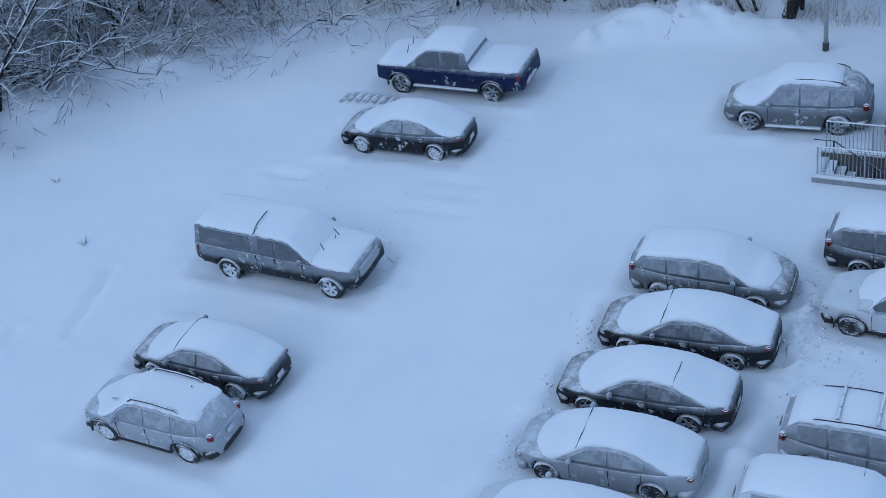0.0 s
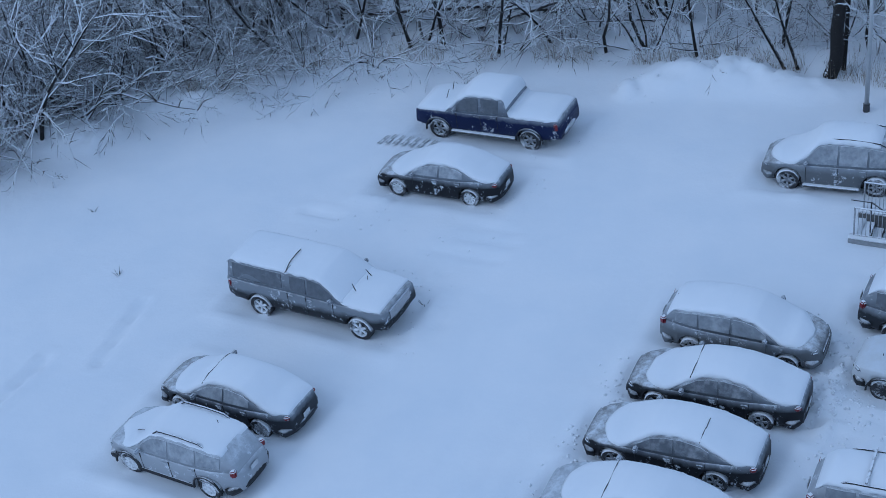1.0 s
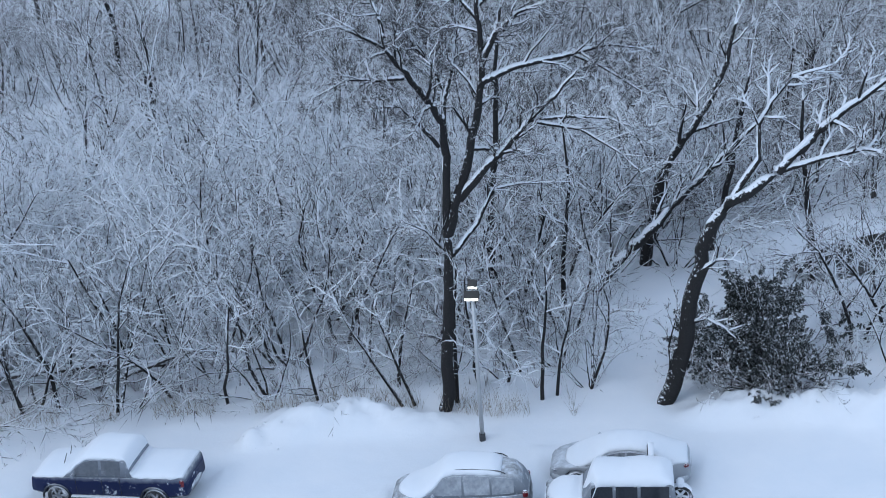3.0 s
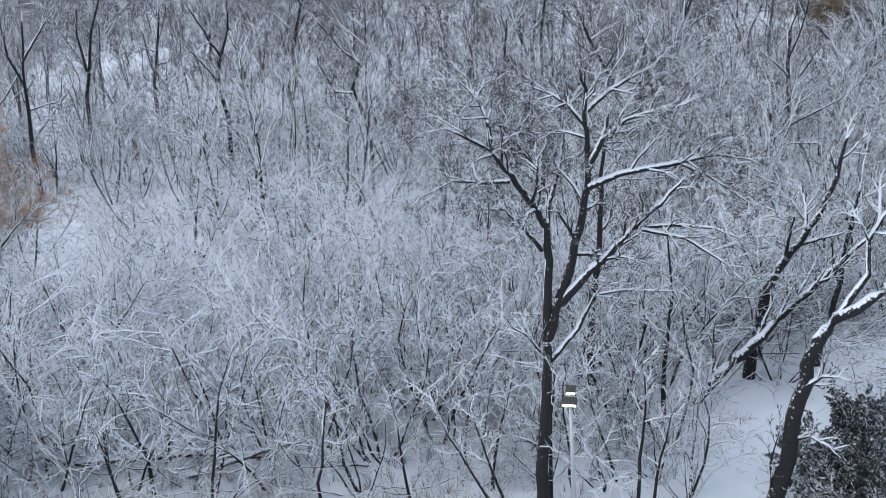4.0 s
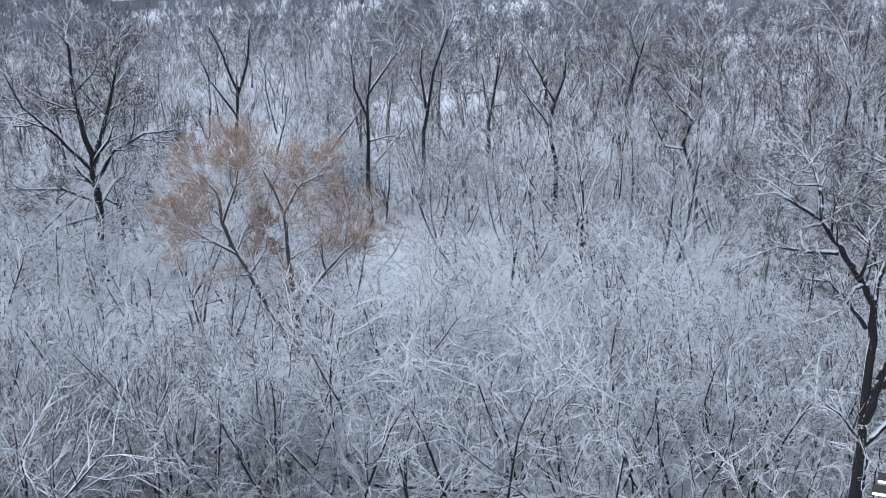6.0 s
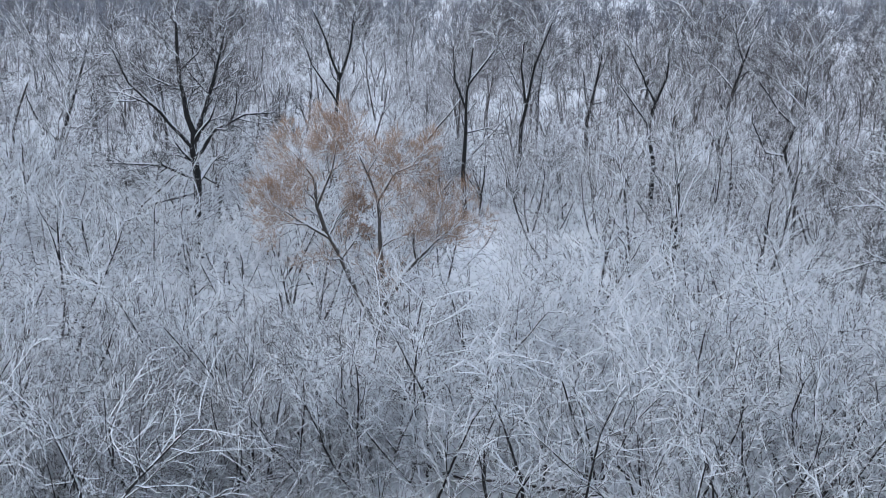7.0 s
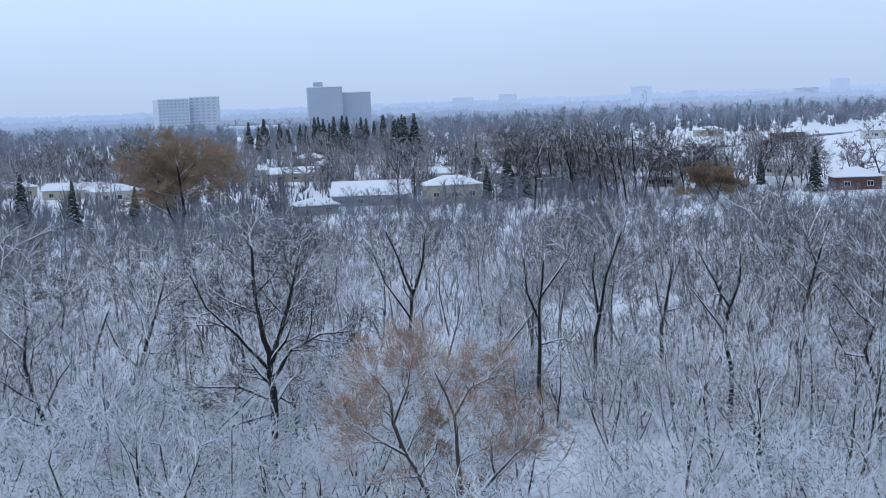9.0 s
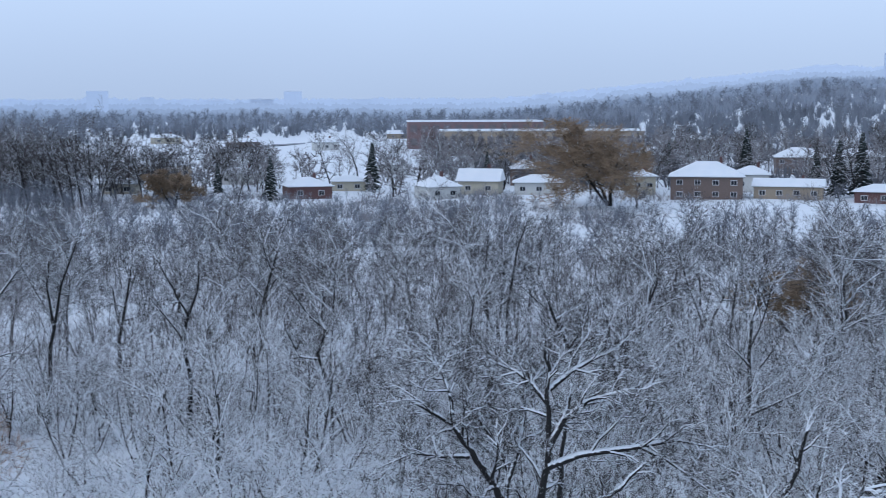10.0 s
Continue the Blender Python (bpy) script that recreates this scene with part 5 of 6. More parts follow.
# ---------------------------------------------------------------- single trees that stand out
def big_tree():
    g = [([(-0.15, 0, -0.3), (0.1, 0, 1.3), (0.25, 0, 3.6), (0.4, 0, 5.8), (0.47, 0, 7.5)], 8, 0.27, -1), ([(0.35, 0.6, -0.3), (0.5, 0.7, 4.0), (0.75, 0.8, 6.4)], 4, 0.10, 1),
         ([(0.47, 0, 7.2), (0.58, 0, 9.6), (0.61, 0.1, 11.4), (0.05, 0, 12.4), (-0.5, -0.2, 13.4), (-1.15, -0.3, 14.3), (-1.9, -0.5, 14.8), (-2.7, -0.7, 15.3)], 6.5, 0.185, 0),
         ([(-1.15, -0.3, 14.3), (-1.3, 0, 15.4), (-1.6, 0.2, 16.2), (-2.3, 0.4, 16.7)], 5.2, 0.10, 0), ([(0.61, 0.1, 11.4), (0.73, 0.4, 12.5), (0.36, 0.7, 13.4), (-0.2, 0.9, 14.1), (-0.4, 1.2, 14.8)], 5.0, 0.11, 0),
         ([(0.69, 0.2, 12.1), (1.1, 0.6, 13.3), (1.3, 1.2, 14.2), (1.6, 1.6, 15.6)], 5.0, 0.09, 0), ([(-0.6, -0.2, 13.2), (-1.6, -0.6, 13.3), (-2.5, -0.9, 13.5), (-3.7, -1.2, 13.0)], 4.6, 0.075, 0),
         ([(0.4, 0, 10.6), (-0.25, -0.5, 11.7), (-0.8, -0.9, 12.4), (-1.9, -1.4, 12.6)], 4.4, 0.085, 0),
         ([(0.5, 0, 7.3), (0.96, 0, 8.8), (1.47, 0, 10.3), (1.88, 0, 11.9), (2.09, 0, 13.3), (2.1, 0.1, 14.7), (2.12, 0.2, 16.2), (1.85, 0.3, 17.2)], 7.0, 0.20, 0),
         ([(2.1, 0.1, 14.9), (1.55, 0.3, 15.6), (1.0, 0.5, 16.0), (-0.3, 0.8, 16.5)], 5.4, 0.09, 0), ([(2.1, 0, 13.4), (2.6, -0.2, 14.5), (3.4, -0.4, 15.2), (5.1, -0.8, 15.8)], 6.0, 0.12, 0),
         ([(2.1, 0.2, 15.4), (2.9, 0.6, 16.0), (3.8, 1.0, 16.4), (4.6, 1.2, 16.8)], 5.2, 0.09, 0), ([(2.1, 0, 12.8), (3.2, 0.1, 13.2), (5.3, 0.3, 13.45), (6.4, 0.4, 13.65), (7.6, 0.6, 13.4)], 5.6, 0.12, 0),
         ([(5.3, 0.3, 13.4), (6.2, 0.0, 13.0), (7.8, -0.4, 11.9)], 3.6, 0.07, 0), ([(1.0, 0, 8.6), (1.85, -0.2, 9.6), (2.8, -0.4, 10.55), (3.6, -0.5, 11.45), (4.55, -0.6, 12.3), (5.4, -0.7, 13.3)], 5.2, 0.16, 0),
         ([(3.6, -0.5, 11.45), (4.95, -0.6, 11.5), (6.3, -0.7, 11.35), (7.3, -0.9, 10.9)], 3.6, 0.08, 1), ([(3.7, -0.5, 11.4), (5.3, -0.9, 11.1), (6.5, -1.2, 10.3), (7.4, -1.4, 9.4)], 3.4, 0.075, 1),
         ([(0.45, 0, 6.3), (1.6, 0.3, 7.5), (2.2, 0.4, 8.7), (3.2, 0.4, 8.85), (5.4, 0.5, 8.7)], 3.4, 0.095, 1), ([(0.4, 0, 6.6), (-0.3, -0.3, 7.6), (-1.3, -0.6, 8.3)], 2.6, 0.06, 1)]
    tw = grow(41, 18, 0.4, levels=((11, 0.34, 48), (8, 0.48, 46), (7, 0.56, 42), (4, 0.85, 36)), bare=0.26, twig_r=0.007, wob=0.27, guides=g, caps=True, load=0.017, steep=0.99)
    plant(tree_meshes(tw, (bark_dark, bark_dark, twig_dark)), pose(1.26, 44.9, 0, 0, 0, -1.6), "large_tree", "tall dark forked tree with snow lining every branch", "tree")


def leaning_tree():
    g = [([(-0.1, 0, -0.4), (0.85, 0, 2.65), (1.16, 0, 4.9), (1.66, 0.1, 6.7), (2.34, 0.1, 7.95), (4.15, 0.2, 9.05)], 9, 0.34, -1), ([(4.0, 0.2, 9.0), (5.16, 0.2, 10.2), (6.24, 0.3, 11.2), (7.44, 0.3, 12.1), (8.8, 0.2, 12.9)], 5.0, 0.18, 0),
         ([(2.5, 0.1, 8.1), (3.38, 0.4, 9.4), (3.36, 0.6, 10.6), (3.82, 0.8, 11.4), (4.54, 0.9, 12.2), (6.0, 1.0, 12.6)], 4.2, 0.12, 0), ([(4.15, 0.2, 9.05), (5.55, 0.0, 9.55), (6.84, -0.2, 9.9), (8.2, -0.4, 9.7)], 3.4, 0.10, 0),
         ([(1.2, 0, 5.2), (1.9, -0.3, 5.9), (2.6, -0.5, 6.0)], 2.4, 0.10, 1), ([(0.95, 0, 3.3), (1.6, -0.5, 3.7), (2.4, -0.9, 3.4)], 2.4, 0.07, 1), ([(0.3, 0, 0.9), (0.2, -0.2, 2.4), (0.6, -0.3, 4.2)], 2.2, 0.06, 1)]
    tw = grow(43, 12, 0.3, levels=((9, 0.40, 48), (7, 0.46, 44), (6, 0.48, 42), (4, 0.5, 40)), bare=0.25, twig_r=0.012, guides=g, caps=True, load=0.03, steep=0.9)
    plant(tree_meshes(tw, (bark_dark, bark_dark, twig_brown)), pose(9.35, 44.2, 0, 0, 0, -12), "leaning_tree", "dark tree leaning over, thick snow on its upper limb", "tree")


def leaning_trunks():
    paths = {(8.4, 54.4): ([(-0.2, 0, -0.2), (1.5, 0, 1.7), (2.5, 0, 2.65), (3.8, 0.1, 3.9), (5.4, 0.2, 5.4), (6.4, 0.3, 6.2), (8.0, 0.4, 7.6)], 6.0, 0.27),
             (11.35, 57.0): ([(-0.1, 0, -0.3), (0.55, 0, 3.3), (0.95, 0, 4.7), (1.7, 0, 5.9), (2.95, 0, 7.6), (3.7, 0, 9.3), (4.4, 0, 11.6)], 6.5, 0.30),
             (3.76, 54.9): ([(0, 0, -0.3), (0.3, 0, 3.5), (0.6, 0, 6.2), (0.8, 0, 8.7), (1.0, 0, 11.1), (1.3, 0, 13.5)], 5.5, 0.21),
             (4.87, 45.2): ([(0, 0, -0.3), (0.1, 0, 2.2), (0.35, 0, 4.2), (0.3, 0, 6.0)], 3.6, 0.085), (5.45, 45.4): ([(0, 0, -0.3), (0.3, 0, 2.0), (0.9, 0, 4.4)], 3.4, 0.075),
             (4.38, 47.4): ([(0, 0, -0.3), (-0.5, 0, 1.6), (-1.0, 0, 3.4), (-1.1, 0, 5.0)], 3.4, 0.075), (0.1, 45.6): ([(0, 0, -0.3), (-0.7, 0, 2.0), (-1.3, 0, 4.4)], 3.4, 0.07),
             (-0.33, 45.7): ([(0, 0, -0.3), (-1.0, 0, 1.8), (-2.0, 0, 3.9), (-2.4, 0, 5.2)], 3.6, 0.075), (-5.71, 47.6): ([(0, 0, -0.3), (-0.6, 0, 1.3), (-0.75, 0, 3.0), (-1.3, 0, 5.0)], 3.8, 0.085),
             (-14.1, 48.2): ([(0, 0, -0.3), (-0.1, 0, 1.7), (-0.9, 0, 4.0), (-1.6, 0, 5.6)], 4.2, 0.095), (6.7, 52.0): ([(0, 0, -0.3), (0.1, 0, 3), (0.5, 0.2, 6), (0.3, 0.3, 9.5)], 5.0, 0.13),
             (14.5, 58.0): ([(0, 0, -0.3), (0.8, 0, 3), (1.4, 0.2, 6), (2.0, 0.3, 9)], 6.0, 0.19), (18.5, 55.0): ([(0, 0, -0.3), (-0.2, 0, 3), (-0.5, 0.2, 6), (-0.6, 0.3, 9.5)], 6.0, 0.21)}
    for i, ((x, y), (pts, ln, r)) in enumerate(paths.items()):
        small = r < 0.12
        tw = grow(60 + i, 9, 0.2, levels=((8, 0.46, 48), (6, 0.50, 44), (4, 0.5, 42), (3, 0.5, 40)) if small else ((9, 0.44, 48), (7, 0.46, 44), (5, 0.48, 42), (3, 0.5, 40)), bare=0.35, twig_r=0.012, guides=[(pts, ln, r, 0)], caps=True, load=0.018, steep=0.93, limbs=0)
        plant(tree_meshes(tw, (bark_dark, bark_dark, twig_brown)), pose(x, y, ground_z(x, y)), "sapling" if small else "leaning_tree", "slim dark sapling leaning at the lot's edge" if small else "dark tree leaning over the snowy path", "tree")


def willow(az, d, h, seed, twr, name_label, scale=1.0):
    x, y, z = polar(az, d)
    tw = grow(seed, h, 0.24, stems=4, lean=0.22, levels=((9, 0.54, 54), (8, 0.48, 50), (9, 0.60, 46), (9, 1.0, 42)), bare=0.24, twig_r=twr, wob=0.17, cheap=0 if d < 125 else 1, caps=d < 125)
    plant(tree_meshes(tw, (bark_dark, twig_muted if d > 125 else bark_mid, twig_muted)), pose(x, y, z, 0, 0, seed * 31) @ Matrix.Diagonal((scale * 1.6, scale * 1.6, scale, 1)), "willow", name_label, "tree")


def dark_tree(az, d, h, seed, lean=0.12, twr=0.018, levels=((11, 0.50, 54), (8, 0.44, 44), (8, 0.46, 42), (3, 0.5, 40)), bare=0.28):
    x, y, z = polar(az, d)
    tw = grow(seed, h, 0.26, stems=1, lean=lean, levels=levels, bare=bare, twig_r=twr, wob=0.19, cheap=0 if d < 125 else 1, caps=d < 125, load=0.012)
    plant(tree_meshes(tw, (bark_dark, bark_dark, twig_dark)), pose(x, y, z, 0, 0, seed * 47), "bare_tree", "dark bare tree standing above the thicket", "tree", "bare trees in the woods")


def forked_willow():
    g = [([(-0.2, 0, -0.4), (-0.35, 0, 1.1), (-1.6, 0, 3.6), (-2.8, 0.2, 6.1), (-3.5, 0.2, 7.9), (-3.7, 0.3, 9.6), (-5.0, 0.3, 11.2)], 7.5, 0.23, 0), ([(-2.7, 0.2, 6.0), (-4.6, 0, 7.2), (-6.0, -0.2, 8.2)], 5.5, 0.11, 0),
         ([(0.35, 0, -0.4), (0.45, 0, 1.1), (0.05, 0, 5.2), (-0.1, 0.1, 8.3), (-1.4, 0.2, 11.6)], 7.0, 0.20, 0), ([(-0.1, 0.1, 8.2), (0.9, 0.1, 9.8), (2.5, 0, 10.5)], 5.0, 0.10, 0),
         ([(0.4, 0, 2.4), (1.6, -0.1, 4.3), (3.2, -0.2, 6.0), (4.6, -0.2, 7.2)], 6.0, 0.16, 0), ([(-2.2, 0.1, 4.8), (-1.2, 0.3, 6.2), (-0.9, 0.3, 8.0)], 2.6, 0.07, 0), ([(-3.5, 0.2, 7.8), (-2.6, 0.3, 10.0), (-2.2, 0.3, 12.2)], 5.0, 0.10, 0)]
    x, y, z = polar(-22.9, 73)
    tw = grow(71, 12, 0.2, levels=((9, 0.46, 50), (8, 0.60, 44), (7, 0.72, 42), (7, 1.05, 36)), bare=0.30, twig_r=0.0085, wob=0.2, guides=g, caps=True, load=0.022, steep=0.97)
    plant(tree_meshes(tw, (bark_pale, bark_pale, twig_orange)), pose(x, y, z, 0, 0, 22.9), "willow", "orange-twigged willow with pale forked trunks lined with snow", "tree")


def spreading_tree():
    g = [([(0, 0, -0.4), (0, 0, 4.3), (-0.1, 0, 7.9), (-0.8, 0.1, 11.0), (-1.0, 0.2, 15.8)], 8.0, 0.32, 0), ([(0, 0, 6.4), (1.2, -0.1, 8.1), (3.0, -0.2, 9.0), (5.3, -0.3, 9.1)], 6.5, 0.16, 0),
         ([(-0.1, 0, 5.0), (-2.0, -0.2, 6.0), (-5.5, -0.4, 6.3)], 6.0, 0.15, 0), ([(-0.2, 0, 7.0), (-2.0, 0, 9.2), (-3.8, 0.1, 11.0), (-5.0, 0.1, 13.8)], 7.0, 0.16, 0),
         ([(0, 0, 7.4), (1.2, 0.1, 11.0), (2.2, 0.2, 14.8)], 7.0, 0.17, 0), ([(-0.1, 0, 4.2), (-2.5, -0.2, 3.7), (-4.6, -0.3, 1.2)], 3.0, 0.12, -1)]
    x, y, z = polar(-30.7, 92)
    tw = grow(81, 15, 0.3, levels=((11, 0.52, 50), (8, 0.5, 46), (6, 0.55, 42), (4, 0.8, 36)), bare=0.26, twig_r=0.014, wob=0.25, guides=g, caps=True, load=0.012, steep=0.95)
    plant(tree_meshes(tw, (bark_dark, bark_dark, twig_dark)), pose(x, y, z, 0, 0, 30.7) @ Matrix.Scale(1.12, 4), "spreading_tree", "broad dark tree with wide snow-lined boughs", "tree")


def stem_tree(az, d, seed, paths, label="slim dark tree with snow on its forks"):
    x, y, z = polar(az, d)
    tw = grow(seed, 13, 0.2, levels=((9, 0.36, 42), (7, 0.46, 44), (7, 0.5, 44), (3, 0.55, 40)), bare=0.35, twig_r=0.014, wob=0.25, guides=paths, caps=True, load=0.014, steep=0.95)
    plant(tree_meshes(tw, (bark_dark, bark_dark, twig_dark)), pose(x, y, z, 0, 0, -az), "bare_tree", label, "tree", "bare trees in the woods")


forked_willow()
spreading_tree()
stem_tree(-19.2, 100, 82, [([(0, 0, -0.4), (0, 0, 6), (0.1, 0, 10), (0.7, 0, 14.5)], 7, 0.20, 0), ([(0.1, 0, 8.8), (-0.8, 0.1, 11), (-1.0, 0.1, 14.5)], 6, 0.13, 0), ([(0.1, 0, 10.5), (1.6, 0, 12.5), (3.0, 0, 14.5)], 5, 0.11, 0), ([(0, 0, 7), (1.6, 0, 7.4), (2.6, 0, 7.2)], 3, 0.07, 1)])
stem_tree(-16.9, 108, 83, [([(0, 0, -0.4), (0.2, 0, 6), (1.2, 0, 11), (3.0, 0, 15.8)], 7, 0.20, 0), ([(0.5, 0, 8), (0.1, 0.1, 11), (0.4, 0.1, 13.5)], 5, 0.12, 0), ([(-6.5, -1.0, 0.3), (-3.5, -0.5, 4.0), (0.3, 0, 8.2)], 6, 0.12, 1)])
stem_tree(-11.2, 104, 84, [([(0, 0, -0.4), (0.2, 0, 4), (-0.3, 0, 6.5), (0.1, 0, 9), (-0.9, 0.1, 11), (-2.6, 0.1, 14)], 7, 0.22, 0), ([(0.1, 0, 8.8), (0.9, 0, 11), (1.0, 0, 14)], 6, 0.13, 0), ([(-0.2, 0, 7), (-2.0, 0, 9.5), (-4.0, 0, 12)], 5, 0.10, 0)])
stem_tree(-24.8, 112, 85, [([(0, 0, -0.4), (0.1, 0, 6), (0.4, 0, 9.5), (-0.6, 0, 12.5), (-1.8, 0, 15.5)], 7, 0.20, 0), ([(0.4, 0, 9.2), (1.4, 0, 12), (1.8, 0, 15.5)], 6, 0.14, 0), ([(0.2, 0, 7.5), (-1.8, 0, 10.5), (-3.0, 0, 14)], 6, 0.12, 0)])
stem_tree(1.6, 118, 90, [([(0, 0, -0.4), (0.1, 0, 6), (-0.2, 0, 10), (0.3, 0, 16.5)], 6, 0.18, 0), ([(1.6, 0, -0.4), (1.8, 0, 7), (2.6, 0, 12), (4.0, 0, 16)], 6, 0.17, 0)])
stem_tree(-5.2, 92, 87, [([(0, 0, -0.4), (0.2, 0, 5), (-0.8, 0, 8.0), (-0.2, 0, 9.6), (-1.6, 0, 11.0), (-3.2, 0, 13.2)], 5, 0.16, 0), ([(-0.6, 0, 7.6), (-2.0, 0, 7.8), (-3.0, 0, 9.8), (-3.2, 0, 11.4)], 4, 0.10, 1)])
big_tree()
leaning_tree()
leaning_trunks()
willow(-34.2, 292, 14.5, 72, 0.028, "broad orange-brown willow beside the houses", 1.2)
willow(6.8, 305, 14.5, 73, 0.028, "broad orange-brown willow between snowy roofs", 1.2)
willow(-11.6, 300, 7.5, 74, 0.04, "small orange willow bush", 1.0)
willow(14.5, 150, 7.0, 75, 0.02, "small orange-brown willow in the scrub", 1.0)
for az, d, h, seed in ((-8.4, 125, 14.5, 86),
                       (-36.8, 118, 14.0, 88), (-39.5, 100, 13.5, 89), (6.3, 105, 14.5, 92), (8.0, 108, 14.0, 93), (-14.0, 128, 14.5, 94), (12.0, 90, 12.5, 95), (17.0, 80, 13.0, 96)):
    dark_tree(az, d, h, seed)
for i in range(14):
    dark_tree(-19.2 + 4.6 * i / 13, 290 + (i * 37) % 40, 15 + (i * 5) % 7, 120 + i, 0.08, 0.030, ((12, 0.46, 48), (8, 0.46, 46), (6, 0.56, 44)), 0.2)
for i, (az, d, h) in enumerate(((-25.0, 300, 14), (-24.2, 306, 13), (-9.0, 305, 12), (-2.4, 330, 13), (-5.0, 345, 14), (-1.4, 345, 12), (7.9, 300, 12), (-3.9, 395, 15), (16.8, 330, 15), (-34.9, 420, 18))):
    dark_tree(az, d, h, 140 + i, 0.08, 0.030, ((12, 0.46, 48), (8, 0.46, 46), (6, 0.56, 44)), 0.2)
dark_tree(7.4, 96, 13.0, 97, 0.05, 0.03, ((6, 0.38, 45), (2, 0.3, 40)), 0.55)


# ---------------------------------------------------------------- evergreen bush, firs
def leaf_bush():
    rng = random.Random(3)
    tw = grow(51, 3.6, 0.06, stems=9, lean=0.62, levels=((8, 0.45, 45), (6, 0.5, 42), (3, 0.5, 40)), bare=0.12, twig_r=0.012)
    v, f = tw[2].arrays()
    vs, fs = [], []
    for i in range(0, len(v), 3):
        p = Vector(v[i])
        if p.z < 0.5:
            continue
        if noise.noise((p.x * 0.9, p.y * 0.9, p.z * 0.9)) > 0.28 + 0.25 * p.x:
            continue
        for _ in range(9):
            a = Vector((rng.gauss(0, 1), rng.gauss(0, 1), rng.gauss(-0.3, 0.6))).normalized()
            b = a.orthogonal().normalized()
            ln = rng.uniform(0.10, 0.19)
            n = len(vs)
            vs += [tuple(p), tuple(p + a * ln * 0.5 + b * ln * 0.22), tuple(p + a * ln + Vector((0, 0, -0.03))), tuple(p + a * ln * 0.5 - b * ln * 0.22)]
            fs += [(n, n + 1, n + 2), (n, n + 2, n + 3)]
    meshes = tree_meshes(tw, (bark_dark, twig_mixed))
    leaves = mesh_from("leaves", np.array(vs), np.array(fs), [leaf_dark])
    for x, y, s in ((13.3, 44.4, 1.0), (12.3, 44.4, 0.75), (14.3, 44.6, 0.95), (13.0, 45.7, 1.0), (14.2, 45.8, 1.0)):
        root = plant(meshes, pose(x, y, 0.1, 0, 0, x * 60) @ Matrix.Scale(s, 4), "evergreen_bush", "dark-leaved evergreen bush dusted with snow", "bush")
        o = new("leaves", leaves)
        o.parent = root


def fir_mesh(seed):
    rng = random.Random(seed)
    w = Wood()
    t = Wood()
    t.limb([Vector((0, 0, -0.3)), Vector((0, 0, 5)), Vector((0, 0, 10))], [0.16, 0.09, 0.02], 6)
    z = 0.9
    while z < 9.8:
        span = 2.3 * (1 - z / 10.2) + 0.15
        for i in range(10):
            a = rng.random() * 6.283
            ln = span * rng.uniform(0.7, 1.1)
            d = Vector((math.cos(a), math.sin(a), 0))
            p = Vector((0, 0, z + rng.uniform(-0.15, 0.15)))
            w.limb([p, p + d * ln * 0.55 + Vector((0, 0, -0.05 * ln)), p + d * ln + Vector((0, 0, -0.28 * ln))], [0.10, 0.20 + 0.04 * ln, 0.02], 4)
        z += 0.42 - 0.018 * z
    return t, w


leaf_bush()
FIRS = [tree_meshes(fir_mesh(i), (bark_dark, needle)) for i in (1, 2)]
for i, (az, d, h) in enumerate(((-20.3, 315, 13), (-21.2, 318, 9), (-19.6, 322, 10), (-38.5, 300, 11), (-36.0, 305, 9), (-40.5, 310, 12), (-3.3, 350, 13), (-7.6, 322, 11), (-9.8, 345, 8), (12.4, 400, 15),
                                (16.1, 335, 14), (17.0, 340, 16), (15.2, 345, 12), (9.2, 420, 12), (8.2, 400, 10), (1.6, 372, 9), (-24.6, 470, 19), (-24.2, 472, 20), (-25.0, 475, 18), (-21.6, 420, 11), (-35.0, 420, 12), (-41.5, 420, 14))):
    x, y, z = polar(az, d)
    plant(FIRS[i % 2], pose(x, y, z, 0, 0, i * 70) @ Matrix.Scale(h / 10, 4), "fir_tree", "dark green fir dusted with snow", "tree", "fir trees among the houses")
for i in range(26):
    az, d = -31.2 + 6.6 * i / 25 + wood_rng.gauss(0, 0.12), 640 + wood_rng.gauss(0, 12)
    x, y, z = polar(az, d)
    plant(FIRS[i % 2], pose(x, y, z, 0, 0, i * 50) @ Matrix.Scale(wood_rng.uniform(1.3, 1.9), 4), "fir_tree", "tall dark fir in a distant row", "tree", "distant row of firs")


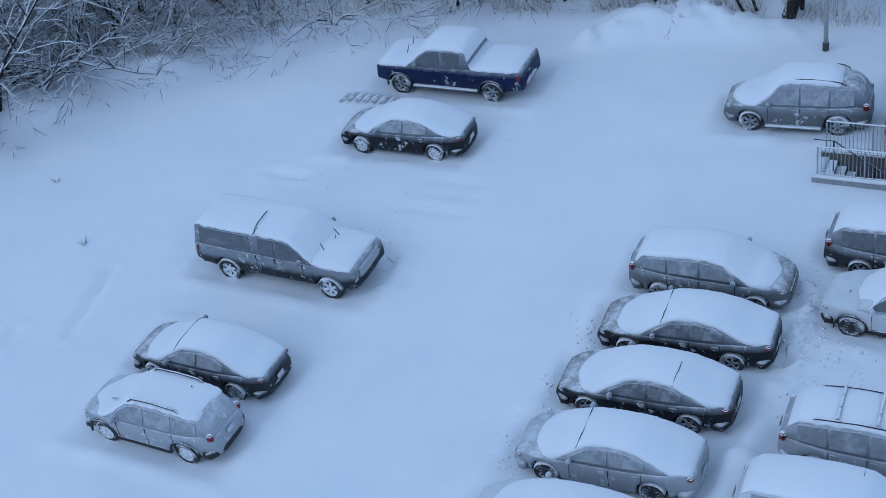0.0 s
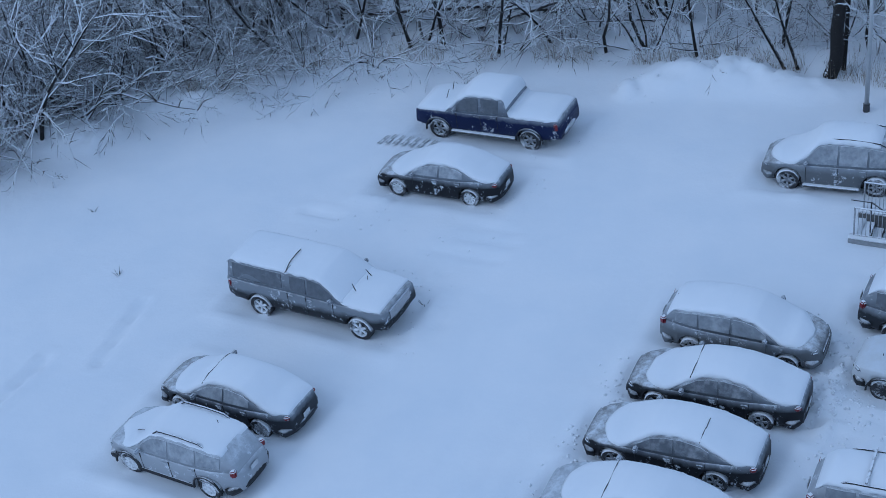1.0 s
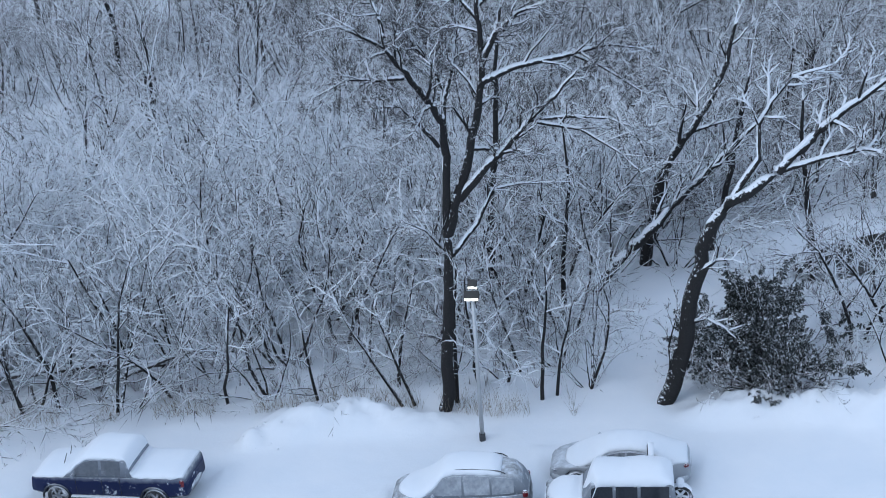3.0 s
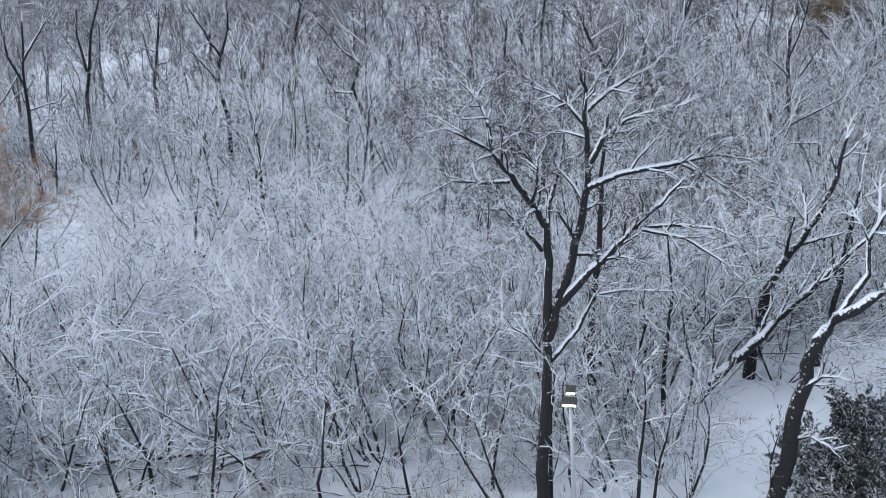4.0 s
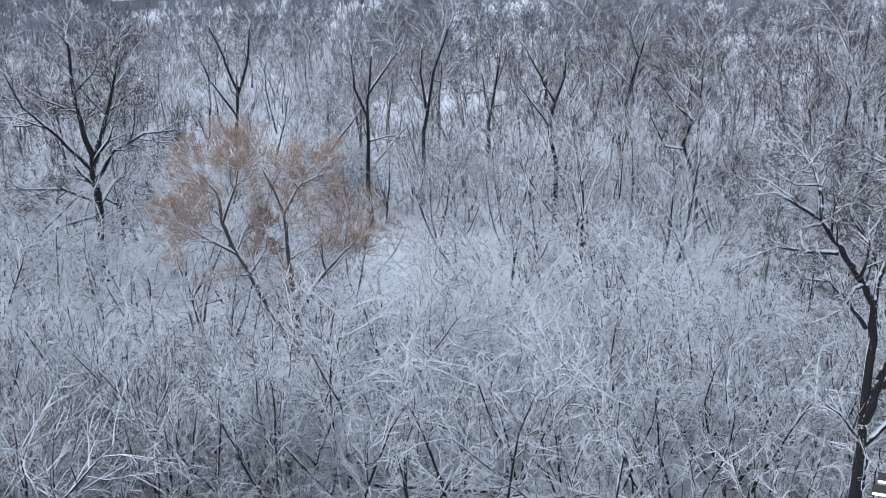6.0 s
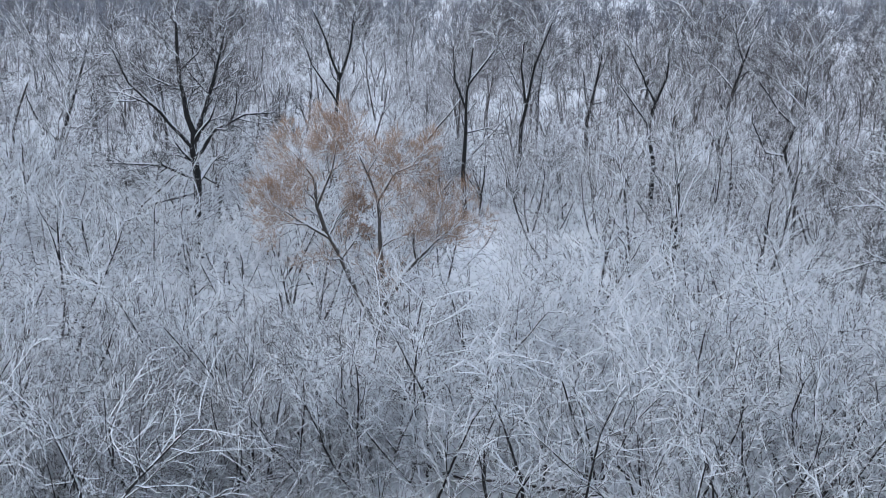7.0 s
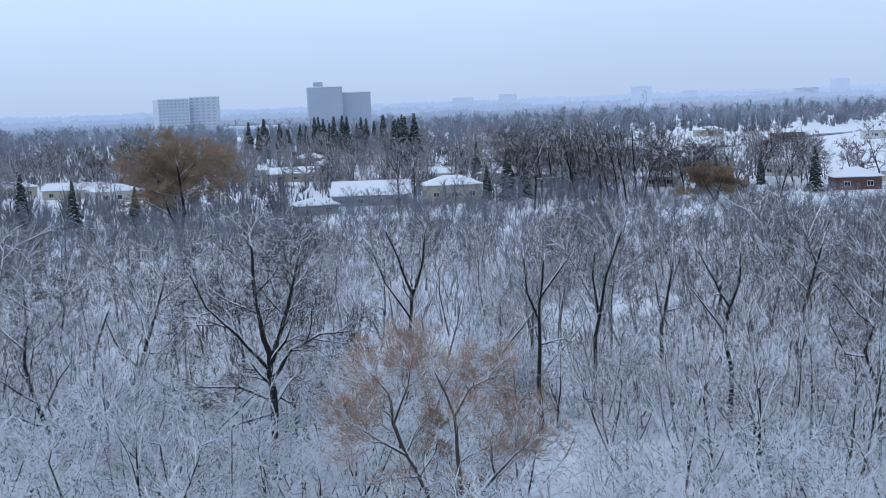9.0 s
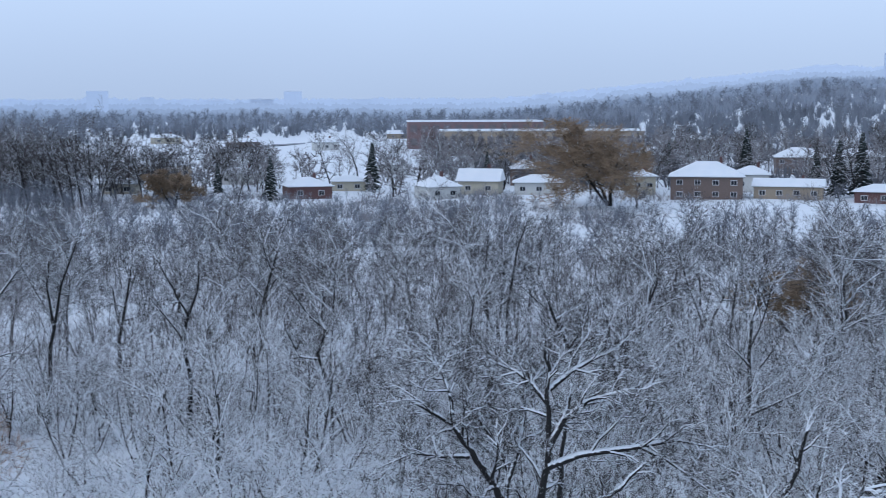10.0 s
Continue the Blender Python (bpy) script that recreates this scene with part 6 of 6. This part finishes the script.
# ---------------------------------------------------------------- undergrowth, fallen wood, dry grass
def undergrowth():
    rng = random.Random(21)
    vs, fs = [], []
    for k in range(34000):
        far_off = k > 9000
        d = math.sqrt(rng.uniform(104 ** 2, 332 ** 2)) if far_off else math.sqrt(rng.uniform(46 ** 2, 125 ** 2))
        az = rng.uniform(-46, 27)
        x, y, z = polar(az, d)
        if (not far_off and clear(x, y - 0.6)) or (far_off and d > 225 and clear(x, y)) or noise.noise((x * 0.06, y * 0.06, 6)) < ((-0.2 if d < 270 else -0.2 + (d - 270) * 0.005) if far_off else -0.22):
            continue
        tall = rng.uniform(1.2, 4.2) * min(1.0, 260 / d) if far_off else rng.uniform(0.25, 1.3)
        for q in range(7):
            h = tall * rng.uniform(0.5, 1.0)
            w = rng.uniform(0.008, 0.018) * (1 + d / 150)
            dx, dy, t = rng.gauss(0, 0.34) * tall, rng.gauss(0, 0.34) * tall, rng.random() * 6.28
            u = rng.uniform(0, 0.35)
            bx, by, bz = x + dx * u, y + dy * u, z + tall * u * 0.8
            n = len(vs)
            vs += [(bx + w * math.cos(t), by + w * math.sin(t), bz), (bx - w * math.cos(t), by - w * math.sin(t), bz), (x + dx, y + dy, z + h + 0.2)]
            fs.append((n, n + 1, n + 2))
    me = mesh_from("undergrowth", np.array(vs), np.array(fs), [twig_haze])
    tagged(new("undergrowth", me), "brown stalks and brush poking through woodland snow", "undergrowth", kind="stuff")
    vs, fs = [], []
    for k in range(3500):
        x = rng.uniform(-24, 9)
        y = curve(EDGE, x) - 0.9 + abs(rng.gauss(0, 0.9))
        if noise.noise((x * 0.5, 0, 2)) < -0.12 or 6 < x:
            continue
        z, h, t = ground_z(x, y), rng.uniform(0.3, 0.95), rng.random() * 6.28
        w, dx, dy = 0.006, rng.gauss(0, 0.35) * h, rng.gauss(0, 0.35) * h
        n = len(vs)
        vs += [(x + w * math.cos(t), y + w * math.sin(t), z), (x - w * math.cos(t), y - w * math.sin(t), z), (x + dx, y + dy, z + h)]
        fs.append((n, n + 1, n + 2))
    me = mesh_from("dry_grass", np.array(vs), np.array(fs), [plain("dry_grass_straw", (0.30, 0.25, 0.19), 0.9, 0, 0.4, 2.0)])
    tagged(new("dry_grass", me), "dry straw-coloured grass along the lot's edge", "grass", kind="stuff")


def fallen(name, pts, r0, r1, seed, label, twigs=0):
    rng = random.Random(seed)
    w, sn = Wood(), Wood()
    pts = [Vector(p) for p in pts]
    full = []
    for a, b in zip(pts, pts[1:]):
        for i in range(4):
            full.append(a.lerp(b, i / 4) + Vector((rng.gauss(0, 0.06), rng.gauss(0, 0.06), rng.gauss(0, 0.05))))
    full.append(pts[-1])
    n = len(full)
    w.limb(full, [r0 + (r1 - r0) * i / n for i in range(n)], 7)
    sn.limb([p + Vector((0, 0, (r0 + (r1 - r0) * i / n) * 0.75)) for i, p in enumerate(full)], [(r0 + (r1 - r0) * i / n) * 0.75 for i in range(n)], 6)
    root = empty(name, Matrix.Identity(4), label, "fallen wood")
    for k in range(twigs):
        p = full[rng.randrange(1, n)]
        d = Vector((rng.gauss(0.4, 0.6), rng.gauss(-0.1, 0.5), rng.uniform(0.05, 0.8))).normalized()
        q = p + d * rng.uniform(0.6, 2.0)
        m = p.lerp(q, 0.5) + Vector((0, 0, 0.12))
        w.limb([p, m, q], [0.035, 0.025, 0.01], 4)
        sn.limb([p + Vector((0, 0, 0.03)), m + Vector((0, 0, 0.03)), q + Vector((0, 0, 0.02))], [0.03, 0.024, 0.01], 4)
        for j in range(4):
            e = m.lerp(q, rng.random()) + Vector((rng.gauss(0, 0.3), rng.gauss(0, 0.3), rng.gauss(0.1, 0.2)))
            w.sprig(m, e, 0.014, rng.random() * 3)
    for nm, wd, mt in (("log", w, bark_mid), ("snow_cover", sn, snow_mat)):
        v, f = wd.arrays()
        o = new(nm, mesh_from(nm, v, f, [mt]))
        o.parent = root


def far_fill():
    """Soft crowns of far woods: each a clump of fine slivers, in belts whose colour takes on haze."""
    rng = random.Random(33)
    belts = {}
    for k in range(9800):
        near = k % 4 == 0
        d = rng.uniform(296, 545) if near else math.sqrt(rng.uniform(545 ** 2, 1650 ** 2))
        az = rng.uniform(-52, 34) if k < 6200 else rng.uniform(1, 34)
        x, y, z = polar(az, d)
        wall = any(abs(az - ha) < hw * 32 / hd + 0.3 and hd - 4 < d < hd + 22 for ha, hd, hw in HOUSES)
        front = any(abs(az - ha) < hw * 32 / hd + 0.3 and hd - 34 < d <= hd - 4 for ha, hd, hw in HOUSES)
        if noise.noise((x * 0.010, y * 0.010, 8)) < ((0.02 if az > -16 else -0.45) if near else -0.6) or in_field(az, d) or wall or front and (not near or rng.random() < 0.6):
            continue
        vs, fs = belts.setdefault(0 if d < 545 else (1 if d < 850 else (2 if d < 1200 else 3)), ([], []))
        tall, wide = (rng.uniform(1.5, 4.0) if front else rng.uniform(4.0, 9.0)) if near else rng.uniform(7.0, 13.0), rng.uniform(2.2, 4.5)
        for q in range(16 if near else 26):
            a, u = rng.random() * 6.28, rng.random() ** 0.6
            h = tall * (0.35 + 0.65 * rng.random() * (1 - 0.45 * u * u))
            w = 0.05 + d * 0.00042
            tx, ty, t = x + wide * u * math.cos(a), y + wide * u * math.sin(a), rng.random() * 6.28
            bx, by, bz = x + (tx - x) * 0.4, y + (ty - y) * 0.4, z + h * rng.uniform(0.0, 0.5)
            n = len(vs)
            vs += [(bx + w * math.cos(t), by + w * math.sin(t), bz), (bx - w * math.cos(t), by - w * math.sin(t), bz), (tx, ty, z + h)]
            fs.append((n, n + 1, n + 2))
    for belt, (vs, fs) in sorted(belts.items()):
        # farther belts get a paler, bluer colour for haze
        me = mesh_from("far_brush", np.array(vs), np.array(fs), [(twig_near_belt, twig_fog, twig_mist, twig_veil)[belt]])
        tagged(new("far_brush", me), "hoar-frosted crowns of far bare woods", "brush", kind="stuff")


undergrowth()
snow_clods()
far_fill()
fallen("fallen_log", [(-18.5, 50.6, 0.5), (-14, 50.4, 0.75), (-9.3, 49.9, 0.7)], 0.20, 0.13, 1, "long fallen log capped with snow", 10)
fallen("fallen_log", [(-13.2, 49.2, 0.3), (-10.4, 49.4, 1.0), (-7.6, 50.2, 1.4)], 0.13, 0.07, 2, "thin fallen trunk propped above the snow", 8)
fallen("fallen_branch", [(-29.0, 42.6, 0.5), (-26.0, 42.6, 1.2), (-22.9, 42.6, 0.35)], 0.07, 0.03, 3, "snow-lined fallen branch at the lot's edge", 16)
fallen("fallen_branch", [(-28.2, 41.4, 0.3), (-26.6, 42.4, 1.0), (-24.6, 44.2, 1.7)], 0.08, 0.03, 4, "snow-lined fallen branch at the lot's edge", 16)
fallen("fallen_branch", [(-27.4, 41.2, 0.2), (-26.8, 43.2, 1.3), (-27.5, 46.0, 1.9)], 0.07, 0.03, 5, "snow-lined fallen branch at the lot's edge", 12)

fallen("dead_trunk", [(-73.01, 92.7, 2.14), (-72.53, 93.08, 5.84), (-71.43, 93.92, 9.72)], 0.16, 0.08, 20, "leaning dead trunk plastered with snow", 7)
fallen("dead_trunk", [(-51.95, 75.93, 1.62), (-50.25, 77.06, 3.72), (-48.02, 78.47, 6.08)], 0.15, 0.07, 21, "leaning dead trunk plastered with snow", 7)
fallen("dead_trunk", [(-39.85, 96.06, 3.07), (-36.53, 97.37, 6.21), (-34.46, 98.13, 9.33)], 0.10, 0.05, 22, "leaning dead trunk plastered with snow", 7)
fallen("dead_trunk", [(-63.2, 77.5, 1.27), (-64.16, 76.71, 3.94), (-64.33, 76.56, 6.49)], 0.08, 0.04, 23, "leaning dead trunk plastered with snow", 7)


def field_road():
    """A dark ploughed road that runs along the far side of the field."""
    bm = bmesh.new()
    a, b = [], []
    for i in range(31):
        az = -14.0 + 9.5 * i / 30
        d = 490 + 240 * (i / 30) ** 0.9
        for row, w in ((a, -3.0), (b, 3.0)):
            x, y, z = polar(az, d + w * 3)
            row.append(bm.verts.new((x, y, z + 0.25)))
    for i in range(30):
        bm.faces.new((a[i], a[i + 1], b[i + 1], b[i]))
    ob = part("road", bm, plain("slushy_road", (0.38, 0.40, 0.44), 0.8, 0, 0.3, 0.1))
    tagged(ob, "grey slushy road beside the snowy field", "road", kind="structure")


field_road()


def stream():
    """A bend of dark open water past the leaning tree."""
    bm = bmesh.new()
    left, right = [], []
    for i in range(25):
        u = i / 24
        x = 17.8 + 16 * u
        y = stream_y(x)
        w = (2.2 + 0.5 * noise.noise((u * 7, 3, 0))) * min(1, 0.15 + 4 * u)
        z = -0.28
        left.append(bm.verts.new((x, y - w, z)))
        right.append(bm.verts.new((x, y + w, z)))
    for i in range(24):
        bm.faces.new((left[i], left[i + 1], right[i + 1], right[i]))
    ob = part("water", bm, plain("dark_stream_water", (0.05, 0.042, 0.035), 0.12, 0, 0.4, 0.6, 0.2))
    tagged(ob, "dark open stream between snowy banks", "stream", kind="structure")


stream()

# ---------------------------------------------------------------- houses
roof_snow = snow_mat
trim_white = plain("white_trim", (0.7, 0.7, 0.7), 0.5)
pane = plain("window_pane", (0.03, 0.035, 0.045), 0.1, 0, 0.3, 1.0)
HOUSE_MATS = {"cream": plain("cream_siding", (0.52, 0.48, 0.38), 0.7, 0, 0.12, 1.5), "grey": plain("grey_siding", (0.26, 0.27, 0.28), 0.7, 0, 0.15, 1.5),
              "brick": plain("red_brick", (0.155, 0.085, 0.080), 0.85, 0, 0.25, 2.5), "brown": plain("brown_brick", (0.20, 0.15, 0.13), 0.85, 0, 0.25, 2.5),
              "tan": plain("tan_brick", (0.40, 0.33, 0.25), 0.85, 0, 0.2, 2.0), "white": plain("white_siding", (0.62, 0.62, 0.60), 0.7, 0, 0.1, 1.5)}


def house(az, d, w, dep, wall_h, roof_h, colour, windows, turn=0.0, gable=False, chimney=True, label=""):
    x, y, z = polar(az, d)
    root = empty("house", pose(x, y, z - 0.2, 0, 0, -az + turn), label or "%s house with a snow-covered roof" % colour, "house", "houses beyond the woods")
    bm = bmesh.new()
    box(bm, 0, dep / 2, wall_h / 2, w, dep, wall_h)
    wall = part("wall", bm, HOUSE_MATS[colour], root)
    o = 0.5
    for nm, lift, mat in (("roof", 0.0, HOUSE_MATS["grey"]), ("snow_on_roof", 0.10, roof_snow)):
        e = o + (0.06 if lift else 0)
        rx = w / 2 + e if gable else max(0.2, w / 2 - dep * 0.48)
        low = [(-w / 2 - e, -e), (w / 2 + e, -e), (w / 2 + e, dep + e), (-w / 2 - e, dep + e)]
        bm = bmesh.new()
        a = [bm.verts.new((px, py, wall_h + lift)) for px, py in low]
        b = [bm.verts.new((px, py, wall_h + lift + 0.2)) for px, py in low]
        r0, r1 = bm.verts.new((-rx, dep / 2, wall_h + roof_h + lift)), bm.verts.new((rx, dep / 2, wall_h + roof_h + lift))
        bm.faces.new(a[::-1])
        for i in range(4):
            bm.faces.new((a[i], a[(i + 1) % 4], b[(i + 1) % 4], b[i]))
        bm.faces.new((b[0], b[1], r1, r0))
        bm.faces.new((b[2], b[3], r0, r1))
        bm.faces.new((b[1], b[2], r1))
        bm.faces.new((b[3], b[0], r0))
        part(nm, bm, mat, root, "thick snow" if lift else "")
    n, rows = windows
    for k in range(rows):
        for i in range(n):
            wx = -w / 2 + w * (i + 0.5) / n
            wz = wall_h * (k + 0.55) / rows
            bm = bmesh.new()
            box(bm, wx, -0.02, wz, 1.5, 0.14, 1.25)
            win = part("window", bm, trim_white, root)
            bm = bmesh.new()
            box(bm, wx - 0.34, -0.085, wz, 0.58, 0.04, 1.0)
            part("pane", bm, pane, win)
            bm = bmesh.new()
            box(bm, wx + 0.34, -0.085, wz, 0.58, 0.04, 1.0)
            part("pane", bm, pane, win)
    if chimney:
        bm = bmesh.new()
        box(bm, w * 0.2, dep * 0.62, wall_h + roof_h * 0.8, 0.7, 0.7, roof_h * 0.9 + 0.6)
        part("chimney", bm, HOUSE_MATS["brick"], root)
    return root


house(-22.6, 318, 13, 9, 4.6, 2.2, "cream", (3, 1), 8)
house(-26.2, 322, 18, 9, 2.6, 3.4, "grey", (4, 1), -5, True)
house(-28.4, 300, 9, 7, 2.2, 1.6, "grey", (2, 1), 10, chimney=False)
house(-12.4, 405, 22, 12, 4.6, 2.6, "tan", (6, 1), 4)
house(-13.9, 345, 9, 8, 2.6, 1.8, "cream", (2, 1), -10)
house(-5.9, 328, 10.5, 9, 3.2, 2.2, "brick", (2, 1), 12)
house(-4.3, 352, 9, 8, 2.6, 1.6, "cream", (2, 1), 0, chimney=False)
house(-2.6, 420, 9, 8, 3.0, 1.8, "white", (2, 1), 0)
house(-0.2, 318, 8, 9, 3.0, 2.6, "white", (2, 1), 25)
house(1.2, 330, 10, 8, 3.4, 3.0, "cream", (2, 1), -10, True)
house(3.8, 328, 12, 8, 3.0, 1.9, "white", (3, 1), 0)
house(3.2, 362, 8, 8, 4.6, 2.6, "brown", (2, 1), 0)
house(8.2, 332, 6, 6, 4.6, 1.8, "cream", (2, 1), 15)
house(10.8, 318, 16.5, 12, 5.4, 3.4, "brown", (4, 2), 0)
house(12.6, 345, 9, 8, 4.6, 2.2, "white", (2, 1), 0)
house(14.1, 322, 15.5, 8, 3.0, 1.8, "tan", (4, 1), -4, True)
house(17.9, 318, 13, 8, 2.8, 1.7, "brick", (3, 1), -4)
house(14.6, 430, 15, 10, 5.6, 3.0, "brown", (4, 2), 5)
house(16.9, 440, 14, 10, 5.2, 2.6, "white", (4, 2), 5)
house(8.6, 470, 15, 10, 4.0, 2.6, "brown", (4, 1), 5)
for i, (az, d, w) in enumerate(((-38.6, 400, 16), (-36.6, 380, 12), (-35.4, 440, 15), (-33.9, 430, 12), (-40.8, 420, 14), (-31.0, 440, 12), (-29.3, 430, 15), (-27.9, 470, 11), (-28.7, 520, 12),
                                (-23.4, 400, 12), (-20.6, 380, 13), (-18.4, 360, 12), (-17.0, 400, 11), (-9.0, 380, 9), (-15.8, 520, 12), (-8.6, 640, 14), (-11.8, 700, 14), (-5.2, 600, 11), (-2.0, 760, 16), (6.6, 620, 16), (10.0, 600, 16), (12.8, 560, 14))):
    house(az, d, w, 9, 2.8 + (i % 3) * 0.5, 2.0, ("cream", "white", "tan", "brown")[i % 4], (3, 1), (i * 37) % 40 - 20, i % 3 == 0)


def slab_building(name, az, d, w, dep, h, colour, floors, bays, label, step=0.0, turn=0.0, glazing=None):
    x, y, z = polar(az, d)
    root = empty(name, pose(x, y, z - 0.3, 0, 0, -az + turn), label, "building")
    bm = bmesh.new()
    box(bm, 0, dep / 2, h / 2, w, dep, h)
    part("wall", bm, colour, root)
    bm = bmesh.new()
    box(bm, 0, dep / 2, h + 0.35, w + 0.5, dep + 0.5, 0.7)
    part("roof", bm, snow_mat, root, "snow-covered flat roof")
    if step:
        bm = bmesh.new()
        box(bm, -w * 0.18, dep / 2, h + step / 2, w * 0.26, dep * 0.6, step)
        part("roof_storey", bm, colour, root)
    bm = bmesh.new()
    box(bm, 0, 0, 0, w / bays * 0.62, 0.2, h / max(1, floors) * 0.5)
    glass = bpy.data.meshes.new("window")
    bm.to_mesh(glass)
    bm.free()
    glass.materials.append(glazing or far_pane)
    for k in range(floors):
        for i in range(bays):
            win = new("window", glass)
            win.parent = root
            win.matrix_local = pose(-w / 2 + w * (i + 0.5) / bays, -0.05, h * (k + 0.55) / floors)
    return root


dull_pane = plain("dull_window_band", (0.17, 0.15, 0.155), 0.4, 0, 0.2, 0.2)
# far panes and towers: lightened and blued in colour to stand for haze
far_pane = plain("hazed_window_band", (0.46, 0.50, 0.58), 0.4, 0, 0.2, 0.2)
tower_pale = plain("hazed_concrete_tower", (0.58, 0.63, 0.71), 0.8, 0, 0.1, 0.05)
tower_grey = plain("hazed_grey_tower", (0.45, 0.50, 0.58), 0.8, 0, 0.1, 0.05)
tower_haze = plain("hazed_far_tower", (0.66, 0.73, 0.85), 0.9, 0, 0.06, 0.02)
school_red = plain("school_red_brick", (0.24, 0.165, 0.165), 0.85, 0, 0.2, 0.5)
slab_building("school", 1.1, 620, 62, 30, 12.5, school_red, 2, 12, "long flat-roofed red-brown school", turn=4, glazing=dull_pane)
slab_building("school_wing", 3.9, 540, 82, 20, 10.0, HOUSE_MATS["tan"], 1, 22, "low tan brick school wing with snowy roof", turn=4, glazing=dull_pane)
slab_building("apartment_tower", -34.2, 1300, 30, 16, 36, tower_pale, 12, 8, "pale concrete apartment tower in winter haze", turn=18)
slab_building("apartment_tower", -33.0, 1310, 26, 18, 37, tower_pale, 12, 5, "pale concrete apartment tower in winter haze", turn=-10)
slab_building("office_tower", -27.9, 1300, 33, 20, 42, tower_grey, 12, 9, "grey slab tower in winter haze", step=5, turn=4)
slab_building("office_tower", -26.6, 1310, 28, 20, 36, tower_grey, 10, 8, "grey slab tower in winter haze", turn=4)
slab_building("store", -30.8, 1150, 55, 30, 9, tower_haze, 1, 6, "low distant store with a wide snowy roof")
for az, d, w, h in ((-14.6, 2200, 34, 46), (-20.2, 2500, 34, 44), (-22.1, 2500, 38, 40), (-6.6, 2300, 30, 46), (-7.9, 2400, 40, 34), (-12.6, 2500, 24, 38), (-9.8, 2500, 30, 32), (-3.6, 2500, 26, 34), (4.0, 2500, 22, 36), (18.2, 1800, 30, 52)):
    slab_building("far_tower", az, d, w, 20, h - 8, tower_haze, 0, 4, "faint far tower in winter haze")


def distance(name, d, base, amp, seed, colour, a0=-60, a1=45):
    """A far ridge of woods with an uneven top, haze put into its colour."""
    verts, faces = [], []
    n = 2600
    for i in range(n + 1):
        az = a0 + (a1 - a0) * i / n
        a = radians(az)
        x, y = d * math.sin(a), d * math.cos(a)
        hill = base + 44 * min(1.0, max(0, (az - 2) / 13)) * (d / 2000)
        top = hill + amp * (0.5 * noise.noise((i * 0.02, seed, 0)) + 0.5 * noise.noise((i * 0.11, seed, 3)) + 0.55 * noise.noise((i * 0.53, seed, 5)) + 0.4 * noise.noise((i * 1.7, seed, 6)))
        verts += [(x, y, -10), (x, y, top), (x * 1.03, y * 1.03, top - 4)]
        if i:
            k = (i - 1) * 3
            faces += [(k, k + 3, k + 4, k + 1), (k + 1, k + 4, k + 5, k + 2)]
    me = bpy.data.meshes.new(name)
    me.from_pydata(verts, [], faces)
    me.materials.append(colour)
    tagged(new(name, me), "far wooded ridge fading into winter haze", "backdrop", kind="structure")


# Each ridge behind is paler and bluer: haze mixed into its colour.
distance("backdrop", 1750, 20, 7, 1, plain("hazed_far_wood", (0.52, 0.575, 0.665), 1.0, 0, 0.12, 0.03))
distance("backdrop", 2300, 27, 9, 2, plain("hazed_farther_wood", (0.60, 0.665, 0.77), 1.0, 0, 0.08, 0.02))
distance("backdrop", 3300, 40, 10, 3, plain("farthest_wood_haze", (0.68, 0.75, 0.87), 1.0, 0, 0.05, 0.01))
